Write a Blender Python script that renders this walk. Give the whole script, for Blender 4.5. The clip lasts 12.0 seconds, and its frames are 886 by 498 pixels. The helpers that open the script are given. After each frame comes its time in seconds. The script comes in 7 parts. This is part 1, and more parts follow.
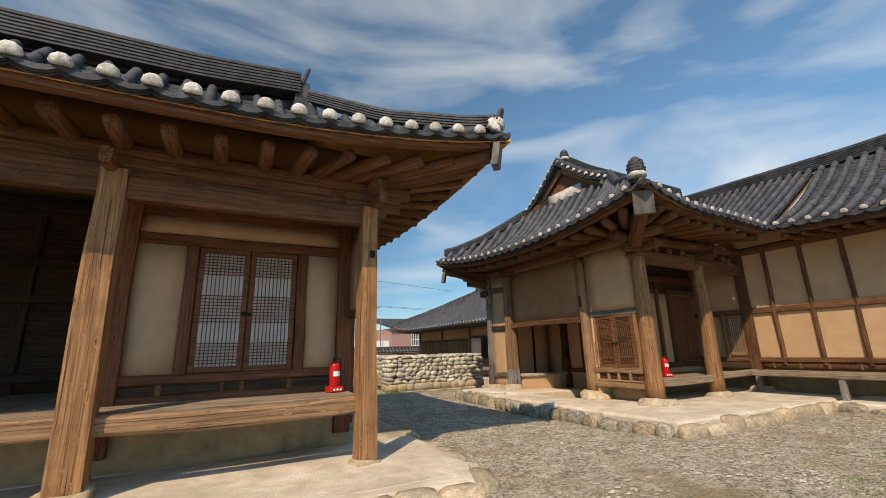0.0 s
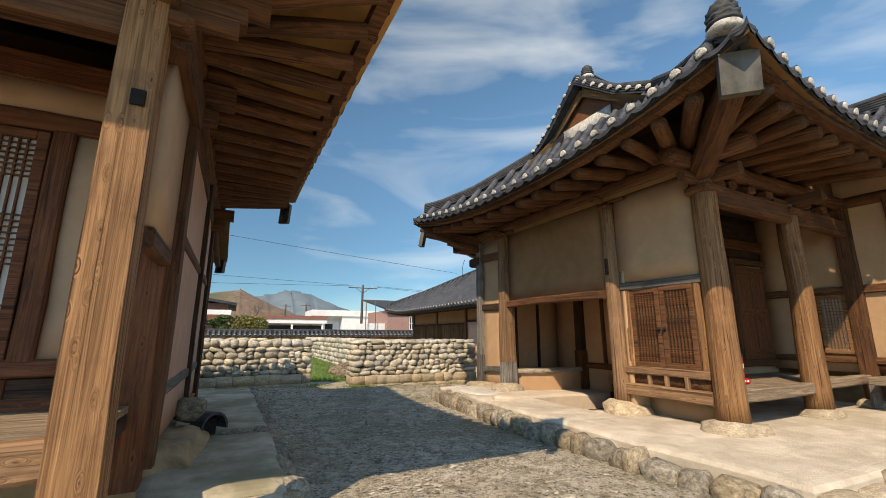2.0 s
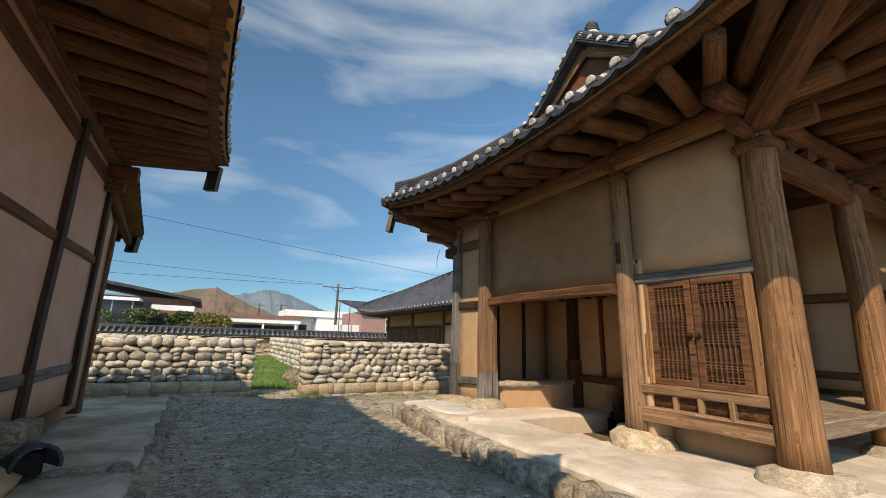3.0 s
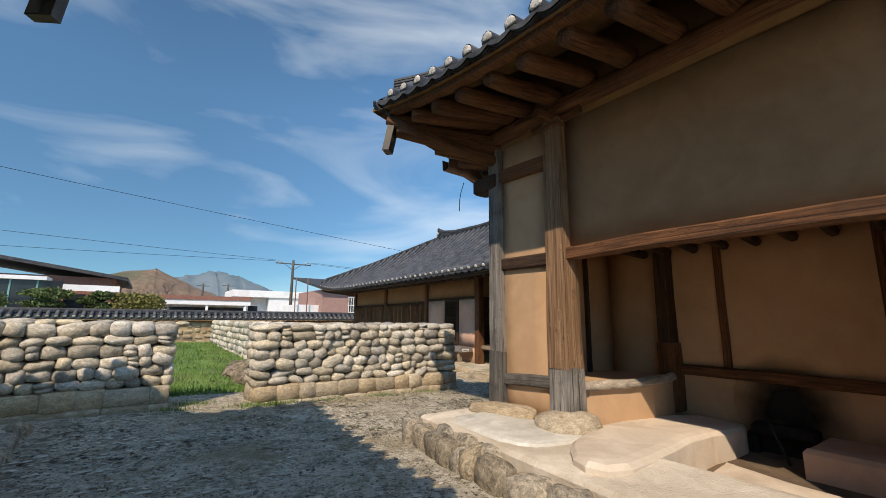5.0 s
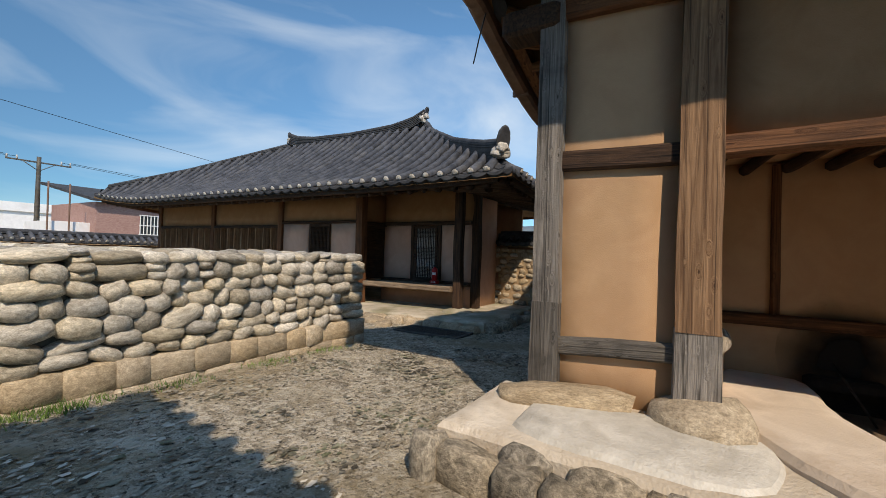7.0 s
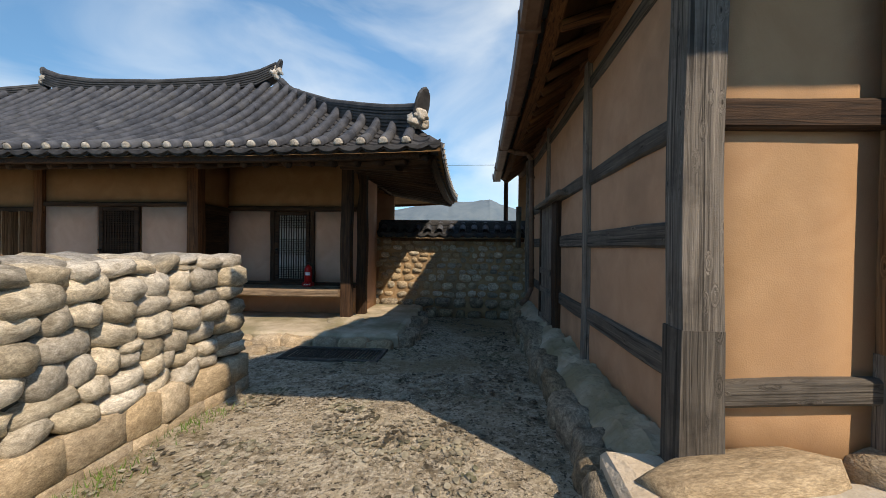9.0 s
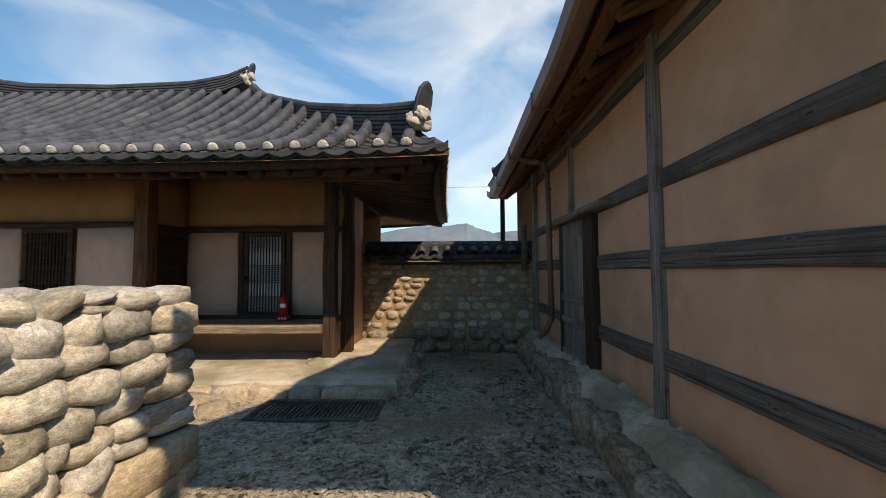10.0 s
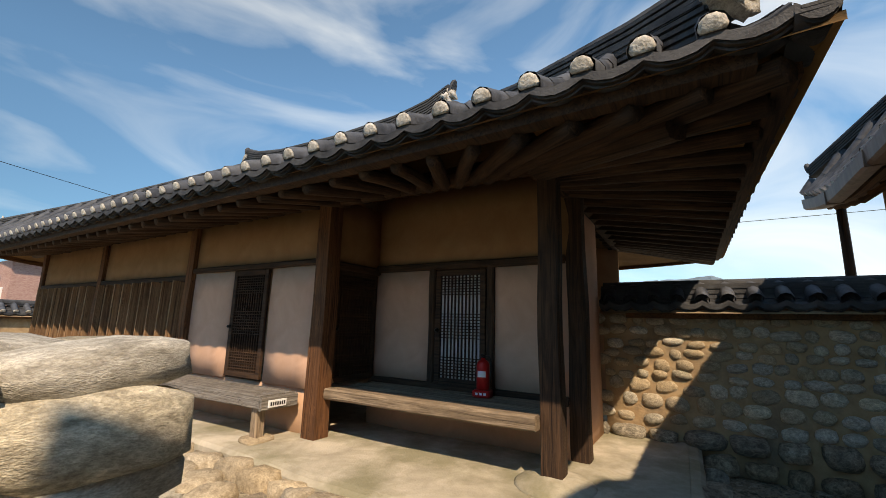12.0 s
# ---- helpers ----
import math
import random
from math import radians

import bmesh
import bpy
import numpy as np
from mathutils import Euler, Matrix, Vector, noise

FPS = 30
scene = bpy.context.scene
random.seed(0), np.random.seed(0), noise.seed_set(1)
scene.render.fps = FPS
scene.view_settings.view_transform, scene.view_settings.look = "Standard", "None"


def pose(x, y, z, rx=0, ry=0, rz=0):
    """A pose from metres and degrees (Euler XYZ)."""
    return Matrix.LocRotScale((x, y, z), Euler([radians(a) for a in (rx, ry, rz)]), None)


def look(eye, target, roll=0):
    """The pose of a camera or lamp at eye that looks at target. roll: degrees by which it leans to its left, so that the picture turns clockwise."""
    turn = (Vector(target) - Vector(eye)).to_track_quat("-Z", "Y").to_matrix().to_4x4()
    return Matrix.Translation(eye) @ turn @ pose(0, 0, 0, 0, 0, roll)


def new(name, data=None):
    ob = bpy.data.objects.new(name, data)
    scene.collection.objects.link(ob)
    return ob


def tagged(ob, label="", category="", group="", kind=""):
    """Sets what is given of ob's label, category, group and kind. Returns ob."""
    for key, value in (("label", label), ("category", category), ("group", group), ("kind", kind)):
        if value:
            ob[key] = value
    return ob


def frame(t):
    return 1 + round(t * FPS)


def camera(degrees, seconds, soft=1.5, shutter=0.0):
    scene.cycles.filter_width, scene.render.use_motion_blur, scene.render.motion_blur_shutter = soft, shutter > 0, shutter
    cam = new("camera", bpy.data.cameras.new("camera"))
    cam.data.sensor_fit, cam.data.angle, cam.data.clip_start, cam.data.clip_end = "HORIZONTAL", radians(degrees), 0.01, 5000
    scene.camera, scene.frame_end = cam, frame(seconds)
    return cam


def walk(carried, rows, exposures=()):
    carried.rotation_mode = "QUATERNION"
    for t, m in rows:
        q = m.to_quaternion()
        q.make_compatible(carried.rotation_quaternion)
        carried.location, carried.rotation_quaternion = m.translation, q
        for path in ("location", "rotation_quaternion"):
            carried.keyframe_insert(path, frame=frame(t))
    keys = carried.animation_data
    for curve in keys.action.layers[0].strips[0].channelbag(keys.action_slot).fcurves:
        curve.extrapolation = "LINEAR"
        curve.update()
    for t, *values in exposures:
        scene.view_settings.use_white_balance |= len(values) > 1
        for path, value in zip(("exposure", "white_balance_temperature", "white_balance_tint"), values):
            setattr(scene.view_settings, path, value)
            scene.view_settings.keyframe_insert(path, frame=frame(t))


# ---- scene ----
cam = camera(94.0, 12.0, 0.9)
METRES, EYE, TILT, LEAN, TURN = 18.3, 1.5, 0.0, 0.0, -28.3
ROWS = [
    (0.0, 0.0, 0.0, 0.0, 0.36, 13.64, 1.49),
    (0.5, 0.0151, 0.0459, -0.0007, 0.51, 13.43, 1.42),
    (1.0, 0.0272, 0.0957, -0.0025, 1.01, 13.07, 1.09),
    (1.5, 0.04, 0.1438, -0.0036, 1.65, 12.35, 0.57),
    (2.0, 0.0483, 0.1938, -0.0025, 1.74, 11.75, -0.06),
    (2.5, 0.0586, 0.2428, -0.0032, 0.53, 12.01, -0.88),
    (4.5, 0.0232, 0.4267, -0.0068, -4.92, 12.27, -0.71),
    (5.0, 0.0064, 0.4702, -0.0066, -6.84, 9.79, -0.35),
    (5.5, -0.0101, 0.5141, -0.0067, -10.93, 6.87, -0.29),
    (6.0, -0.0256, 0.5587, -0.0082, -16.93, 4.06, -0.67),
    (6.5, -0.0432, 0.5967, -0.0083, -24.03, 2.02, -1.26),
    (7.0, -0.054, 0.6374, -0.0084, -31.92, 0.68, -1.73),
    (7.5, -0.0658, 0.6751, -0.0089, -40.12, 0.01, -1.87),
    (9.5, -0.0396, 0.7915, -0.0043, -59.64, 0.72, -0.26),
    (10.0, -0.0172, 0.8166, -0.005, -60.35, 2.98, 0.26),
    (10.5, 0.0078, 0.842, -0.0035, -59.37, 5.99, 0.29),
    (11.0, 0.0311, 0.8658, -0.0037, -55.14, 8.68, 0.12),
    (11.5, 0.0581, 0.89, -0.0056, -45.78, 10.33, -0.68),
    (12.0, 0.0832, 0.9162, -0.0076, -30.75, 10.52, -1.5),
]
walk(cam, [(t, pose(0, 0, EYE, TILT, LEAN, TURN) @ pose(METRES * x, METRES * y, METRES * z, 90 + pitch, roll, yaw)) for t, x, y, z, yaw, pitch, roll in ROWS],
     ((0.0, 0.14, 8750, 16), (2.5, 0.29, 8550, 15), (4.5, 0.24, 7700, 15), (7.5, 0.04, 7650, 15), (9.5, 0.33, 8450, 16), (12.0, 0.42, 8800, 16)))

# ---- world, sun, exposure ----
SUN_AZ, SUN_EL = 227.0, 45.4          # compass bearing from north (+y) clockwise, height
world = bpy.data.worlds.new("sky")
scene.world = world
world.use_nodes = True
wn, wl = world.node_tree.nodes, world.node_tree.links
wn.clear()
w_out = wn.new("ShaderNodeOutputWorld")
w_bg = wn.new("ShaderNodeBackground")
w_sky = wn.new("ShaderNodeTexSky")
w_sky.sky_type, w_sky.sun_disc = "NISHITA", False
w_sky.sun_elevation, w_sky.sun_rotation = radians(SUN_EL), radians(SUN_AZ)
w_sky.air_density, w_sky.dust_density, w_sky.ozone_density = 0.9, 0.0, 2.2
w_sky.altitude = 3500
w_bg.inputs["Strength"].default_value = 0.245
w_tc = wn.new("ShaderNodeTexCoord")
w_map = wn.new("ShaderNodeMapping")
w_map.inputs["Scale"].default_value = (0.9, 1.7, 3.6)
w_map.inputs["Rotation"].default_value = (0.25, 0.2, 0.6)
w_n = wn.new("ShaderNodeTexNoise")
w_n.inputs["Scale"].default_value, w_n.inputs["Detail"].default_value = 1.7, 7
w_n.inputs["Roughness"].default_value, w_n.inputs["Distortion"].default_value = 0.5, 0.7
w_ramp = wn.new("ShaderNodeValToRGB")
w_ramp.color_ramp.elements[0].position, w_ramp.color_ramp.elements[1].position = 0.45, 0.84
w_mix = wn.new("ShaderNodeMixRGB")
w_mix.inputs[2].default_value = (3.8, 4.4, 4.8, 1)
w_half = wn.new("ShaderNodeMath")
w_half.operation = "MULTIPLY"
w_half.inputs[1].default_value = 0.55
wl.new(w_tc.outputs["Generated"], w_map.inputs[0])
wl.new(w_map.outputs[0], w_n.inputs["Vector"])
w_sep = wn.new("ShaderNodeSeparateXYZ")
w_east = wn.new("ShaderNodeMath")            # the haze thickens towards the east
w_east.operation = "MULTIPLY_ADD"
w_east.inputs[1].default_value = 0.12
wl.new(w_tc.outputs["Generated"], w_sep.inputs[0])
w_side = wn.new("ShaderNodeMath")
w_side.operation = "MULTIPLY_ADD"
w_side.inputs[1].default_value = -0.7
wl.new(w_sep.outputs[1], w_side.inputs[0])
wl.new(w_sep.outputs[0], w_side.inputs[2])
wl.new(w_side.outputs[0], w_east.inputs[0])
wl.new(w_n.outputs[0], w_east.inputs[2])
wl.new(w_east.outputs[0], w_ramp.inputs[0])
wl.new(w_ramp.outputs[0], w_half.inputs[0])
wl.new(w_half.outputs[0], w_mix.inputs[0])
w_tint = wn.new("ShaderNodeMixRGB")          # the clear air's hue
w_tint.blend_type = "MULTIPLY"
w_tint.inputs[0].default_value = 1.0
w_tint.inputs[2].default_value = (0.60, 0.99, 1.05, 1)
wl.new(w_sky.outputs[0], w_tint.inputs[1])
w_low = wn.new("ShaderNodeMapRange")        # clear air: little haze low down
w_low.inputs["From Min"].default_value, w_low.inputs["From Max"].default_value = 0.0, 0.45
w_low.inputs["To Min"].default_value, w_low.inputs["To Max"].default_value = 0.40, 0.98
# sky deepened to the north, raised to the south-east partly for fill
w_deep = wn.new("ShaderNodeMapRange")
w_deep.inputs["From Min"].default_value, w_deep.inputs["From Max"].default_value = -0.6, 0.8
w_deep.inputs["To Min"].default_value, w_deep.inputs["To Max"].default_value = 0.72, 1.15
w_dir = wn.new("ShaderNodeVectorMath")      # unseen sky near the sun, brightened to fill the shade
w_dir.operation = "DOT_PRODUCT"
w_dir.inputs[1].default_value = (math.sin(radians(SUN_AZ)) * math.cos(radians(SUN_EL)), math.cos(radians(SUN_AZ)) * math.cos(radians(SUN_EL)), math.sin(radians(SUN_EL)))
w_fill = wn.new("ShaderNodeMapRange")
w_fill.inputs["From Min"].default_value, w_fill.inputs["From Max"].default_value = 0.25, 1.0
w_fill.inputs["To Min"].default_value, w_fill.inputs["To Max"].default_value = 1.0, 1.9
w_all = wn.new("ShaderNodeMath")
w_all.operation = "MULTIPLY"
wl.new(w_tc.outputs["Generated"], w_dir.inputs[0])
wl.new(w_dir.outputs["Value"], w_fill.inputs["Value"])
wl.new(w_fill.outputs[0], w_all.inputs[0])
w_both = wn.new("ShaderNodeMath")
w_both.operation = "MULTIPLY"
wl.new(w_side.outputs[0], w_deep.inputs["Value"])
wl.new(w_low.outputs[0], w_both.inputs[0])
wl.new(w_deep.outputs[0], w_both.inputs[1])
w_dim = wn.new("ShaderNodeVectorMath")
w_dim.operation = "SCALE"
wl.new(w_sep.outputs[2], w_low.inputs["Value"])
wl.new(w_tint.outputs[0], w_dim.inputs[0])
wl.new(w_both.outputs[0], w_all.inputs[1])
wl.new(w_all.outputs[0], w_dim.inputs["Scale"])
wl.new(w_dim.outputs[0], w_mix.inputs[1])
wl.new(w_mix.outputs[0], w_bg.inputs[0])
wl.new(w_bg.outputs[0], w_out.inputs[0])

sun_data = bpy.data.lights.new("sun", "SUN")
sun_data.energy, sun_data.angle, sun_data.color = 4.0, radians(0.55), (1.0, 0.93, 0.82)
sun = new("sun", sun_data)
_a, _e = radians(SUN_AZ), radians(SUN_EL)
sun.matrix_world = look((math.sin(_a) * math.cos(_e) * 60, math.cos(_a) * math.cos(_e) * 60, math.sin(_e) * 60), (0, 0, 0))

# ---- materials ----


def material(name, col, col2, scale=(4, 4, 4), rough=0.85, bump=0.3, coarse=1.2, stain=None, stain_amt=0.4,
             rand=0.0, detail=8, contrast=(0.35, 0.65), fine=0.0, metal=0.0, stain_pos=(0.5, 0.68), dist=0.02, coord="Object", crack=None, hue=None, knots=None, speck=0.0):
    """A surface of two colours in stretched grain, with larger stains, bump, and tone varied per object."""
    m = bpy.data.materials.new(name)
    m.use_nodes = True
    n, l = m.node_tree.nodes, m.node_tree.links
    b = n["Principled BSDF"]
    b.inputs["Roughness"].default_value, b.inputs["Metallic"].default_value = rough, metal
    b.inputs["Specular IOR Level"].default_value = 0.3
    tc, oi = n.new("ShaderNodeTexCoord"), n.new("ShaderNodeObjectInfo")
    add = n.new("ShaderNodeVectorMath")
    add.operation = "ADD"
    sc = n.new("ShaderNodeVectorMath")
    sc.operation = "SCALE"
    sc.inputs["Scale"].default_value = 37.0 if rand > 0 else 0.0
    comb = n.new("ShaderNodeCombineXYZ")
    for i in range(3):
        l.new(oi.outputs["Random"], comb.inputs[i])
    l.new(comb.outputs[0], sc.inputs[0])
    l.new(tc.outputs[coord], add.inputs[0])
    l.new(sc.outputs[0], add.inputs[1])
    mp = n.new("ShaderNodeMapping")
    mp.inputs["Scale"].default_value = scale
    l.new(add.outputs[0], mp.inputs[0])
    if knots:                                   # the grain swerves round dark knots
        kmap, kv, kfall, kadd = n.new("ShaderNodeMapping"), n.new("ShaderNodeTexVoronoi"), n.new("ShaderNodeMapRange"), n.new("ShaderNodeVectorMath")
        kmap.inputs["Scale"].default_value = knots
        kfall.inputs["From Min"].default_value, kfall.inputs["From Max"].default_value = 0.02, 0.30
        kfall.inputs["To Min"].default_value, kfall.inputs["To Max"].default_value = 0.07, 0.0
        kc = n.new("ShaderNodeCombineXYZ")
        l.new(add.outputs[0], kmap.inputs[0])
        l.new(kmap.outputs[0], kv.inputs["Vector"])
        l.new(kv.outputs["Distance"], kfall.inputs["Value"])
        l.new(kfall.outputs[0], kc.inputs[1])
        l.new(kfall.outputs[0], kc.inputs[2])
        l.new(add.outputs[0], kadd.inputs[0])
        l.new(kc.outputs[0], kadd.inputs[1])
        l.new(kadd.outputs[0], mp.inputs[0])
    g = n.new("ShaderNodeTexNoise")
    g.inputs["Scale"].default_value, g.inputs["Detail"].default_value, g.inputs["Roughness"].default_value = 1.0, detail, 0.62
    g.inputs["Distortion"].default_value = 1.7 if crack else 0.6
    l.new(mp.outputs[0], g.inputs["Vector"])
    r = n.new("ShaderNodeValToRGB")
    r.color_ramp.elements[0].position, r.color_ramp.elements[1].position = contrast
    r.color_ramp.elements[0].color, r.color_ramp.elements[1].color = (*col, 1), (*col2, 1)
    l.new(g.outputs[0], r.inputs[0])
    out = r.outputs[0]
    if stain:
        s = n.new("ShaderNodeTexNoise")
        s.inputs["Scale"].default_value, s.inputs["Detail"].default_value = coarse, 7
        s.inputs["Roughness"].default_value = 0.65
        l.new(add.outputs[0], s.inputs["Vector"])
        sr = n.new("ShaderNodeValToRGB")
        sr.color_ramp.elements[0].position, sr.color_ramp.elements[1].position = stain_pos
        sr.color_ramp.elements[1].color = (stain_amt,) * 3 + (1,)
        l.new(s.outputs[0], sr.inputs[0])
        mx = n.new("ShaderNodeMixRGB")
        mx.inputs[2].default_value = (*stain, 1)
        l.new(sr.outputs[0], mx.inputs[0])
        l.new(out, mx.inputs[1])
        out = mx.outputs[0]
    if speck > 0:
        pn, pr, px = n.new("ShaderNodeTexNoise"), n.new("ShaderNodeValToRGB"), n.new("ShaderNodeMixRGB")
        pn.inputs["Scale"].default_value, pn.inputs["Detail"].default_value, pn.inputs["Roughness"].default_value = speck, 5, 0.8
        pr.color_ramp.elements[0].position, pr.color_ramp.elements[1].position = 0.40, 0.60
        pr.color_ramp.elements[0].color, pr.color_ramp.elements[1].color = (0.74, 0.73, 0.71, 1), (1.26, 1.25, 1.23, 1)
        px.blend_type = "MULTIPLY"
        px.inputs[0].default_value = 1.0
        l.new(add.outputs[0], pn.inputs["Vector"])
        l.new(pn.outputs[0], pr.inputs[0])
        l.new(out, px.inputs[1])
        l.new(pr.outputs[0], px.inputs[2])
        out = px.outputs[0]
    if knots:
        kr, kx = n.new("ShaderNodeValToRGB"), n.new("ShaderNodeMixRGB")
        kr.color_ramp.elements[0].position, kr.color_ramp.elements[1].position = 0.045, 0.085
        kr.color_ramp.elements[0].color, kr.color_ramp.elements[1].color = (0.85, 0.85, 0.85, 1), (0, 0, 0, 1)
        l.new(kv.outputs["Distance"], kr.inputs[0])
        l.new(kr.outputs[0], kx.inputs[0])
        l.new(out, kx.inputs[1])
        kx.inputs[2].default_value = (col[0] * 0.45, col[1] * 0.4, col[2] * 0.35, 1)
        out = kx.outputs[0]
    if hue:
        hm, hf, hx = n.new("ShaderNodeMath"), n.new("ShaderNodeMath"), n.new("ShaderNodeMixRGB")
        hm.operation, hf.operation = "MULTIPLY", "FRACT"
        hm.inputs[1].default_value = 7.31
        l.new(oi.outputs["Random"], hm.inputs[0])
        l.new(hm.outputs[0], hf.inputs[0])
        l.new(hf.outputs[0], hx.inputs[0])
        l.new(out, hx.inputs[1])
        hx.blend_type = "MULTIPLY"
        hx.inputs[2].default_value = (*hue, 1)
        out = hx.outputs[0]
    if crack:
        cm, cn, cr, cx = n.new("ShaderNodeMapping"), n.new("ShaderNodeTexNoise"), n.new("ShaderNodeValToRGB"), n.new("ShaderNodeMixRGB")
        cm.inputs["Scale"].default_value = crack
        cn.inputs["Scale"].default_value, cn.inputs["Detail"].default_value, cn.inputs["Distortion"].default_value = 1.0, 3, 0.4
        cr.color_ramp.elements[0].position, cr.color_ramp.elements[1].position = 0.60, 0.67
        cr.color_ramp.elements[1].color = (0.8, 0.8, 0.8, 1)
        l.new(add.outputs[0], cm.inputs[0])
        l.new(cm.outputs[0], cn.inputs["Vector"])
        l.new(cn.outputs[0], cr.inputs[0])
        l.new(cr.outputs[0], cx.inputs[0])
        l.new(out, cx.inputs[1])
        cx.inputs[2].default_value = (col[0] * 0.35, col[1] * 0.35, col[2] * 0.35, 1)
        out = cx.outputs[0]
    if rand > 0:
        hv = n.new("ShaderNodeHueSaturation")
        mr = n.new("ShaderNodeMapRange")
        mr.inputs["To Min"].default_value, mr.inputs["To Max"].default_value = 1 - rand, 1 + rand
        l.new(oi.outputs["Random"], mr.inputs["Value"])
        l.new(mr.outputs[0], hv.inputs["Value"])
        l.new(out, hv.inputs["Color"])
        out = hv.outputs[0]
    l.new(out, b.inputs["Base Color"])
    if bump > 0:
        bp = n.new("ShaderNodeBump")
        bp.inputs["Strength"].default_value, bp.inputs["Distance"].default_value = bump, dist
        h = g.outputs[0]
        if fine > 0:
            f = n.new("ShaderNodeTexNoise")
            f.inputs["Scale"].default_value, f.inputs["Detail"].default_value = fine, 4
            l.new(add.outputs[0], f.inputs["Vector"])
            ad = n.new("ShaderNodeMath")
            l.new(g.outputs[0], ad.inputs[0])
            l.new(f.outputs[0], ad.inputs[1])
            h = ad.outputs[0]
        l.new(h, bp.inputs["Height"])
        l.new(bp.outputs[0], b.inputs["Normal"])
    return m


WOOD = material("weathered_pine", (0.045, 0.017, 0.0075), (0.225, 0.098, 0.042), (0.8, 18, 18), 0.8, 0.55, 2.2, (0.05, 0.026, 0.014), 0.6, 0.18, contrast=(0.3, 0.72), crack=(0.4, 48, 48), knots=(0.85, 2.4, 2.4))
WOOD_WARM = material("warm_pine", (0.09, 0.036, 0.014), (0.41, 0.212, 0.094), (0.6, 24, 24), 0.75, 0.6, 2.0, (0.10, 0.045, 0.02), 0.5, 0.12, contrast=(0.3, 0.7), crack=(0.4, 48, 48), knots=(0.85, 2.4, 2.4))
WOOD_TAN = material("tan_pine", (0.105, 0.05, 0.024), (0.40, 0.238, 0.13), (0.6, 22, 22), 0.8, 0.6, 2.0, (0.11, 0.062, 0.034), 0.5, 0.12, contrast=(0.3, 0.7), crack=(0.4, 48, 48), knots=(0.85, 2.4, 2.4))
# pine of the rafters and eave boards, slightly darker than the plain one
WOOD_RAFTER = material("rafter_pine", (0.05, 0.019, 0.008), (0.20, 0.088, 0.034), (1.3, 22, 22), 0.85, 0.5, 2.0, (0.03, 0.015, 0.008), 0.6, 0.2, contrast=(0.3, 0.72), crack=(0.9, 50, 50))
# eave clay darkened in colour for the shade beneath the roof
SOFFIT = material("shaded_eave_clay", (0.17, 0.092, 0.036), (0.22, 0.125, 0.052), (2.5, 2.5, 2.5), 0.95, 0.15, 1.2, (0.11, 0.06, 0.026), 0.5, fine=90)
SOFFIT_OCHRE = material("ochre_eave_clay", (0.55, 0.29, 0.105), (0.62, 0.345, 0.135), (2.5, 2.5, 2.5), 0.95, 0.15, 1.2, (0.30, 0.155, 0.06), 0.5, fine=90)
WOOD_RED = material("red_pine", (0.06, 0.019, 0.008), (0.25, 0.092, 0.037), (1.2, 24, 24), 0.72, 0.5, 2.0, (0.045, 0.018, 0.009), 0.5, 0.12, contrast=(0.3, 0.7), crack=(0.4, 48, 48), knots=(0.85, 2.4, 2.4))
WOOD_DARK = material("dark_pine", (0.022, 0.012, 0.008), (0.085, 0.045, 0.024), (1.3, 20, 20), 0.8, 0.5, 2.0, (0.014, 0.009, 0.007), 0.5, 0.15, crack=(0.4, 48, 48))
WOOD_GREY = material("grey_pine", (0.085, 0.075, 0.066), (0.35, 0.315, 0.275), (0.75, 40, 40), 0.88, 0.7, 2.4, (0.05, 0.042, 0.036), 0.6, 0.15, contrast=(0.32, 0.7), crack=(0.4, 48, 48), knots=(0.85, 2.4, 2.4))
WOOD_ASH = material("dark_ash_pine", (0.04, 0.036, 0.032), (0.21, 0.188, 0.162), (0.6, 26, 26), 0.88, 0.7, 2.4, (0.035, 0.03, 0.026), 0.6, 0.2, contrast=(0.3, 0.75), crack=(0.4, 48, 48), knots=(0.85, 2.4, 2.4))
WOOD_PALE = material("pale_worn_pine", (0.24, 0.19, 0.14), (0.56, 0.48, 0.38), (1.5, 12, 12), 0.85, 0.5, 2.5, (0.14, 0.11, 0.08), 0.6, 0.1, crack=(1.2, 40, 40))
WOOD_MARU = material("floor_pine", (0.125, 0.088, 0.058), (0.35, 0.262, 0.18), (1.2, 24, 24), 0.8, 0.5, 2.5, (0.10, 0.07, 0.045), 0.5, 0.12, crack=(0.4, 48, 48))
PLASTER = material("ochre_plaster", (0.455, 0.278, 0.157), (0.515, 0.328, 0.19), (2.5, 2.5, 2.5), 0.95, 0.12, 0.9, (0.37, 0.225, 0.115), 0.5, 0.0, fine=120)
# ochre plaster darkened in its colour for the shade under the eaves
PLASTER_SHADED = material("shade_browned_plaster", (0.265, 0.145, 0.069), (0.32, 0.182, 0.092), (2.5, 2.5, 2.5), 0.95, 0.12, 0.9, (0.20, 0.11, 0.05), 0.5, 0.0, fine=120)
PLASTER_PINK = material("rosy_plaster", (0.51, 0.305, 0.193), (0.585, 0.362, 0.237), (2.5, 2.5, 2.5), 0.95, 0.12, 0.9, (0.29, 0.185, 0.12), 0.45, 0.0, fine=120)
PLASTER_ROSE = material("rose_plaster", (0.55, 0.335, 0.235), (0.63, 0.395, 0.285), (2.5, 2.5, 2.5), 0.95, 0.12, 0.9, (0.47, 0.30, 0.21), 0.45, 0.0, fine=120)
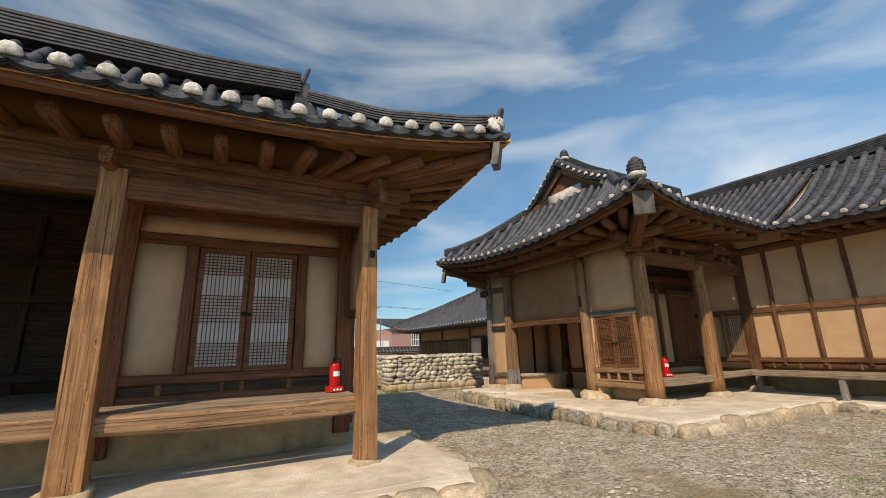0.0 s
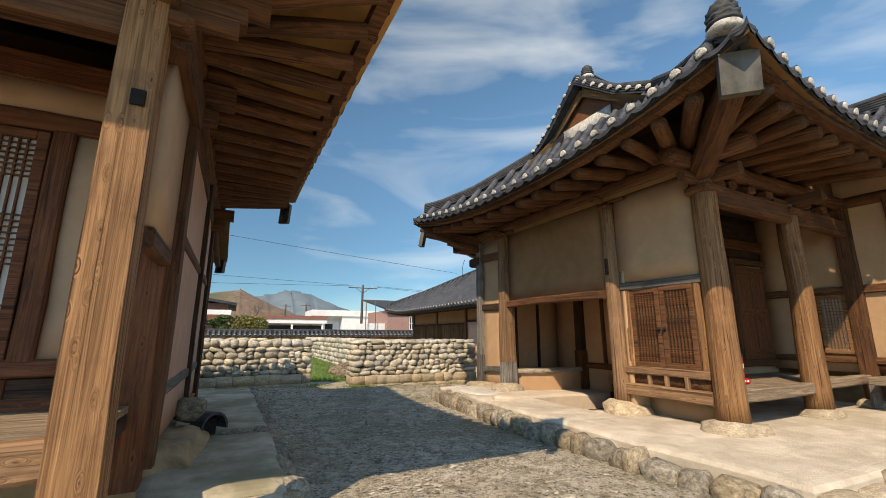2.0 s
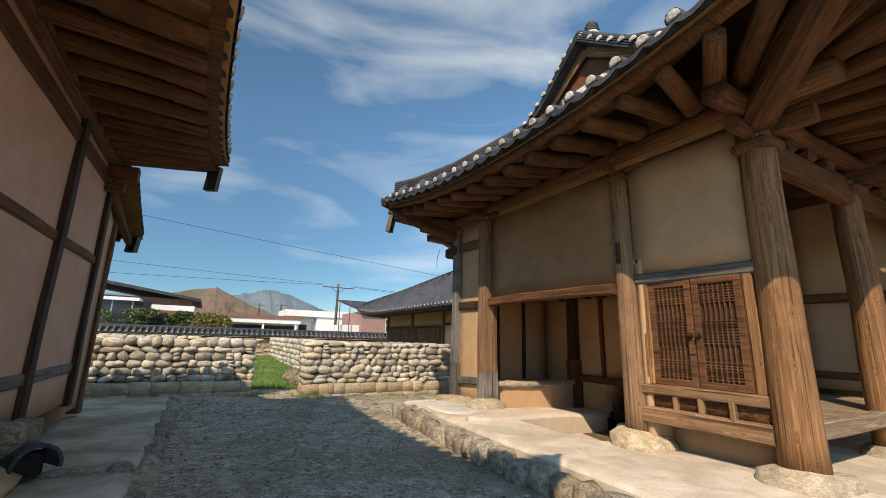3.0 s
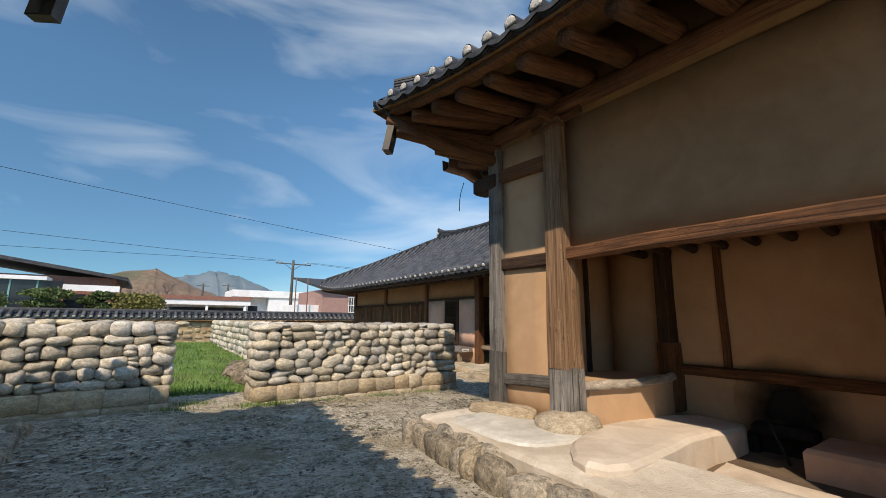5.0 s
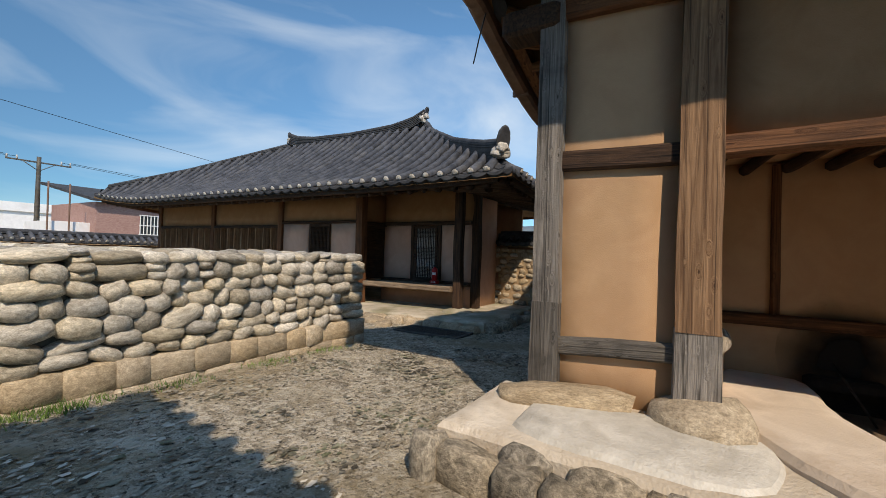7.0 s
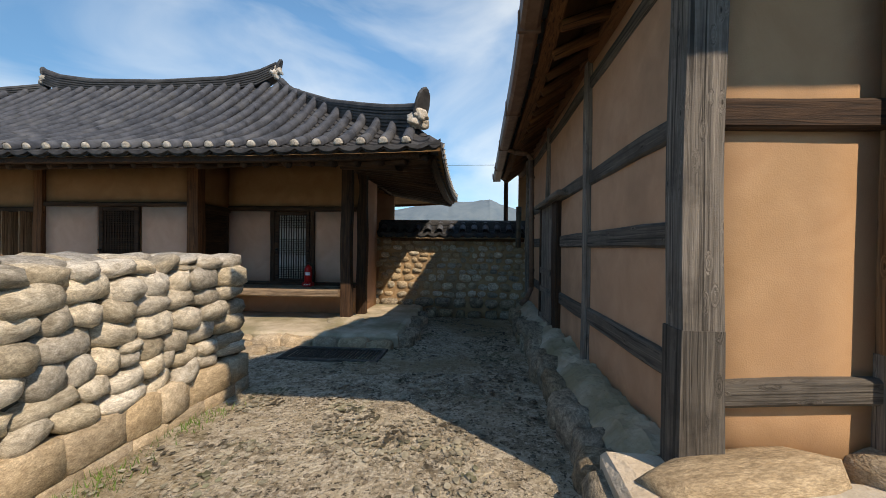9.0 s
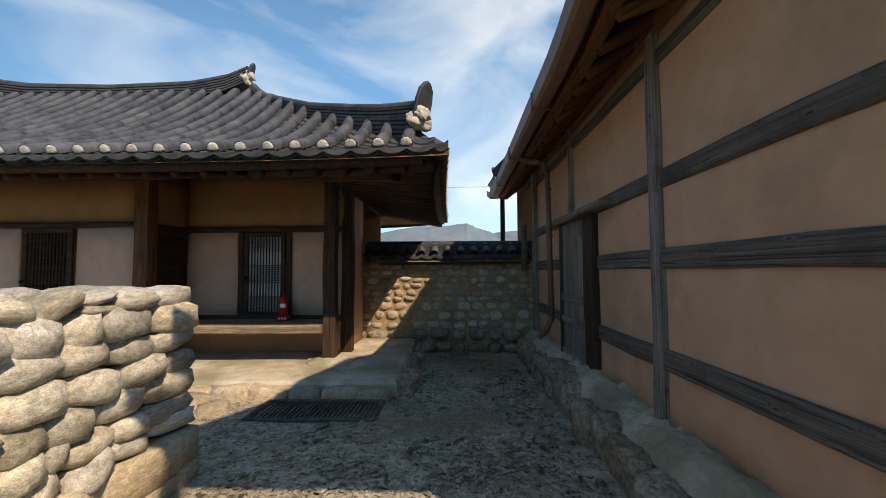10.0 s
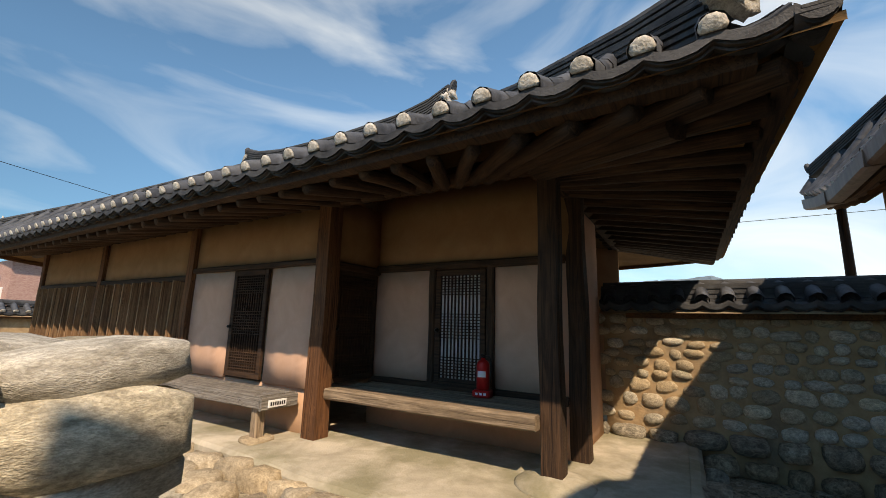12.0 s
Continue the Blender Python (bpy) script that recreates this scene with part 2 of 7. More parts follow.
PLASTER_CREAM = material("cream_plaster", (0.45, 0.285, 0.178), (0.51, 0.335, 0.215), (2.5, 2.5, 2.5), 0.95, 0.12, 0.9, (0.35, 0.215, 0.128), 0.5, 0.0, fine=120)
CLAY = material("clay_floor", (0.46, 0.385, 0.295), (0.68, 0.60, 0.49), (2.6, 2.6, 2.6), 0.95, 0.6, 0.9, (0.40, 0.335, 0.25), 0.65, 0.0, fine=45, stain_pos=(0.44, 0.62))
CLAY_PINK = material("hearth_clay", (0.51, 0.415, 0.32), (0.65, 0.55, 0.44), (2.2, 2.2, 2.2), 0.95, 0.3, 0.9, (0.33, 0.235, 0.155), 0.5, fine=45)
# soot and the kitchen's shade both darken this clay's colour
CLAY_DARK = material("sooty_shaded_clay", (0.10, 0.068, 0.044), (0.20, 0.14, 0.09), (2.2, 2.2, 2.2), 0.95, 0.4, 0.9, (0.045, 0.034, 0.026), 0.6, fine=45)
CEMENT = material("pale_cement", (0.46, 0.425, 0.36), (0.66, 0.625, 0.55), (3, 3, 3), 0.95, 0.45, 1.5, (0.27, 0.245, 0.20), 0.6, 0.0, fine=50, stain_pos=(0.46, 0.66))
CLAY_GREY = material("cement_ledge", (0.36, 0.315, 0.24), (0.57, 0.50, 0.395), (2.2, 2.2, 2.2), 0.95, 0.4, 1.0, (0.20, 0.185, 0.105), 0.75, 0.0, fine=45, stain_pos=(0.42, 0.6))
TILE = material("grey_roof_tile", (0.028, 0.032, 0.040), (0.088, 0.095, 0.110), (5, 5, 5), 0.62, 0.3, 1.6, (0.16, 0.16, 0.155), 0.4, 0.15, fine=60)
TILE_DARK = material("black_roof_tile", (0.024, 0.025, 0.028), (0.066, 0.068, 0.073), (5, 5, 5), 0.68, 0.3, 1.6, (0.10, 0.10, 0.095), 0.4, 0.0, fine=60)
LIME = material("lime_plaster", (0.36, 0.34, 0.305), (0.60, 0.575, 0.53), (6, 6, 6), 0.95, 0.4, 5.0, (0.21, 0.195, 0.165), 0.7, 0.12, fine=60, speck=30)
STONE = material("field_stone", (0.27, 0.25, 0.215), (0.66, 0.63, 0.57), (6, 6, 6), 0.9, 0.5, 2.6, (0.15, 0.135, 0.105), 0.5, 0.36, fine=60, contrast=(0.30, 0.70), hue=(1.0, 0.92, 0.77), speck=30)
STONE_WARM = material("cut_sandstone", (0.31, 0.255, 0.185), (0.52, 0.445, 0.34), (6, 6, 6), 0.9, 0.5, 2.0, (0.22, 0.18, 0.13), 0.6, 0.2, fine=40, hue=(1.0, 0.92, 0.8), speck=26)
STONE_GREY = material("kerb_stone", (0.13, 0.115, 0.092), (0.42, 0.375, 0.305), (6, 6, 6), 0.9, 0.6, 2.0, (0.13, 0.12, 0.10), 0.6, 0.25, fine=40, hue=(1.0, 0.9, 0.75), speck=24)
RUBBLE = material("rubble_fill", (0.05, 0.045, 0.036), (0.14, 0.125, 0.10), (9, 9, 9), 0.95, 0.6, 3, (0.03, 0.03, 0.02), 0.5)
MORTAR = material("earth_mortar", (0.34, 0.225, 0.125), (0.46, 0.325, 0.19), (5, 5, 5), 0.95, 0.5, 1.4, (0.12, 0.105, 0.085), 0.7, 0.0, fine=50)
PAPER = material("door_paper", (0.52, 0.50, 0.455), (0.62, 0.60, 0.55), (3, 3, 3), 0.9, 0.05, 2, (0.52, 0.49, 0.42), 0.4)
IRON = material("black_iron", (0.015, 0.014, 0.013), (0.05, 0.045, 0.04), (20, 20, 20), 0.5, 0.2, 4, (0.09, 0.05, 0.03), 0.4, 0.0, metal=0.7)
COPPER = material("brown_metal", (0.15, 0.085, 0.057), (0.22, 0.135, 0.096), (10, 10, 2), 0.55, 0.05, 3, (0.10, 0.06, 0.045), 0.5, 0.0)
SOOT = material("soot", (0.006, 0.005, 0.005), (0.02, 0.017, 0.014), (8, 8, 8), 0.95, 0.3)
RED = material("red_enamel", (0.46, 0.012, 0.012), (0.56, 0.02, 0.018), (3, 3, 3), 0.28, 0.0, 3, (0.38, 0.012, 0.012), 0.3)
WHITE = material("white_paint", (0.74, 0.74, 0.73), (0.82, 0.82, 0.80), (3, 3, 3), 0.7, 0.05, 0.8, (0.58, 0.57, 0.54), 0.4)
BLACK = material("black_plastic", (0.012, 0.012, 0.013), (0.024, 0.024, 0.025), (8, 8, 8), 0.45, 0.0)
BRICK = material("far_brick", (0.20, 0.085, 0.06), (0.32, 0.16, 0.12), (6, 6, 14), 0.9, 0.1, 1.5, (0.16, 0.075, 0.055), 0.4)
LEAF = material("shrub_leaf", (0.035, 0.06, 0.016), (0.11, 0.15, 0.05), (5, 5, 5), 0.8, 0.3, 2, (0.03, 0.045, 0.014), 0.5, 0.0)
LEAF_YELLOW = material("yellow_leaf", (0.11, 0.11, 0.03), (0.26, 0.23, 0.07), (5, 5, 5), 0.8, 0.3, 2, (0.06, 0.08, 0.025), 0.5, 0.0)
GRASS = material("grass_blade", (0.055, 0.115, 0.02), (0.15, 0.24, 0.055), (1.5, 1.5, 1.5), 0.8, 0.0, 0.7, (0.20, 0.19, 0.08), 0.5)
DARK_GLASS = material("dark_glass", (0.02, 0.025, 0.03), (0.03, 0.035, 0.04), (1, 1, 1), 0.1, 0.0)
HILL_NEAR = material("bare_wood_hill", (0.13, 0.085, 0.06), (0.22, 0.155, 0.11), (0.25, 0.25, 0.25), 1.0, 0.0, 0.03, (0.075, 0.09, 0.05), 0.8)
# blue-grey base colour has the distance haze mixed in
HILL_FAR = material("hazy_far_hill", (0.10, 0.14, 0.17), (0.15, 0.19, 0.21), (0.05, 0.05, 0.05), 1.0, 0.0, 0.01, (0.10, 0.15, 0.16), 0.7)

# ---- helpers of this scene ----
PLACE = {}


def thing(name, x, y, z, label, category, group="", kind=""):
    ob = new(name)
    ob.empty_display_size = 0.2
    ob.matrix_basis = Matrix.Translation((x, y, z))
    PLACE[ob] = ob.matrix_basis.copy()
    return tagged(ob, label, category, group, kind)


def build(name, V, F, mat, smooth=False):
    me = bpy.data.meshes.new(name)
    me.from_pydata([tuple(v) for v in V], [], F)
    me.materials.append(mat)
    if smooth:
        me.polygons.foreach_set("use_smooth", [True] * len(me.polygons))
    me.update()
    return me


def put(name, me, m=None, parent=None, label="", kind="", category=""):
    ob = new(name, me)
    m = m or Matrix.Identity(4)
    ob.matrix_basis = m
    if parent is not None:
        ob.parent = parent
        ob.matrix_parent_inverse = PLACE[parent].inverted()
    PLACE[ob] = m.copy()
    return tagged(ob, label, category, "", kind)


def mesh(name, V, F, mat, parent=None, label="", smooth=False, kind="", category=""):
    return put(name, build(name, V, F, mat, smooth), None, parent, label, kind, category)


def grow(V, F, v2, f2):
    k = len(V)
    V.extend(v2)
    F.extend([tuple(i + k for i in f) for f in f2])


def box_vf(x0, y0, z0, x1, y1, z1, c=0.0):
    """A box, its upright and level edges cut by c."""
    if c <= 0:
        v = [(x, y, z) for z in (z0, z1) for x, y in ((x0, y0), (x1, y0), (x1, y1), (x0, y1))]
        return v, [(3, 2, 1, 0), (4, 5, 6, 7), (0, 1, 5, 4), (1, 2, 6, 5), (2, 3, 7, 6), (3, 0, 4, 7)]
    ring = lambda d, z, e: [(x0 + d + e, y0 + d, z), (x1 - d - e, y0 + d, z), (x1 - d, y0 + d + e, z), (x1 - d, y1 - d - e, z),
                            (x1 - d - e, y1 - d, z), (x0 + d + e, y1 - d, z), (x0 + d, y1 - d - e, z), (x0 + d, y0 + d + e, z)]
    v = ring(c, z0, c) + ring(0, z0 + c, c) + ring(0, z1 - c, c) + ring(c, z1, c)
    f = [tuple(reversed(range(8))), tuple(range(24, 32))]
    for k in range(3):
        f += [(k * 8 + i, k * 8 + (i + 1) % 8, k * 8 + 8 + (i + 1) % 8, k * 8 + 8 + i) for i in range(8)]
    return v, f


def box(name, x0, y0, z0, x1, y1, z1, mat, parent=None, label="", c=0.01, kind="", category=""):
    """A box with its origin at its middle, so that its grain is its own."""
    cx, cy, cz = (x0 + x1) / 2, (y0 + y1) / 2, (z0 + z1) / 2
    c = min(c, (x1 - x0) / 3, (y1 - y0) / 3, (z1 - z0) / 3)
    v, f = box_vf(x0 - cx, y0 - cy, z0 - cz, x1 - cx, y1 - cy, z1 - cz, c)
    return put(name, build(name, v, f, mat), Matrix.Translation((cx, cy, cz)), parent, label, kind, category)


def sweep_vf(rings, closed=True, caps=True):
    V, F, n = [], [], len(rings[0])
    for r in rings:
        V.extend(r)
    for k in range(len(rings) - 1):
        for i in range(n if closed else n - 1):
            j = (i + 1) % n
            F.append((k * n + i, k * n + j, k * n + n + j, k * n + n + i))
    if caps and closed:
        F.append(tuple(reversed(range(n))))
        F.append(tuple(range(len(V) - n, len(V))))
    return V, F


def axis(p0, p1, up=(0, 0, 1)):
    """A matrix at p0 whose x runs to p1, z as near up as it can."""
    x = (Vector(p1) - Vector(p0)).normalized()
    u = Vector(up)
    if abs(x.dot(u)) > 0.98:
        u = Vector((0, 1, 0))
    y = u.cross(x).normalized()
    z = x.cross(y)
    return Matrix((( x.x, y.x, z.x, p0[0]), (x.y, y.y, z.y, p0[1]), (x.z, y.z, z.z, p0[2]), (0, 0, 0, 1)))


def timber(name, p0, p1, w, h, mat, parent, label="", wob=0.008, c=0.018, bow=0.0, taper=0.0):
    """A hewn timber from p0 to p1: w across, h high, edges cut, a little uneven."""
    m = axis(p0, p1)
    L = (Vector(p1) - Vector(p0)).length
    n = max(2, min(9, int(L / 0.45) + 1))
    rings, s = [], random.random() * 50
    for k in range(n + 1):
        t = k / n
        q = 1 - taper * t
        a, b = w / 2 * q, h / 2 * q
        dy, dz = noise.noise((t * L * 1.1, s, 0)) * wob * 2, noise.noise((t * L * 1.1, s, 9)) * wob * 2 + bow * 4 * t * (1 - t)
        e = min(c, a * 0.5, b * 0.5) * (1 + 0.5 * noise.noise((t * 5, s, 4)))
        rings.append([(t * L, y + dy, z + dz) for y, z in ((-a + e, -b), (a - e, -b), (a, -b + e), (a, b - e), (a - e, b), (-a + e, b), (-a, b - e), (-a, -b + e))])
    v, f = sweep_vf(rings)
    return put(name, build(name, v, f, mat), m, parent, label)


def log(name, p0, p1, r0, r1, mat, parent, label="", wob=0.012, sides=9, square=0.0, n=0):
    """A round, slightly crooked log; square pulls the section towards a square."""
    m = axis(p0, p1)
    L = (Vector(p1) - Vector(p0)).length
    n = n or max(2, min(10, int(L / 0.35) + 1))
    rings, s = [], random.random() * 50
    for k in range(n + 1):
        t = k / n
        r = r0 + (r1 - r0) * t
        dy, dz = noise.noise((t * L, s, 0)) * wob * 2, noise.noise((t * L, s, 9)) * wob * 2
        ring = []
        for i in range(sides):
            a = 2 * math.pi * (i + 0.5) / sides
            ca, sa = math.cos(a), math.sin(a)
            q = 1 + square * (1 / max(abs(ca), abs(sa)) - 1)
            q *= 1 + 0.05 * noise.noise((ca * 1.5, sa * 1.5 + s, t * L * 0.8))
            ring.append((t * L, r * q * ca + dy, r * q * sa + dz))
        rings.append(ring)
    v, f = sweep_vf(rings)
    return put(name, build(name, v, f, mat, square == 0.0), m, parent, label)


def stone_meshes(mat, boxy, count, seed, amp=1.0):
    """Rounded stones of about one metre across, to be scaled."""
    rnd, out = random.Random(seed), []
    for k in range(count):
        bm = bmesh.new()
        bmesh.ops.create_icosphere(bm, subdivisions=2, radius=1.0)
        o = Vector((rnd.random() * 90, rnd.random() * 90, rnd.random() * 90))
        for v in bm.verts:
            d = v.co.normalized()
            p = Vector([math.copysign(abs(a) ** boxy, a) for a in d])
            q = 1 + amp * (0.24 * noise.noise(d * 1.2 + o) + 0.12 * noise.noise(d * 2.7 + o))
            v.co = p * 0.5 * q
        me = bpy.data.meshes.new("stone")
        bm.to_mesh(me)
        bm.free()
        me.materials.append(mat)
        me.polygons.foreach_set("use_smooth", [True] * len(me.polygons))
        out.append(me)
    return out


ROUND = stone_meshes(STONE, 0.62, 24, 1, 0.75)
BLOCK = stone_meshes(STONE_WARM, 0.20, 10, 2, 0.28)
KERB = stone_meshes(STONE_GREY, 0.6, 12, 3, 1.0)
ROUNDER = stone_meshes(STONE, 0.8, 8, 6, 0.8)
ROUNDER_WARM = stone_meshes(STONE_WARM, 0.8, 8, 7, 0.8)
KERB_LIGHT = stone_meshes(STONE_WARM, 0.5, 6, 4)


def stone(name, meshes, x, y, z, sx, sy, sz, parent, rnd, rz=0.0, tilt=6.0, label=""):
    m = pose(x, y, z, rnd.uniform(-tilt, tilt), rnd.uniform(-tilt, tilt), rz + rnd.uniform(-6, 6)) @ Matrix.Diagonal((sx, sy, sz, 1))
    return put(name, rnd.choice(meshes), m, parent, label)


def ground_z(x, y):
    k = min(max((y - 4) / 5, 0), 1)
    return -0.025 * min(max(x - 3, 0), 14) * k + 0.004 * min(max(x - 6, 0), 10) * (1 - k) + 0.006 * min(max(y - 8, 0), 12)

# ---- roofs ----


def lerp(a, b, t):
    return a + (b - a) * t


class Slope:
    """A tiled slope: an eave from a to b that droops to zmid, and a top line through tops = [(u, point), ...]."""

    def __init__(self, a, b, zmid, tops, sag=0.25, bow=0.12, k=0.5, power=2.2):
        self.a, self.b, self.zmid, self.tops, self.sag, self.k, self.power = Vector(a), Vector(b), zmid, [(u, Vector(p)) for u, p in tops], sag, k, power
        d = (self.b - self.a)
        d.z = 0
        mid_top = self.tops[len(self.tops) // 2][1]
        inward = mid_top - self.a
        inward.z = 0
        inward -= d.normalized() * inward.dot(d.normalized())
        self.inward, self.bow = inward.normalized(), bow
        self.length = d.length

    def eave(self, u):
        p = self.a.lerp(self.b, u)
        p.z = self.zmid + (self.a.z - self.zmid) * max(0, 1 - u / self.k) ** self.power + (self.b.z - self.zmid) * max(0, 1 - (1 - u) / self.k) ** self.power
        return p + self.inward * (self.bow * 4 * u * (1 - u))

    def top(self, u):
        for (u0, p0), (u1, p1) in zip(self.tops, self.tops[1:]):
            if u <= u1:
                return p0.lerp(p1, (u - u0) / max(1e-6, u1 - u0))
        return self.tops[-1][1].copy()

    def at(self, u, v):
        e, t = self.eave(u), self.top(u)
        p = e.lerp(t, v)
        run = (t - e).length
        p.z -= self.sag * min(1, run / 4.0) * 4 * v * (1 - v) * 0.9
        return p


def tile_end_vf(p, d, s, r, bulge=0.5):
    """The white lime plug in the mouth of a roll tile at p, looking out along -d."""
    up = s.cross(d).normalized()
    if up.z < 0:
        up = -up
    V, F = [], []
    rings = []
    for rr, out in ((0.96, -0.02), (0.93, 0.006 * bulge), (0.66, 0.022 * bulge), (0.28, 0.028 * bulge)):
        ring = []
        for i in range(10):
            a = 2 * math.pi * i / 10
            y = math.sin(a) * r * rr
            ring.append(p - d * out + s * math.cos(a) * r * rr + up * (max(y, -0.3 * r) * 1.0))
        rings.append(ring)
    V, F = sweep_vf(rings)
    return V, F, up


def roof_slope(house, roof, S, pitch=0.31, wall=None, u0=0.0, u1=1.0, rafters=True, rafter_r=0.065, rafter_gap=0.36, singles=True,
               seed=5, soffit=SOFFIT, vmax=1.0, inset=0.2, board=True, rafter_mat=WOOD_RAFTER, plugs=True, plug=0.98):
    rnd = random.Random(seed)
    n = max(2, round(S.length * (u1 - u0) / pitch))
    us = [u0 + (u1 - u0) * (i + 0.5) / n for i in range(n)]
    RV, RF, CV, CF = [], [], [], []
    r = 0.078
    du = (u1 - u0) / n / 2
    for u in us:
        run = (S.top(u) - S.eave(u)).length * vmax
        if run < 0.25:
            continue
        side = (S.eave(min(1, u + 0.01)) - S.eave(max(0, u - 0.01))).normalized()
        m = max(1, round(run / 0.36))
        first = None
        for k in range(m):
            rings = []
            for v, q in ((k / m, 1.035), ((k + 0.1) / m, 1.03), ((k + 1.03) / m, 0.97)):
                v = min(v, 1.0) * vmax
                p, p2 = S.at(u, v), S.at(u, min(1, v + 0.02))
                d = (p2 - p)
                if d.length < 1e-6:
                    d = p - S.at(u, v - 0.02)
                d.normalize()
                up = side.cross(d).normalized()
                if up.z < 0:
                    up = -up
                jit = side * rnd.uniform(-0.006, 0.006)
                rings.append([p + jit + side * (math.cos(a) * r * q) + up * (math.sin(a) * r * q + 0.035)
                              for a in [math.radians(-25 + 230 * i / 6) for i in range(7)]])
            v2, f2 = sweep_vf(rings, False, False)
            if k == 0 and singles:
                p = S.at(u, 0)
                v2 = [w - p for w in v2]
                piece = put("roof_tile", build("roof_tile", v2, f2, TILE, True), Matrix.Translation(p), roof)
                d = (S.at(u, 0.04) - p).normalized()
                if plugs:
                    pv, pf, up = tile_end_vf(Vector((0, 0, 0)), d, side, r * plug, 1.6 if plug > 1.1 else 0.45)
                    put("plaster_plug", build("plaster_plug", pv, pf, LIME, True), Matrix.Translation(p + up * 0.035), roof, "white lime plug")
            else:
                grow(RV, RF, v2, f2)
    # the trough tiles between the rolls
    for i in range(n + 1):
        uc = u0 + (u1 - u0) * i / n
        run = (S.top(min(max(uc, 0.002), 0.998)) - S.eave(uc)).length * vmax
        m = max(1, round(run / 0.17))
        ul, ur = max(u0, uc - du), min(u1, uc + du)
        if ur - ul < 1e-5:
            continue
        for k in range(m):
            rings = []
            for v, lift in ((k / m, 0.0), (k / m, 0.030), ((k + 1.0) / m, 0.004)):
                ring = []
                for j in range(5):
                    uu = ul + (ur - ul) * j / 4
                    p = S.at(uu, v * vmax)
                    dip = -0.055 * (1 - ((j - 2) / 2) ** 2)
                    p.z += dip + lift
                    ring.append(p)
                rings.append(ring)
            if k == 0:
                rings[0] = [p - Vector((0, 0, 0.03)) for p in rings[0]]
            v2, f2 = sweep_vf(rings, False, False)
            grow(CV, CF, v2, f2)
        for layer in range(2):
            secs = []
            for back in (0.0, 0.13):
                o = S.inward * (0.018 + 0.028 * layer + back)
                pts = [S.at(ul + (ur - ul) * j / 6, 0.0) + o for j in range(7)]
                low = [Vector((0, 0, -0.062 * (1 - ((j - 3) / 3) ** 2) - 0.016 - 0.022 * layer)) for j in range(7)]
                secs.append([p + q for p, q in zip(pts, low)] + [p + q - Vector((0, 0, 0.018)) for p, q in reversed(list(zip(pts, low)))])
            grow(CV, CF, *sweep_vf(secs))
    mesh("trough_tiles", CV, CF, TILE_DARK, roof, "overlapping dark trough tiles", kind="stuff")
    if RF:
        mesh("roll_tiles", RV, RF, TILE, roof, "rows of grey roll tiles", True, kind="stuff")
    # underside: a sheet of plaster under the tiles, eave board, rafters
    V, F, k = [], [], 0
    nu, nv = max(6, n // 2), 6
    vin = 1.0
    for i in range(nu + 1):
        u = u0 + (u1 - u0) * i / nu
        for j in range(nv + 1):
            v = 0.012 + (vin - 0.012) * j / nv
            p = S.at(u, v * vmax)
            V.append(p + Vector((0, 0, -0.13)))
    F = [(i * (nv + 1) + j, (i + 1) * (nv + 1) + j, (i + 1) * (nv + 1) + j + 1, i * (nv + 1) + j + 1) for i in range(nu) for j in range(nv)]
    mesh("soffit", V, F, soffit, roof, "clay plaster between the rafters")
    rings = []
    for i in range(nu * 2 + 1):
        u = lerp(u0 + 0.32 / S.length, u1 - 0.32 / S.length, i / (nu * 2))
        e = S.eave(u)
        d = S.inward
        o = d * 0.09 + Vector((0, 0, -0.185))
        rings.append([e + o + d * y + Vector((0, 0, z)) for y, z in ((0, 0), (0.0, 0.135), (0.12, 0.15), (0.12, -0.005))])
    v2, f2 = sweep_vf(rings)
    if board:
        mesh("eave_board", v2, f2, rafter_mat, roof, "long weathered eave board")
    if rafters and wall:
        w0, w1 = Vector(wall[0]), Vector(wall[1])
        wd = w1 - w0
        q_lo, q_hi = [(S.eave(u) - w0).dot(wd) / wd.dot(wd) for u in (u0, u1)]
        k = max(2, round(S.length * (u1 - u0) / rafter_gap))
        for i in range(k):
            u = u0 + (u1 - u0) * (i + 0.5) / k
            e = S.eave(u) + S.inward * inset + Vector((0, 0, -0.155 - rafter_r))
            # square to the wall in the middle, fanned towards the corners
            q = (e - w0).dot(wd) / wd.dot(wd)
            if q < 0.14 and q_lo < 0:
                q = 0.14 * (q - q_lo) / (0.14 - q_lo)
            elif q > 0.86 and q_hi > 1:
                q = 0.86 + 0.14 * (q - 0.86) / (q_hi - 0.86)
            w = w0.lerp(w1, min(max(q, 0.0), 1.0)) + S.inward * 0.15
            log("rafter", e, w, rafter_r * rnd.uniform(0.85, 1.05), rafter_r * 1.25, rafter_mat, roof, wob=0.012, sides=8, n=4)


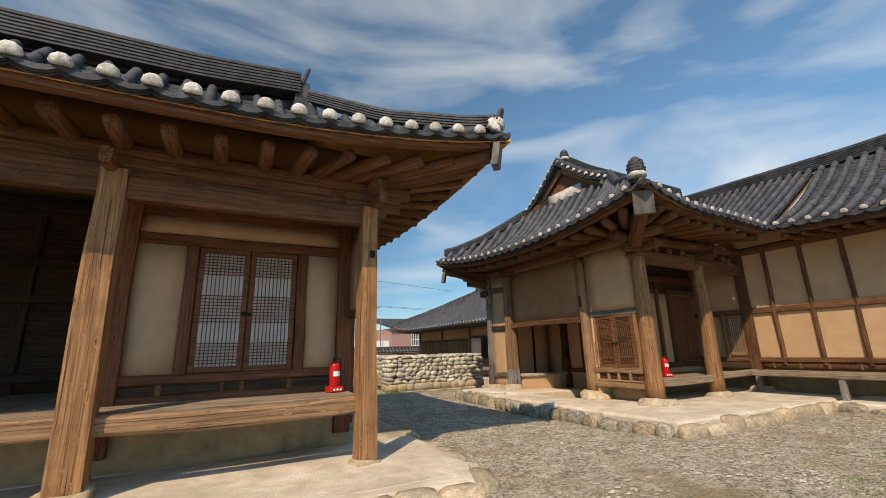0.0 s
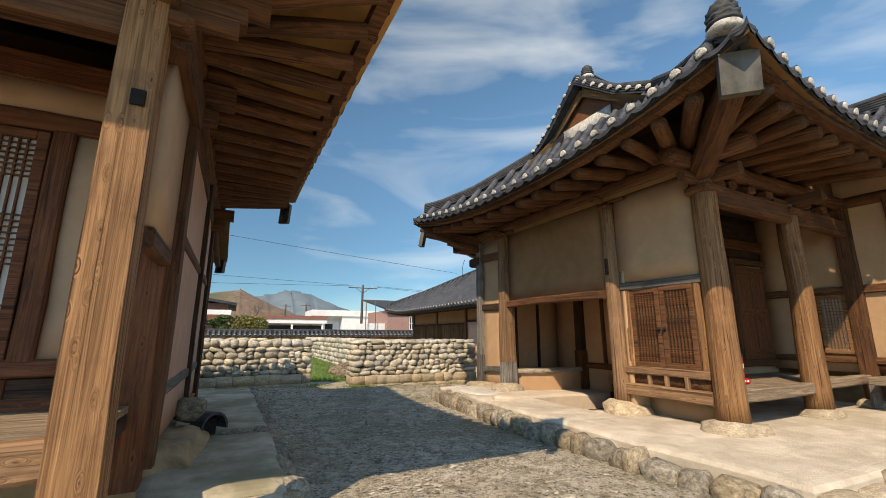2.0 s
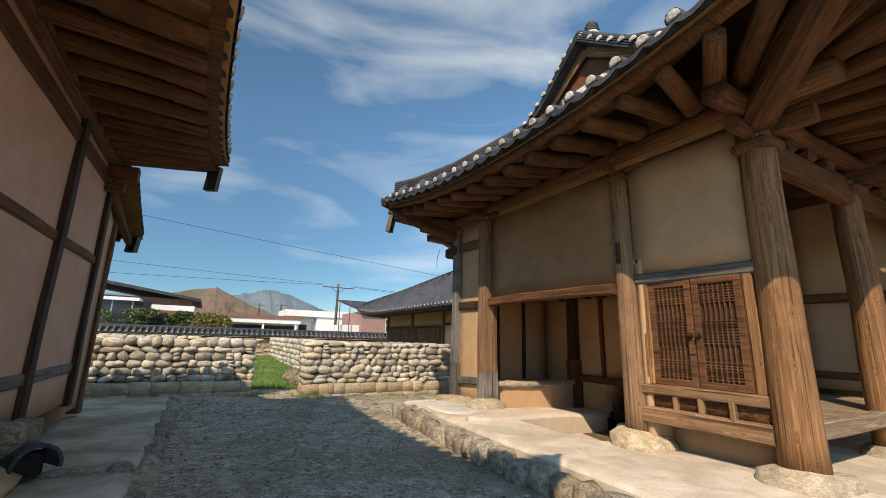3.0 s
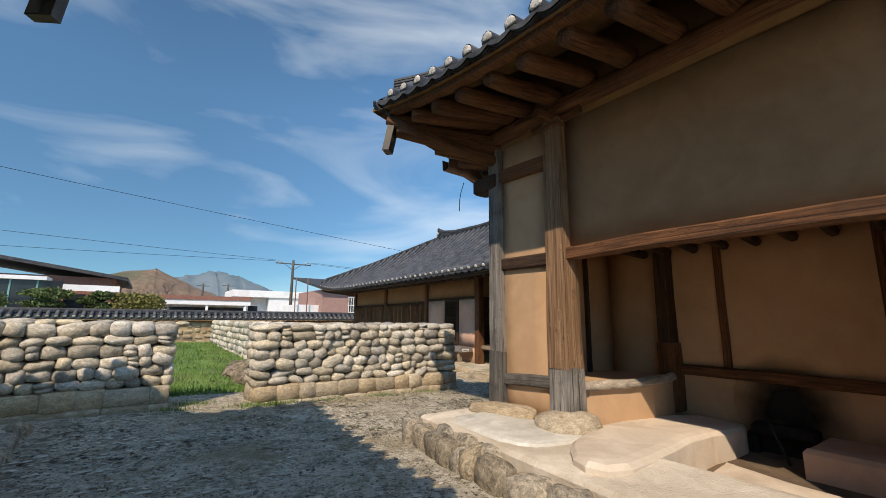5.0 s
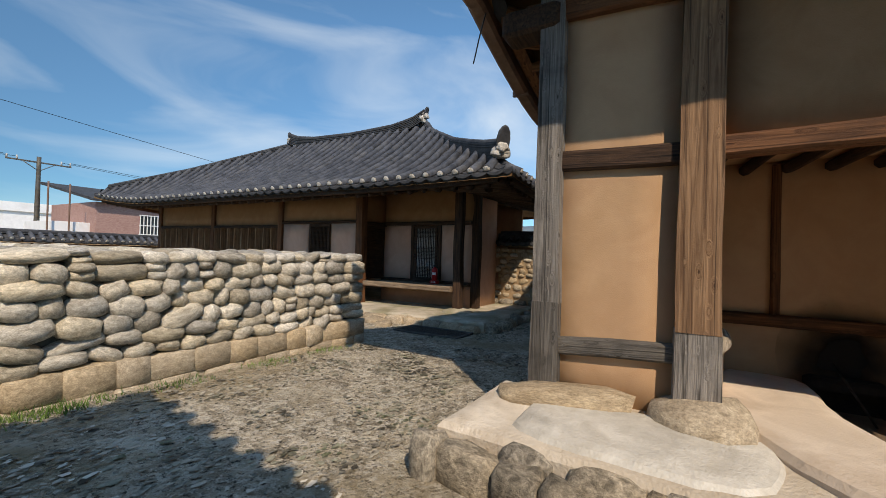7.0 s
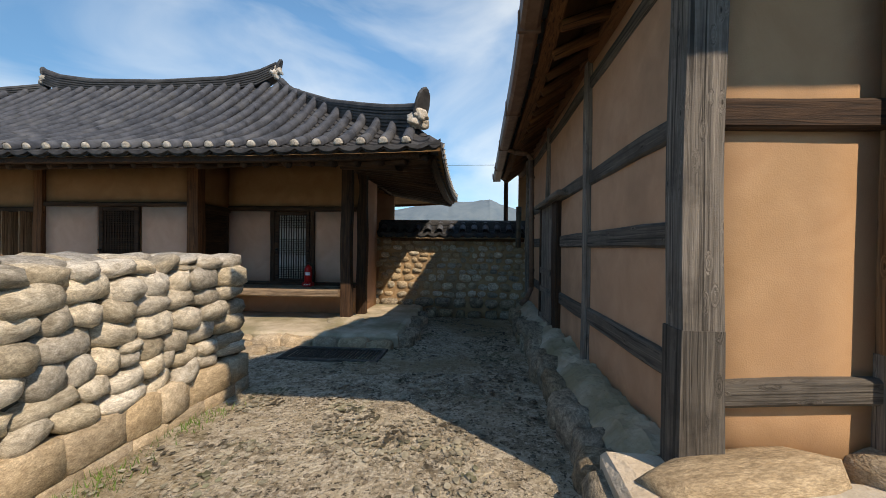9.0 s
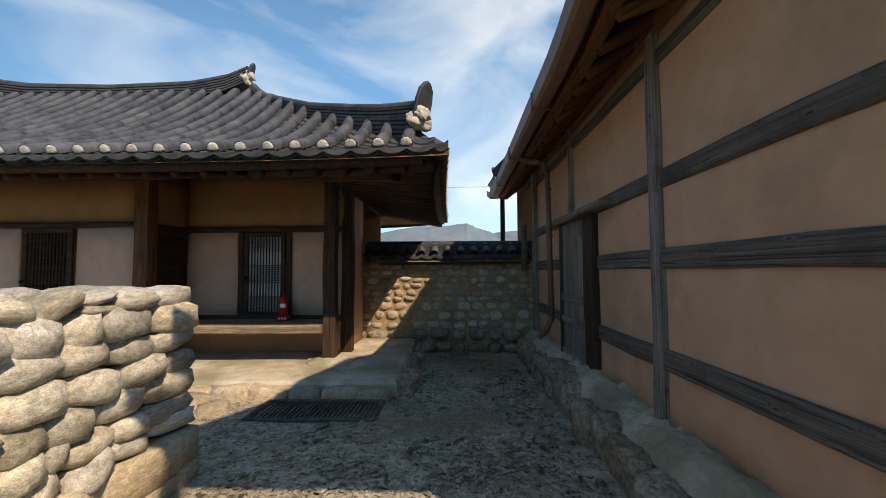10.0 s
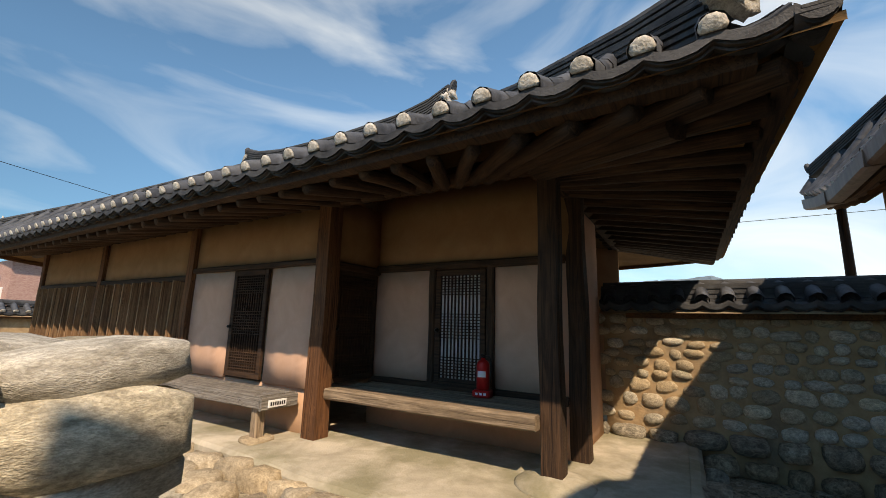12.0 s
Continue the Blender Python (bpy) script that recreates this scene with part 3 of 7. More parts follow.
def ridge(roof, pts, w=0.2, h=0.26, layers=4, end=0, start=0, tip=0.0, lumps=True):
    """Stacked ridge tiles along pts with a round cap; end and start: size of the upright end tile."""
    pts = [Vector(p) for p in pts]
    n = 14
    cs = []
    seg = [0.0]
    for a, b in zip(pts, pts[1:]):
        seg.append(seg[-1] + (b - a).length)
    def at(t):
        s = t * seg[-1]
        for i in range(len(pts) - 1):
            if s <= seg[i + 1] + 1e-9:
                return pts[i].lerp(pts[i + 1], (s - seg[i]) / (seg[i + 1] - seg[i]))
        return pts[-1].copy()
    rings = []
    for k in range(n + 1):
        t = k / n
        p = at(t)
        p.z += tip * (2 * t - 1) ** 4
        d = (at(min(1, t + 0.02)) - at(max(0, t - 0.02)))
        d.z = 0
        d.normalize()
        s = Vector((-d.y, d.x, 0))
        prof = []
        lh = h / layers
        for i in range(layers):
            o = 0.012 if i % 2 else -0.004
            ww = w / 2 * (1 - 0.18 * i / layers)
            prof += [(ww + 0.014, i * lh), (ww + 0.014, i * lh + lh * 0.55), (ww - 0.012, i * lh + lh * 0.6), (ww - 0.012, (i + 1) * lh)]
        cap = [(math.cos(a) * 0.085, h + math.sin(a) * 0.075) for a in [math.radians(q) for q in (0, 35, 70, 110, 145, 180)]]
        full = prof + cap + [(-x, z) for x, z in reversed(prof)]
        rings.append([p + s * x + Vector((0, 0, z)) for x, z in full])
    v, f = sweep_vf(rings)
    mesh("ridge", v, f, TILE_DARK, roof, "stacked layers of dark ridge tiles")
    for size, a, b in ((end, at(1), at(0.95)), (start, at(0), at(0.05))):
        if not size:
            continue
        a = a.copy()
        a.z += tip
        d = a - b
        d.z = 0
        d.normalize()
        s = Vector((-d.y, d.x, 0))
        # upright end tile: a rounded shield leaning out
        prof = [(-0.5, 0), (-0.52, 0.45), (-0.42, 0.78), (-0.2, 0.97), (0, 1.03), (0.2, 0.97), (0.42, 0.78), (0.52, 0.45), (0.5, 0)]
        rs = []
        for off, q in ((0.0, 0.9), (0.012, 1.0), (0.045, 1.0), (0.06, 0.88), (0.05, 0.7)):
            rs.append([a + s * (x * size * 0.66 * q) + Vector((0, 0, h * 0.5 + z * size * q + (1 - q) * size * 0.4)) + d * (off + z * size * 0.28) for x, z in prof])
        v, f = sweep_vf(rs)
        mesh("ridge_end_tile", v, f, TILE_DARK, roof, "upright dark ridge end tile")
        for off, dz, k in ((-0.02, 0.05, 1.0), (0.05, 0.34, 0.72)) if lumps else ():
            bm = bmesh.new()
            bmesh.ops.create_icosphere(bm, subdivisions=3, radius=1.0)
            for q in bm.verts:
                c = q.co.copy()
                r = k * (1 + 0.45 * noise.noise(c * 1.5 + a * 3 + Vector((0, 0, dz * 9))) + 0.2 * noise.noise(c * 3.6 + a) + 0.1 * noise.noise(c * 8 + a))
                q.co = (d * (c.x * 0.10) + s * (c.y * 0.15 * (1.15 - 0.35 * c.z)) + Vector((0, 0, c.z * 0.15)) - d * (0.05 * c.z)) * r
            m = Matrix.Translation(a + d * off + Vector((0, 0, h * (0.3 + dz))))
            me = bpy.data.meshes.new("plaster_lump")
            bm.to_mesh(me)
            bm.free()
            me.materials.append(LIME)
            me.polygons.foreach_set("use_smooth", [True] * len(me.polygons))
            put("plaster_lump", me, m, roof, "rough white lime filling")


def base_roof(house):
    """The roof's own node: a flat board core that the tiles lie on is made per slope; this holds them."""
    ob = new("roof")
    ob.parent = house
    ob.matrix_parent_inverse = PLACE[house].inverted()
    PLACE[ob] = Matrix.Identity(4)
    return ob


def corner_box(roof, p, d, w=0.24, h=0.34, tilt=0.15):
    """The sheet-metal cap on the end of a hip rafter: a shallow box, open behind."""
    d = Vector(d).normalized()
    s = Vector((-d.y, d.x, 0))
    V, F = [], []
    a = Vector(p)
    def q(x, y, z):
        return a + s * x + d * (y + (h / 2 - z) * -tilt) + Vector((0, 0, z - h / 2))
    v = [q(x, y, z) for y in (0, -0.10) for x, z in ((-w / 2, 0), (w / 2, 0), (w / 2, h), (-w / 2, h))]
    i = [q(x, y, z) for y in (-0.008, -0.10) for x, z in ((-w / 2 + 0.006, 0.006), (w / 2 - 0.006, 0.006), (w / 2 - 0.006, h - 0.006), (-w / 2 + 0.006, h - 0.006))]
    V = v + i
    F = [(0, 1, 2, 3), (1, 0, 4, 5), (2, 1, 5, 6), (3, 2, 6, 7), (0, 3, 7, 4), (11, 10, 9, 8), (8, 9, 13, 12), (9, 10, 14, 13), (10, 11, 15, 14), (11, 8, 12, 15)]
    mesh("rafter_cap", V, F, SHEET, roof, "weathered grey sheet-metal rafter cap")


SHEET = material("grey_sheet", (0.055, 0.05, 0.044), (0.125, 0.115, 0.098), (6, 6, 3), 0.6, 0.1, 5, (0.16, 0.13, 0.07), 0.5, metal=0.2)

# ---- ground ----
GV, GF = [], []
gx = [-900, -300, -100, -40, -20, -12] + [-8 + 0.35 * i for i in range(int(28 / 0.35))] + [20.5, 24, 30, 45, 80, 200, 500, 900]
gy = [-900, -300, -100, -40, -15] + [-8 + 0.35 * i for i in range(int(36 / 0.35))] + [29, 33, 40, 60, 100, 250, 500, 900]
for x in gx:
    for y in gy:
        near = -8 <= x <= 20 and -8 <= y <= 28
        GV.append((x, y, ground_z(x, y) + (0.022 * noise.noise((x * 0.9, y * 0.9, 0)) + 0.012 * noise.noise((x * 2.7, y * 2.7, 3)) if near else 0)))
ny = len(gy)
GF = [(i * ny + j, (i + 1) * ny + j, (i + 1) * ny + j + 1, i * ny + j + 1) for i in range(len(gx) - 1) for j in range(ny - 1)]


def ground_material():
    m = bpy.data.materials.new("trodden_earth")
    m.use_nodes = True
    n, l = m.node_tree.nodes, m.node_tree.links
    b = n["Principled BSDF"]
    b.inputs["Roughness"].default_value = 0.95
    b.inputs["Specular IOR Level"].default_value = 0.2
    tc = n.new("ShaderNodeTexCoord")
    def nz(scale, detail=6, rough=0.6):
        q = n.new("ShaderNodeTexNoise")
        q.inputs["Scale"].default_value, q.inputs["Detail"].default_value, q.inputs["Roughness"].default_value = scale, detail, rough
        l.new(tc.outputs["Object"], q.inputs["Vector"])
        return q.outputs[0]
    def ramp(v, p0, p1, c0=(0, 0, 0), c1=(1, 1, 1)):
        q = n.new("ShaderNodeValToRGB")
        q.color_ramp.elements[0].position, q.color_ramp.elements[1].position = p0, p1
        q.color_ramp.elements[0].color, q.color_ramp.elements[1].color = (*c0, 1), (*c1, 1)
        l.new(v, q.inputs[0])
        return q.outputs[0]
    def mix(f, a, c):
        q = n.new("ShaderNodeMixRGB")
        l.new(f, q.inputs[0])
        l.new(a, q.inputs[1])
        if isinstance(c, tuple):
            q.inputs[2].default_value = (*c, 1)
        else:
            l.new(c, q.inputs[2])
        return q.outputs[0]
    col = ramp(nz(3.0, 9, 0.7), 0.32, 0.66, (0.17, 0.138, 0.097), (0.55, 0.475, 0.35))
    col = mix(ramp(nz(11, 9, 0.85), 0.485, 0.55), col, (0.60, 0.535, 0.43))          # scattered pale grit
    col = mix(ramp(nz(24, 6, 0.75), 0.535, 0.60), col, (0.055, 0.047, 0.036))          # dark crumbs
    col = mix(ramp(nz(3.2, 10, 0.8), 0.53, 0.61), col, (0.64, 0.58, 0.465))         # pale dry crust
    col = mix(ramp(nz(0.5, 5), 0.5, 0.7), col, (0.29, 0.225, 0.13))               # drier yellow patches
    col = mix(ramp(nz(1.1, 8, 0.7), 0.60, 0.74), col, (0.12, 0.125, 0.045))         # thin moss
    l.new(col, b.inputs["Base Color"])
    bp = n.new("ShaderNodeBump")
    bp.inputs["Strength"].default_value, bp.inputs["Distance"].default_value = 1.0, 0.05
    ad = n.new("ShaderNodeMath")
    l.new(nz(9, 8, 0.75), ad.inputs[0])
    l.new(nz(30, 4), ad.inputs[1])
    l.new(ad.outputs[0], bp.inputs["Height"])
    l.new(bp.outputs[0], b.inputs["Normal"])
    return m


EARTH = ground_material()
ground = mesh("ground", GV, GF, EARTH, smooth=True, kind="structure", label="trodden grey-brown earth with scattered grit", category="ground")


# ---- wall parts ----
def panel(house, p0, p1, z0, z1, mat, t=0.08, name="wall", label="", nudge=0.0):
    """A plastered panel between p0 and p1 (x, y), from z0 to z1, a little uneven."""
    a, b = Vector((*p0, 0)), Vector((*p1, 0))
    d = (b - a)
    L = d.length
    d.normalize()
    s = Vector((-d.y, d.x, 0))
    nu, nv = max(2, int(L / 0.3)), max(2, int((z1 - z0) / 0.3))
    V, F = [], []
    o = (a + b) / 2 + Vector((0, 0, (z0 + z1) / 2))
    for side in (1, -1):
        k = len(V)
        for i in range(nu + 1):
            for j in range(nv + 1):
                p = a + d * (L * i / nu) + s * (side * t / 2 + nudge) + Vector((0, 0, lerp(z0, z1, j / nv)))
                p += s * (0.008 * side * noise.noise(p * 1.6))
                V.append(p - o)
        for i in range(nu):
            for j in range(nv):
                q = (k + i * (nv + 1) + j, k + (i + 1) * (nv + 1) + j, k + (i + 1) * (nv + 1) + j + 1, k + i * (nv + 1) + j + 1)
                F.append(q if side < 0 else tuple(reversed(q)))
    m = (nu + 1) * (nv + 1)
    rim = [i * (nv + 1) for i in range(nu + 1)] + [nu * (nv + 1) + j for j in range(1, nv + 1)] + [i * (nv + 1) + nv for i in range(nu - 1, -1, -1)] + [j for j in range(nv - 1, 0, -1)]
    for i, j in zip(rim, rim[1:] + rim[:1]):
        F.append((i, j, j + m, i + m))
    return put(name, build(name, V, F, mat, True), Matrix.Translation(o), house, label)


def lattice_door(house, p0, p1, z0, z1, out, leaves=2, mat=WOOD_WARM, paper=PAPER, style="bands", knob=True, depth=0.05):
    """A framed lattice door in the plane p0..p1; out points to the outside."""
    a, b = Vector((*p0, 0)), Vector((*p1, 0))
    L = (b - a).length
    d = (b - a).normalized()
    o = Vector((*out, 0)).normalized()
    door = thing_part("door", house, a + Vector((0, 0, z0)), "lattice door backed with pale paper")
    H = z1 - z0
    fw = 0.075
    m = Matrix(((d.x, o.x, 0, a.x), (d.y, o.y, 0, a.y), (0, 0, 1, z0), (0, 0, 0, 1)))
    V, F = [], []
    lw = L / leaves
    for k in range(leaves):
        x0 = k * lw + 0.006
        x1 = (k + 1) * lw - 0.006
        V, F = [], []
        for q in ((x0, 0, x0 + fw, H), (x1 - fw, 0, x1, H), (x0 + fw, 0, x1 - fw, fw), (x0 + fw, H - fw, x1 - fw, H)):
            grow(V, F, *box_vf(q[0], -depth / 2, q[1], q[2], depth / 2, q[3], 0.006))
        put("leaf_frame", build("leaf_frame", V, F, mat), m, door)
        V, F = [], []
        ix0, ix1, iz0, iz1 = x0 + fw, x1 - fw, fw, H - fw
        w = ix1 - ix0
        nb = max(4, round(w / 0.052))
        for i in range(1, nb):
            x = ix0 + w * i / nb
            grow(V, F, *box_vf(x - 0.006, -0.012, iz0, x + 0.006, 0.014, iz1))
        h = iz1 - iz0
        if style == "bands":
            zs = [iz1 - h * 0.027 * i for i in range(1, 8)] + [iz0 + h * (0.385 + 0.029 * i) for i in range(9)] + [iz0 + h * 0.028 * i for i in range(1, 8)]
        else:
            nz = round(h / 0.06)
            zs = [iz0 + h * i / nz for i in range(1, nz)]
        for z in zs:
            grow(V, F, *box_vf(ix0, -0.010, z - 0.0055, ix1, 0.012, z + 0.0055))
        put("lattice", build("lattice", V, F, mat), m, door, "fine wooden lattice bars")
        put("paper", build("paper", *box_vf(ix0, -0.022, iz0, ix1, -0.016, iz1), paper), m, door, "pale paper behind the lattice")
        if knob:
            kx = x1 - fw / 2 if k == 0 and leaves == 2 else x0 + fw / 2
            rings = [[(kx + math.cos(t) * r, y, H * 0.46 + math.sin(t) * r) for t in [2 * math.pi * i / 10 for i in range(10)]] for y, r in ((depth / 2, 0.028), (depth / 2 + 0.012, 0.03), (depth / 2 + 0.03, 0.014), (depth / 2 + 0.045, 0.02), (depth / 2 + 0.055, 0.008))]
            put("door_knob", build("door_knob", *sweep_vf(rings), IRON, True), m, door, "black iron ring plate")
    return door


def thing_part(name, house, at, label=""):
    ob = new(name)
    ob.empty_display_size = 0.1
    ob.parent = house
    ob.matrix_parent_inverse = PLACE[house].inverted()
    ob.matrix_basis = Matrix.Translation(at)
    PLACE[ob] = ob.matrix_basis.copy()
    return tagged(ob, label)


def post(house, x, y, z0, z1, w, mat=WOOD_WARM, round_post=False, lean=(0, 0), label="", taper=0.9):
    p0, p1 = (x, y, z0), (x + lean[0], y + lean[1], z1)
    if round_post:
        return log("column", p0, p1, w / 2 * 1.05, w / 2 * taper, mat, house, label, 0.012, 14)
    return log("column", p0, p1, w / 2 * 1.04, w / 2 * taper, mat, house, label, 0.010, 12, 0.85)


def boulder(house, x, y, z, sx, sy, sz, rnd, meshes=None, name="base_stone", rz=0.0):
    return stone(name, meshes or KERB_LIGHT, x, y, z, sx, sy, sz, house, rnd, rz, 4)


def planks(house, x0, y0, x1, y1, z, t, along, width, mat, name="floor_board", gap=0.006, seed=3):
    """Boards lying side by side; along is 'x' or 'y'."""
    rnd = random.Random(seed)
    lo, hi = (y0, y1) if along == "x" else (x0, x1)
    n = max(1, round((hi - lo) / width))
    for i in range(n):
        a, b = lo + (hi - lo) * i / n + gap / 2, lo + (hi - lo) * (i + 1) / n - gap / 2
        dz = rnd.uniform(-0.004, 0.004)
        c = (a + b) / 2
        if along == "x":
            timber(name, (x0, c, z - t / 2 + dz), (x1, c, z - t / 2 + dz), b - a, t, mat, house, wob=0.002, c=0.006)
        else:
            timber(name, (c, y0, z - t / 2 + dz), (c, y1, z - t / 2 + dz), b - a, t, mat, house, wob=0.002, c=0.006)


rng = random.Random(77)

# ---- the left house ----
LH = thing("house", 0, 8, 0, "old timber house with cream plaster walls and a grey tiled roof", "house")
lroof = base_roof(LH)
L_S = Slope((-7, 4.6, 4.15), (3.6, 4.45, 4.62), 4.15, [(0, (-7, 7.35, 5.85)), (0.755, (1.0, 7.35, 5.95)), (0.88, (2.3, 5.9, 5.1)), (1, (3.6, 4.45, 4.65))], 0.42, 0.05, 0.42)
L_E = Slope((3.6, 4.45, 4.62), (3.45, 12.03, 4.46), 4.12, [(0, (3.6, 4.45, 4.65)), (0.19, (2.3, 5.9, 5.1)), (0.36, (1.1, 7.35, 6.05)), (0.64, (1.1, 9.4, 6.05)), (1, (3.45, 12.03, 4.5))], 0.5, 0.15, 0.5)
L_UP = Slope((-7, 7.5, 6.0), (1.0, 7.5, 6.3), 6.0, [(0, (-7, 8.4, 6.4)), (1, (1.0, 8.4, 6.75))], 0.05, 0.0, 0.45)
L_BACK = Slope((3.45, 12.03, 4.46), (-7, 12.2, 4.05), 4.06, [(0, (3.45, 12.03, 4.5)), (0.23, (1.1, 9.4, 6.05)), (0.3, (0.4, 8.4, 6.7)), (1, (-7, 8.4, 6.4))], 0.2, 0.05, 0.42)
roof_slope(LH, lroof, L_S, 0.35, ((-7, 5.75, 4.0), (1.95, 5.75, 4.0)), seed=1, rafter_r=0.085, rafter_gap=0.5, inset=0.42, soffit=SOFFIT_OCHRE, rafter_mat=WOOD, plug=1.3)
roof_slope(LH, lroof, L_E, 0.31, ((1.9, 5.8, 3.98), (1.9, 11.7, 3.98)), seed=2, rafter_r=0.085, rafter_gap=0.40, soffit=SOFFIT_OCHRE, rafter_mat=WOOD)
roof_slope(LH, lroof, L_UP, 0.35, None, seed=3, rafters=False, soffit=WOOD_DARK, singles=False, plugs=False, board=False)
roof_slope(LH, lroof, L_BACK, 0.35, None, seed=4, rafters=False, singles=False)
ridge(lroof, [(-7, 8.4, 6.4), (-2, 8.4, 6.5), (0.95, 8.4, 6.75)], 0.3, 0.26, 5)
ridge(lroof, [(-7, 7.42, 5.98), (-3, 7.42, 6.02), (-0.6, 7.4, 6.1), (0.95, 7.36, 6.24)], 0.3, 0.44, 7, end=0.42, lumps=False)
ridge(lroof, [(1.15, 7.25, 6.08), (2.2, 6.0, 5.25), (3.2, 4.9, 4.78), (3.45, 4.6, 4.7)], 0.2, 0.2, 4, end=0.26)
corner_box(lroof, (3.42, 4.5, 4.24), (0.7, -0.7, 0))
log("hip_rafter", (3.35, 4.68, 4.3), (1.9, 5.9, 4.02), 0.10, 0.13, WOOD, lroof, square=0.8)
log("hip_rafter", (3.28, 11.88, 4.22), (1.9, 11.7, 4.02), 0.10, 0.13, WOOD, lroof, square=0.8)
# added fills that close roof gaps against sky and leaking sun
box("upper_fill", -7, 7.5, 5.6, 1.0, 7.6, 6.45, TILE_DARK, lroof, "added dark fill inside the roof")
box("upper_fill", -7, 7.38, 5.3, 1.08, 9.4, 5.78, TILE_DARK, lroof, "added dark fill inside the roof")
box("upper_fill", 0.84, 7.15, 5.55, 1.24, 9.55, 6.0, TILE_DARK, lroof, "added dark fill inside the roof")
box("upper_fill", 0.86, 7.25, 5.8, 1.12, 8.3, 6.5, TILE_DARK, lroof, "added dark fill inside the roof")
# gable wall
mesh("gable", [(1.05, 7.3, 5.9), (1.05, 9.5, 5.9), (1.05, 8.4, 6.7), (0.97, 7.3, 5.9), (0.97, 9.5, 5.9), (0.97, 8.4, 6.7)], [(0, 1, 2), (5, 4, 3), (0, 3, 4, 1), (1, 4, 5, 2), (2, 5, 3, 0)], WOOD, lroof)
# posts of the porch
post(LH, -1.20, 5.72, 0.22, 3.62, 0.30, WOOD_WARM, lean=(-0.03, 0))
post(LH, 1.80, 5.64, 0.16, 3.55, 0.25, WOOD_WARM)
post(LH, -4.4, 5.8, 0.22, 3.62, 0.28)
boulder(LH, -1.20, 5.72, 0.16, 0.5, 0.5, 0.2, rng)
boulder(LH, 1.80, 5.64, 0.08, 0.42, 0.40, 0.17, rng)
boulder(LH, -4.4, 5.8, 0.12, 0.5, 0.5, 0.2, rng)
timber("beam", (-7, 5.72, 3.50), (-1.2, 5.72, 3.50), 0.18, 0.36, WOOD, LH)
timber("beam", (-1.08, 5.70, 3.42), (1.78, 5.68, 3.42), 0.17, 0.28, WOOD, LH)
box("beam_board", -1.05, 5.74, 3.54, 1.78, 5.80, 3.72, WOOD_RED, LH)
timber("beam", (-7, 5.78, 3.76), (2.35, 5.78, 3.76), 0.14, 0.14, WOOD, LH)
log("purlin", (-7, 5.8, 3.92), (2.5, 5.8, 3.92), 0.12, 0.12, WOOD, LH)
timber("beam", (1.95, 5.7, 3.50), (1.95, 6.95, 3.50), 0.16, 0.30, WOOD, LH)
log("purlin", (1.9, 5.4, 3.93), (1.9, 12.3, 3.93), 0.12, 0.12, WOOD, LH)
# front wall and its lattice doors
FY = 6.9
for x, w in ((-1.22, 0.24), (1.80, 0.24)):
    post(LH, x, FY, 0.3, 3.8, w, WOOD_RED, taper=1.0)
timber("lintel", (-1.1, FY, 3.13), (1.68, FY, 3.13), 0.14, 0.16, WOOD_RED, LH)
timber("beam", (-1.1, FY, 3.58), (1.68, FY, 3.58), 0.14, 0.24, WOOD_RED, LH)
timber("beam", (-1.1, FY, 1.20), (1.68, FY, 1.20), 0.15, 0.13, WOOD_RED, LH)
timber("beam", (-1.1, FY, 0.93), (1.68, FY, 0.93), 0.15, 0.14, WOOD_RED, LH)
box("wainscot", -1.1, FY - 0.03, 0.99, 1.68, FY + 0.03, 1.14, WOOD_DARK, LH)
for x in (-0.65, 0.1, 0.35, 1.0):
    timber("stud", (x, FY - 0.03, 1.0), (x, FY - 0.03, 1.14), 0.08, 0.06, WOOD_RED, LH, wob=0.002)
panel(LH, (-1.1, FY), (1.68, FY), 3.21, 3.47, PLASTER_CREAM)
panel(LH, (-1.1, FY), (-0.50, FY), 1.26, 3.05, PLASTER_CREAM)
panel(LH, (1.17, FY), (1.68, FY), 1.26, 3.05, PLASTER_CREAM)
timber("jamb", (-0.43, FY - 0.02, 1.26), (-0.43, FY - 0.02, 3.05), 0.15, 0.14, WOOD_RED, LH)
timber("jamb", (1.10, FY - 0.02, 1.26), (1.10, FY - 0.02, 3.05), 0.15, 0.14, WOOD_RED, LH)
lattice_door(LH, (-0.35, FY - 0.04), (1.02, FY - 0.04), 1.27, 3.04, (0, -1), mat=WOOD_RED)
# porch floor
timber("floor_edge", (-7, 5.76, 0.83), (-1.37, 5.76, 0.83), 0.16, 0.20, WOOD_TAN, LH)
timber("floor_edge", (-1.08, 5.76, 0.82), (1.84, 5.76, 0.82), 0.16, 0.21, WOOD_TAN, LH, bow=-0.03, c=0.035)
planks(LH, -7, 5.85, 1.80, FY - 0.08, 0.92, 0.05, "x", 0.24, WOOD_MARU, seed=11)
for x in (-1.2, -0.2, 0.8, 1.75):
    timber("joist", (x, 5.95, 0.80), (x, FY, 0.80), 0.1, 0.12, WOOD_DARK, LH)
panel(LH, (-7, FY + 0.02), (1.9, FY + 0.02), -0.1, 0.86, MORTAR, name="plinth_wall")
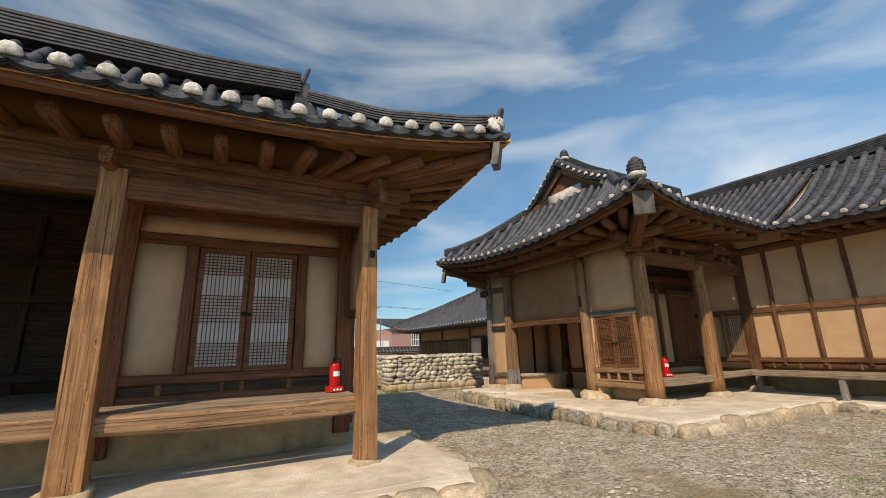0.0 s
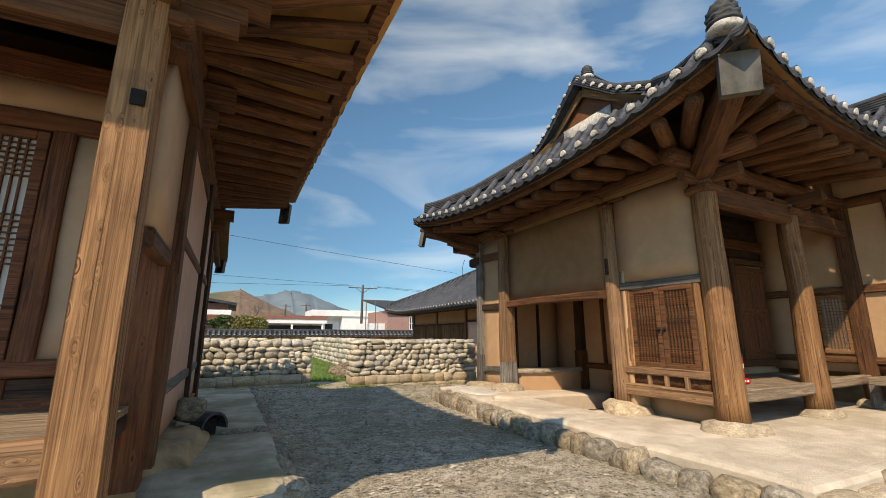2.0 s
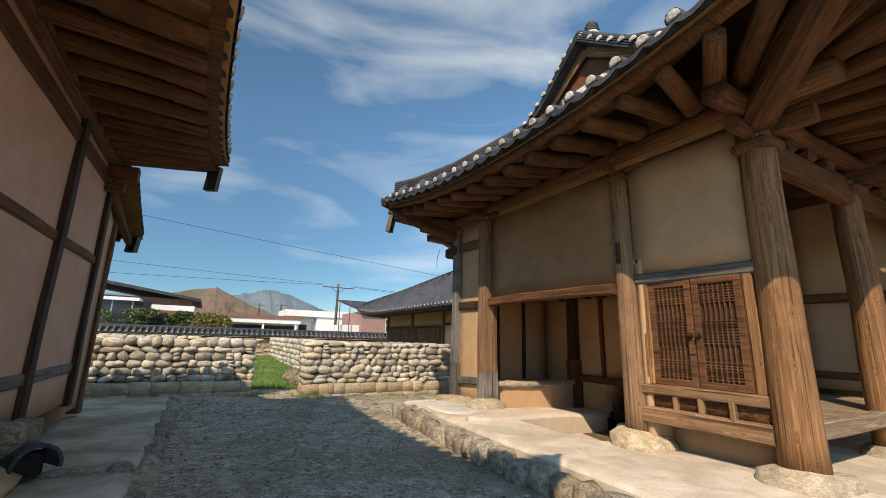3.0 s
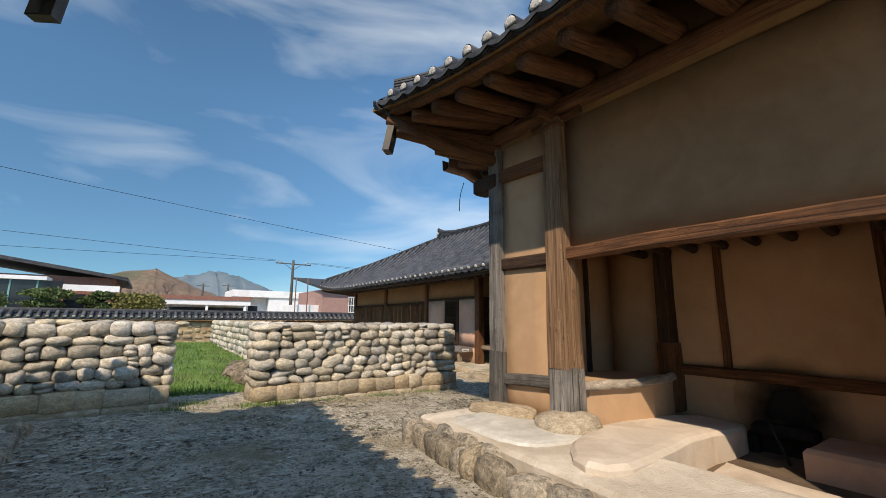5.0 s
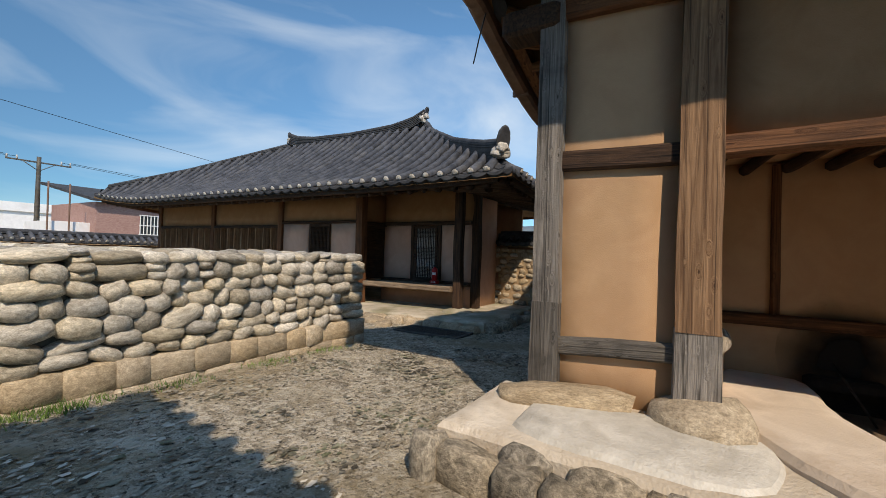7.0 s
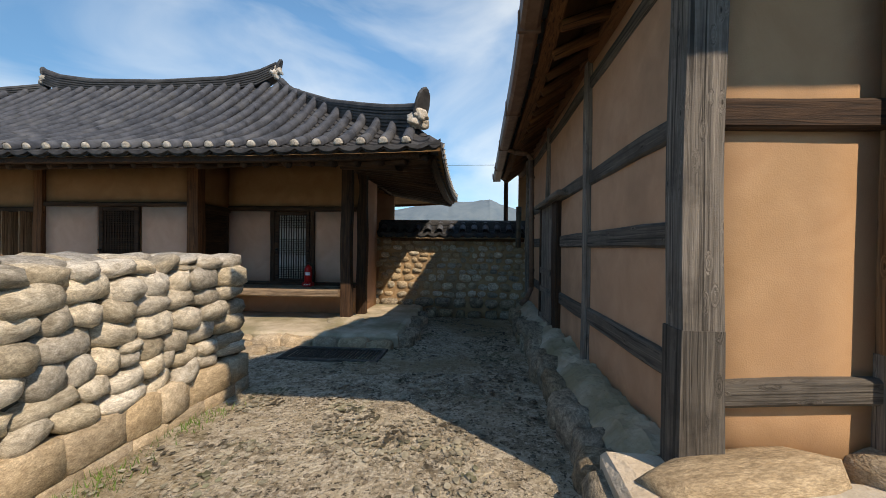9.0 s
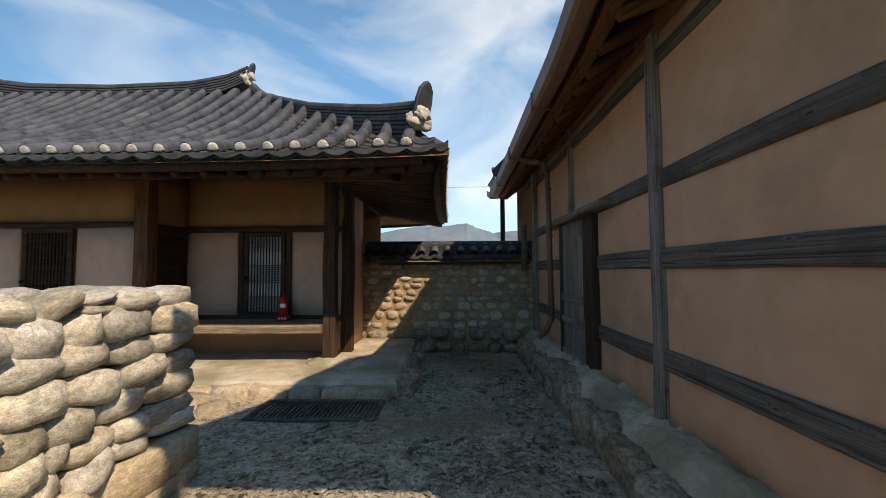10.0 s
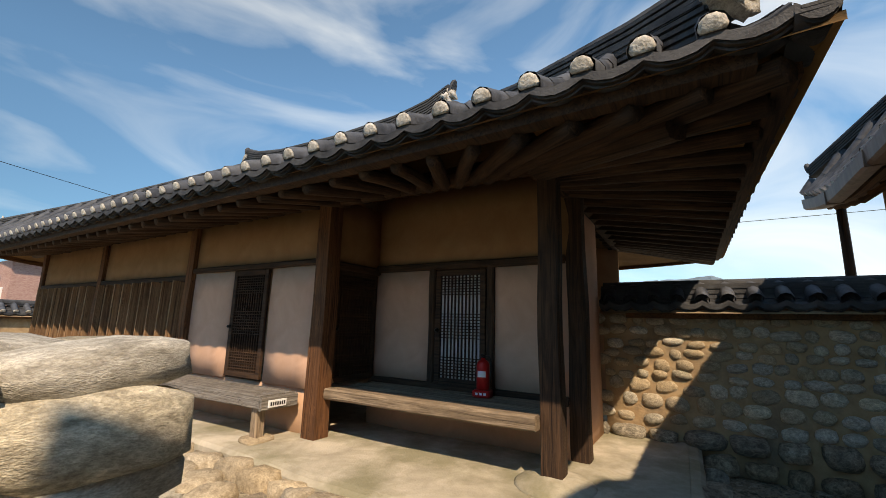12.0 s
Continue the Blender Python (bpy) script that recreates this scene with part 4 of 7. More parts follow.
# the open hall beside it, its shade put into dark pine walls
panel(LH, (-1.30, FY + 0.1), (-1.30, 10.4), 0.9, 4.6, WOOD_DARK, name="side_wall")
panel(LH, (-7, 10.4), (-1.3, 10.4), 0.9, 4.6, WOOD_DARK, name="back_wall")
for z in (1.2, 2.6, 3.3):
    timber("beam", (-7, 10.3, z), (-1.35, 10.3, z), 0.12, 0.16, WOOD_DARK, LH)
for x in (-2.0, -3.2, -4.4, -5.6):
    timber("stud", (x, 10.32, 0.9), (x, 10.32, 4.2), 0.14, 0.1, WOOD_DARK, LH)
planks(LH, -7, FY, -1.36, 10.3, 0.92, 0.05, "y", 0.3, WOOD_MARU, seed=12)
panel(LH, (-7, 5.8), (-7, 12), 0.0, 4.6, PLASTER, name="end_wall")
# upper panel that closes the end of the porch, and plaster above the purlins
panel(LH, (1.9, 5.92), (1.9, 6.8), 2.16, 3.36, PLASTER_CREAM, 0.07, "end_panel")
timber("beam", (1.9, 5.92, 2.08), (1.9, 6.8, 2.08), 0.1, 0.14, WOOD, LH)
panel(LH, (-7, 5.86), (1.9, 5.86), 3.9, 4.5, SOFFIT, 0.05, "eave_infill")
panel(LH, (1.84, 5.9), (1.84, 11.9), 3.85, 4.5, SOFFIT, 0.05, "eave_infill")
# east side wall
EX = 1.86
panel(LH, (EX, 6.95), (EX, 11.85), 0.45, 3.9, PLASTER_ROSE, 0.1)
for y, w in ((7.0, 0.22), (10.1, 0.18), (11.85, 0.18)):
    post(LH, EX + 0.02, y, 0.42, 3.85, w, WOOD_DARK if y > 8 else WOOD, taper=1.0)
for z, h in ((0.92, 0.13), (2.42, 0.12), (3.62, 0.2)):
    timber("beam", (EX + 0.03, 7.1, z), (EX + 0.03, 11.8, z), 0.10, h, WOOD_GREY if z < 1 else WOOD, LH)
panel(LH, (1.9, 11.9), (-7, 11.9), 0.2, 3.9, PLASTER, name="back_wall")
for y in (7.0, 11.6):
    timber("bracket", (EX - 0.1, y, 3.74), (EX + 0.42, y, 3.74), 0.2, 0.2, WOOD, LH)
    timber("bracket", (EX - 0.1, y, 3.50), (EX + 0.28, y, 3.50), 0.16, 0.14, WOOD, LH)

# ---- the right house, an L in plan ----
RH = thing("house", 11, 9, 0, "large timber house with ochre plaster walls and tiled hip roof", "house")
rroof = base_roof(RH)
RZ = 0.24
R_W = Slope((6.75, 4.53, 4.52), (6.57, 12.74, 4.52), 4.12, [(0, (6.75, 4.53, 4.57)), (0.16, (7.8, 5.95, 5.0)), (0.31, (9.1, 7.2, 5.9)), (0.70, (9.1, 10.6, 5.9)), (0.85, (7.85, 11.8, 5.1)), (1, (6.57, 12.74, 4.57))], 0.55, 0.12, 0.5)
R_S = Slope((6.75, 4.53, 4.52), (11.4, 4.7, 4.15), 4.22, [(0, (6.75, 4.53, 4.57)), (0.26, (7.8, 5.95, 5.0)), (0.53, (9.1, 7.2, 5.9)), (0.56, (9.3, 9.0, 7.2)), (1, (11.4, 9.0, 7.0))], 0.5, 0.05, 0.5)
R_NC = Slope((6.57, 12.74, 4.52), (8.0, 12.36, 3.86), 4.16, [(0, (6.57, 12.74, 4.57)), (1, (8.0, 11.65, 5.0))], 0.05, 0.0, 0.5, 1.0)
R_N = Slope((8.0, 12.36, 3.86), (18.6, 12.22, 3.8), 3.33, [(0, (8.0, 11.65, 5.0)), (0.11, (9.1, 10.6, 5.9)), (0.13, (9.3, 9.0, 7.2)), (0.72, (15.3, 9.0, 7.0)), (1, (18.6, 12.22, 3.85))], 0.25, 0.0, 0.22, 1.6)
R_WW = Slope((11.4, -3.0, 4.3), (11.4, 4.7, 4.15), 4.02, [(0, (15, -3, 6.35)), (1, (15, 4.7, 6.35))], 0.25, 0.0, 0.5)
R_V = Slope((11.4, 4.7, 4.15), (15, 9.0, 6.5), 5.1, [(0, (15, 4.7, 6.35)), (1, (15.05, 9.05, 6.6))], 0.05, 0.0, 0.5, 1.0)
R_V2 = Slope((11.4, 4.7, 4.15), (15, 9.0, 6.5), 5.1, [(0, (11.4, 9.0, 7.0)), (1, (15.05, 9.05, 6.9))], 0.05, 0.0, 0.5, 1.0)
roof_slope(RH, rroof, R_W, 0.31, ((8.2, 6.0, 4.14), (8.05, 11.8, 4.16)), seed=6, rafter_r=0.10, rafter_gap=0.47)
roof_slope(RH, rroof, R_S, 0.31, ((8.3, 6.0, 4.14), (12.2, 6.0, 4.14)), seed=7, rafter_r=0.10, rafter_gap=0.47)
roof_slope(RH, rroof, R_NC, 0.31, ((8.05, 11.8, 3.6), (8.4, 11.8, 3.45)), seed=18, rafter_r=0.07, rafter_gap=0.4)
roof_slope(RH, rroof, R_N, 0.31, ((8.4, 11.78, 3.44), (16.6, 11.75, 3.44)), seed=8, rafter_r=0.055)
roof_slope(RH, rroof, R_WW, 0.31, ((12.6, -3.0, 3.98), (12.6, 5.6, 3.98)), seed=9, rafter_r=0.07)
roof_slope(RH, rroof, R_V, 0.31, None, seed=10, rafters=False, singles=False, plugs=False, board=False)
roof_slope(RH, rroof, R_V2, 0.31, None, seed=11, rafters=False, singles=False, plugs=False, board=False)
ridge(rroof, [(9.38, 9.0, 7.12), (10.5, 9.0, 6.98), (12, 9.0, 6.98), (15.3, 9.0, 6.95)], 0.3, 0.36, 6)
ridge(rroof, [(9.15, 7.15, 5.95), (7.9, 6.0, 5.0), (7.3, 5.2, 4.68), (6.98, 4.85, 4.58)], 0.2, 0.2, 4)
ridge(rroof, [(9.15, 10.65, 5.95), (7.9, 11.75, 5.1), (7.2, 12.4, 4.78), (6.9, 12.68, 4.72)], 0.2, 0.2, 4, end=0.0)
ridge(rroof, [(15.4, 9.1, 6.85), (17.0, 10.7, 5.2), (18.45, 12.08, 4.05)], 0.2, 0.2, 4, end=0.2, lumps=False)
ridge(rroof, [(15, -3, 6.32), (15, 4, 6.28), (15, 9.0, 6.45)], 0.3, 0.34, 6)
ridge(rroof, [(9.1, 9.0, 7.1), (9.15, 8.0, 6.3), (9.15, 7.1, 5.85)], 0.24, 0.22, 4)
ridge(rroof, [(9.1, 9.0, 7.1), (9.15, 10.0, 6.3), (9.15, 10.7, 5.85)], 0.24, 0.22, 4)
mesh("gable", [(9.3, 7.2, 5.8), (9.3, 10.7, 5.8), (9.3, 9.0, 7.1), (9.4, 7.2, 5.8), (9.4, 10.7, 5.8), (9.4, 9.0, 7.1)], [(2, 1, 0), (3, 4, 5), (1, 4, 3, 0), (2, 5, 4, 1), (0, 3, 5, 2)], WOOD_RED, rroof)
# added fill that keeps sun from leaking in at the gable foot
box("packing", 9.02, 7.1, 5.55, 9.44, 10.75, 5.9, TILE_DARK, rroof, "added dark fill inside the roof")
panel(rroof, (9.27, 8.3), (9.27, 9.7), 5.85, 6.3, LIME, 0.05, "lime_patch", "white lime patch at the gable foot")
corner_box(rroof, (6.92, 4.74, 4.13), (-0.7, -0.7, 0), 0.37, 0.44)
corner_box(rroof, (6.74, 12.57, 3.98), (-0.7, 0.7, 0), 0.2, 0.46, -0.2)
log("hip_rafter", (7.0, 4.82, 4.14), (8.3, 6.1, 3.75), 0.12, 0.15, WOOD, rroof, square=0.8)
log("hip_rafter", (6.86, 12.48, 4.1), (8.1, 11.7, 3.8), 0.12, 0.15, WOOD, rroof, square=0.8)

# platform
from mathutils.geometry import tessellate_polygon


def platform(name, outline, z, mat, label, parent=None, skirt=0.5, rough=0.03, step=0.25, tilt=0.0, soft=0):
    """A worn earth or cement platform: its outline, rounded over at the rim."""
    pts = [Vector((*p, 0)) for p in outline]
    for _ in range(soft):
        pts = [q for a, b in zip(pts, pts[1:] + pts[:1]) for q in (a.lerp(b, 0.25), a.lerp(b, 0.75))]
    dense = []
    for a, b in zip(pts, pts[1:] + pts[:1]):
        k = max(1, int((b - a).length / step))
        for i in range(k):
            p = a.lerp(b, i / k)
            dense.append(p)
    n = len(dense)
    c = sum(dense, Vector()) / n
    bm = bmesh.new()
    rows = []
    for q, dz in ((0.0, -skirt), (0.0, -0.05), (0.04, -0.012), (0.12, 0.0)):
        row = []
        for i, p in enumerate(dense):
            t = (dense[(i + 1) % n] - dense[i - 1]).normalized()
            s = Vector((-t.y, t.x, 0))
            p2 = p + s * q
            p2 += s * (rough * noise.noise(p * 1.3))
            row.append(bm.verts.new((p2.x, p2.y, z + dz + tilt * (p2.x - c.x) + ((0.02 if rough > 0.025 else 0.004) * noise.noise(p2 * 0.9) if dz > -0.2 else 0))))
        rows.append(row)
    for r0, r1 in zip(rows, rows[1:]):
        for i in range(n):
            bm.faces.new((r0[i], r0[(i + 1) % n], r1[(i + 1) % n], r1[i]))
    for tri in tessellate_polygon([[Vector((v.co.x, v.co.y, 0)) for v in rows[-1]]]):
        bm.faces.new([rows[-1][i] for i in tri])
    bmesh.ops.recalc_face_normals(bm, faces=bm.faces[:])
    me = bpy.data.meshes.new(name)
    bm.to_mesh(me)
    bm.free()
    me.materials.append(mat)
    return put(name, me, None, parent, label)


R_PLAT = thing("platform", 9, 9, 0, "pale trodden clay platform edged with rough kerb stones", "platform")
platform("surface", [(6.82, 4.66), (9.5, 4.5), (11.9, 4.4), (12.9, 4.4), (12.9, 7.4), (8.45, 7.42), (8.45, 7.95), (8.0, 8.15), (7.9, 9.45), (8.12, 10.5), (8.2, 11.4), (8.2, 12.08), (7.1, 12.14), (6.98, 10.8), (6.86, 9), (6.80, 6.6)], RZ, CLAY, "worn pale clay", R_PLAT)
platform("wing_surface", [(11.7, -3), (17, -3), (17, 4.38), (11.7, 4.38)], RZ - 0.02, CLAY, "worn pale clay", R_PLAT)
box("ledge_core", 8.12, 11.66, -0.4, 14.85, 11.9, 0.11, RUBBLE, R_PLAT)
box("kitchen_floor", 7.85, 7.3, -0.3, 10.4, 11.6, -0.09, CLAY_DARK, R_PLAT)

# columns
post(RH, 8.04, 11.665, 0.98, 3.75, 0.205, WOOD_GREY, taper=1.0)
post(RH, 8.035, 11.665, 0.22, 0.99, 0.225, WOOD_ASH, taper=1.0, label="dark replaced column foot")
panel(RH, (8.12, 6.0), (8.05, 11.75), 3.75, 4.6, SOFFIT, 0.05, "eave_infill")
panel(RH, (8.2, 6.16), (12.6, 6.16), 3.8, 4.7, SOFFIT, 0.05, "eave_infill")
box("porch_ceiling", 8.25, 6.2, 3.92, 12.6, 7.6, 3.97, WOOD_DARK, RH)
post(RH, 8.05, 10.62, 0.86, 3.8, 0.27, WOOD_TAN, taper=0.95)
post(RH, 8.05, 10.62, 0.32, 0.88, 0.285, WOOD_GREY, taper=1.0, label="grey replaced column foot")
post(RH, 8.22, 7.68, 0.36, 3.75, 0.28, WOOD_TAN, True, lean=(-0.02, 0.03), taper=0.85)
post(RH, 8.36, 6.1, 0.32, 3.7, 0.36, WOOD_WARM, True, taper=0.86)
post(RH, 10.65, 6.12, 0.32, 3.6, 0.34, WOOD_WARM, True, taper=0.86)
post(RH, 12.62, 6.1, 0.32, 3.9, 0.24, WOOD, taper=1.0)
boulder(RH, 8.0, 10.58, 0.24, 0.74, 0.66, 0.40, rng, ROUNDER_WARM)
boulder(RH, 8.25, 7.68, 0.24, 0.74, 0.7, 0.42, rng, ROUNDER_WARM)
boulder(RH, 8.36, 6.1, 0.23, 0.70, 0.66, 0.30, rng)
boulder(RH, 10.65, 6.12, 0.23, 0.62, 0.55, 0.28, rng)
boulder(RH, 12.62, 6.1, 0.24, 0.5, 0.5, 0.25, rng)
# west front: plaster panel, kitchen mouth, lattice doors
panel(RH, (8.08, 10.75), (8.08, 11.7), 0.2, 3.75, PLASTER)
timber("beam", (8.05, 10.75, 0.69), (8.05, 11.6, 0.64), 0.13, 0.14, WOOD_ASH, RH)
timber("beam", (8.05, 10.75, 2.11), (8.05, 11.6, 2.12), 0.13, 0.16, WOOD_DARK, RH)
timber("beam", (8.03, 10.7, 3.30), (8.03, 11.9, 3.36), 0.13, 0.18, WOOD, RH)
timber("lintel", (8.03, 10.52, 2.13), (8.12, 7.8, 2.13), 0.16, 0.14, WOOD, RH, bow=0.02)
panel(RH, (8.08, 10.5), (8.2, 7.8), 2.16, 3.8, PLASTER_SHADED)
panel(RH, (8.24, 7.56), (8.34, 6.28), 2.30, 3.8, PLASTER)
log("purlin", (8.18, 5.3, 3.92), (8.02, 12.6, 3.95), 0.13, 0.13, WOOD, RH)
timber("beam", (8.24, 7.55, 2.24), (8.34, 6.25, 2.24), 0.13, 0.13, WOOD_ASH, RH)
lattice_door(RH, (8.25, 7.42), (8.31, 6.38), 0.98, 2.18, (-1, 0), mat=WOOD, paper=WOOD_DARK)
timber("jamb", (8.25, 7.46, 0.98), (8.25, 7.46, 2.18), 0.1, 0.1, WOOD_WARM, RH)
timber("jamb", (8.33, 6.33, 0.98), (8.33, 6.33, 2.18), 0.1, 0.1, WOOD_WARM, RH)
timber("beam", (8.22, 7.56, 0.92), (8.32, 6.27, 0.92), 0.13, 0.12, WOOD_TAN, RH)
timber("beam", (8.22, 7.56, 0.62), (8.32, 6.27, 0.62), 0.16, 0.18, WOOD_TAN, RH)
panel(RH, (8.26, 7.56), (8.34, 6.27), 0.70, 0.88, WOOD, 0.04, "wainscot")
for y in (7.2, 6.9, 6.6):
    timber("stud", (8.25, y, 0.70), (8.25, y, 0.88), 0.07, 0.06, WOOD_TAN, RH)
panel(RH, (8.6, 7.6), (8.6, 6.3), 0.0, 0.6, PLASTER, name="plinth_wall")
# kitchen inside
panel(RH, (10.3, 7.4), (10.3, 11.5), -0.2, 2.5, PLASTER, name="back_wall")
panel(RH, (8.2, 7.5), (10.3, 7.5), 0.0, 2.5, PLASTER, name="side_wall")
timber("beam", (10.22, 7.6, 0.74), (10.22, 10.6, 0.74), 0.12, 0.13, WOOD, RH)
post(RH, 10.2, 10.55, 1.08, 2.4, 0.2, WOOD_DARK, taper=1.0)
post(RH, 10.18, 10.54, 0.2, 1.09, 0.25, WOOD, taper=1.0)
for y in (8.35, 9.85):
    timber("stud", (10.23, y, 0.8), (10.23, y, 2.4), 0.09, 0.08, WOOD, RH)
box("ceiling_board", 8.2, 7.5, 2.44, 10.3, 11.5, 2.5, PLASTER, RH, "ochre clay between the joists")
for i in range(9):
    y = 7.75 + i * 0.36
    log("joist", (8.15, y, 2.37), (10.28, y + 0.22, 2.37), 0.05, 0.06, WOOD_DARK, RH, sides=7)
panel(RH, (8.15, 11.5), (10.3, 11.5), 0.2, 2.45, PLASTER, name="inner_wall")
for x in (8.9, 9.6):
    timber("stud", (x, 11.43, 0.5), (x, 11.43, 2.4), 0.08, 0.06, WOOD_DARK, RH)
# north side wall with its timber grid
NY = 11.62
panel(RH, (8.15, NY), (14.85, NY), 0.1, 3.35, PLASTER_PINK, 0.1)
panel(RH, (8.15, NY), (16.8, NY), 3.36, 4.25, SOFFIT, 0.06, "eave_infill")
for x, w, z0 in ((10.1, 0.14, 0.12), (12.4, 0.12, 2.14), (14.85, 0.18, 0.12)):
    post(RH, x, NY + 0.04, z0, 3.3, w, WOOD_GREY, taper=1.0)
for z, h in ((0.72, 0.16), (1.49, 0.16), (2.12, 0.15), (3.10, 0.13)):
    for xa, xb in ((8.3, 10.03), (10.17, 12.53), (12.67, 14.8)):
        if xa == 10.17 and z < 2.0:
            xb = 11.46
        timber("beam", (xa, NY + 0.045, z), (xb, NY + 0.045, z), 0.07, h, WOOD_ASH, RH)
log("purlin", (8.0, NY + 0.02, 3.36), (16.9, NY + 0.02, 3.36), 0.10, 0.10, WOOD, RH)
# south porch of the right house
panel(RH, (8.4, 7.6), (12.7, 7.6), 0.2, 2.9, PLASTER, name="porch_wall")
# dark pine puts the porch's upper shade into the wall colour
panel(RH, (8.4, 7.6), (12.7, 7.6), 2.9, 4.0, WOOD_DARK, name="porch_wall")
planks(RH, 8.45, 6.2, 12.5, 7.5, 0.72, 0.05, "y", 0.26, WOOD_MARU, seed=21)
timber("floor_edge", (8.5, 6.14, 0.66), (10.5, 6.14, 0.66), 0.14, 0.17, WOOD_MARU, RH)
timber("floor_edge", (10.8, 6.14, 0.70), (12.5, 6.14, 0.70), 0.14, 0.15, WOOD_MARU, RH)
timber("beam", (8.4, 6.1, 3.46), (12.6, 6.1, 3.40), 0.16, 0.3, WOOD, RH)
log("purlin", (7.6, 6.1, 3.9), (12.8, 6.1, 3.9), 0.13, 0.13, WOOD, RH)
# wing wall facing west
WX = 12.65
panel(RH, (WX, -3), (WX, 7.6), 0.8, 4.5, PLASTER)
panel(RH, (WX + 0.8, -3), (WX + 0.8, 7.6), 0.0, 0.9, MORTAR, name="plinth_wall")
for y in (5.45, 4.65, 3.85, 3.0, 2.0, 1.0):
    timber("stud", (WX - 0.05, y, 0.9), (WX - 0.05, y, 3.9), 0.14, 0.08, WOOD, RH)
timber("beam", (WX - 0.06, -3, 2.28), (WX - 0.06, 7.5, 2.28), 0.1, 0.15, WOOD, RH)
timber("beam", (WX - 0.06, -3, 1.02), (WX - 0.06, 7.5, 1.02), 0.12, 0.12, WOOD, RH)
panel(RH, (WX - 0.06, -3), (WX - 0.06, 6.0), 0.80, 0.97, WOOD, 0.04, "wainscot")
timber("floor_edge", (WX - 0.75, -3, 0.72), (WX - 0.75, 5.9, 0.72), 0.12, 0.13, WOOD_MARU, RH)
planks(RH, WX - 0.7, -3, WX - 0.08, 5.9, 0.78, 0.05, "y", 0.2, WOOD_MARU, seed=22)
log("purlin", (WX, -3, 3.9), (WX, 6.4, 3.9), 0.12, 0.12, WOOD, RH)
# unseen panel added to stop sun leaking through onto the fence
panel(RH, (14.9, 7.7), (14.9, 11.56), 0, 4.2, PLASTER, name="inner_wall")
panel(RH, (17, -3), (17, 11.7), 0, 4, PLASTER, name="end_wall")
panel(RH, (WX, -3), (17, -3), 0, 4, PLASTER, name="end_wall")

# ---- the north house ----
NH = thing("house", 15, 20, 0, "low timber house with rosy plaster walls and a grey tiled roof", "house")
nroof = base_roof(NH)
N_W = Slope((11.62, 13.35, 2.90), (11.62, 30.0, 3.2), 2.85, [(0, (11.62, 13.35, 2.95)), (0.13, (13.45, 15.45, 3.98)), (0.255, (15.3, 17.6, 5.22)), (0.62, (15.3, 23.7, 5.22)), (1, (11.62, 30.0, 3.25))], 0.25, 0.05, 0.25)
N_S = Slope((11.62, 13.35, 2.92), (19.4, 13.45, 3.0), 2.85, [(0, (11.62, 13.35, 2.95)), (0.25, (13.45, 15.45, 3.98)), (0.5, (15.3, 17.6, 5.22)), (1, (19.4, 13.45, 3.05))], 0.25, 0.05, 0.4)
N_E = Slope((19.4, 13.45, 3.0), (19.4, 30.0, 3.2), 2.85, [(0, (19.4, 13.45, 3.05)), (0.13, (13.45, 15.45, 3.98)), (0.255, (15.3, 17.6, 5.22)), (0.62, (15.3, 23.7, 5.22)), (1, (19.0, 30.0, 3.25))], 0.25, 0.05, 0.25)
N_N = Slope((19.0, 30.0, 3.2), (11.62, 30.0, 3.2), 2.85, [(0, (19.0, 30.0, 3.25)), (0.5, (15.3, 23.7, 5.22)), (1, (11.62, 30.0, 3.25))], 0.25, 0.05, 0.4)
roof_slope(NH, nroof, N_W, 0.335, ((13.0, 15.2, 2.95), (13.0, 28.5, 2.95)), seed=13, rafter_mat=WOOD_DARK)
roof_slope(NH, nroof, N_S, 0.335, ((13.0, 15.2, 2.95), (17.6, 15.2, 2.95)), seed=14, rafter_mat=WOOD_DARK)
roof_slope(NH, nroof, N_E, 0.335, None, seed=15, rafters=False, singles=False)
roof_slope(NH, nroof, N_N, 0.335, None, seed=16, rafters=False, singles=False)
ridge(nroof, [(15.3, 17.64, 5.36), (15.3, 18.1, 5.17), (15.3, 18.9, 5.05), (15.3, 20.6, 5.0), (15.3, 22.4, 5.06), (15.3, 23.2, 5.18), (15.3, 23.6, 5.32)], 0.3, 0.34, 6, end=0.3, start=0.3)
ridge(nroof, [(15.2, 17.45, 5.02), (14.9, 17.1, 4.68), (13.6, 15.65, 3.92), (12.8, 14.7, 3.55), (12.4, 14.2, 3.38), (11.98, 13.72, 3.25)], 0.22, 0.26, 5, end=0.40)
ridge(nroof, [(13.5, 15.5, 3.72), (12.8, 14.7, 3.36), (12.02, 13.78, 3.08)], 0.24, 0.30, 5, end=0.0)
ridge(nroof, [(15.25, 23.6, 5.06), (13.4, 26.9, 4.0), (11.9, 29.5, 3.3)], 0.2, 0.22, 4)
NP = 0.02
N_PLAT = thing("platform", 14, 18, 0, "pale cement platform along the porch", "platform")
platform("surface", [(12.1, 14.02), (14.75, 14.06), (19, 14.2), (19, 29), (12.1, 29), (12.15, 18.2), (12.05, 17)], NP, CLAY_GREY, "smooth worn cement", N_PLAT)
# posts short of y 18 use dark pine to carry the eave's shade
for x, y, w in ((13.2, 15.2, 0.19), (14.05, 15.15, 0.19), (13.0, 18.0, 0.22), (13.0, 21.1, 0.18), (13.0, 24.5, 0.18), (13.0, 27.9, 0.18)):
    post(NH, x, y, 0.0, 2.95, w, WOOD_DARK if y < 18 else WOOD, taper=1.0)
log("purlin", (13.0, 14.4, 2.95), (13.0, 29, 2.95), 0.11, 0.11, WOOD_DARK, NH)
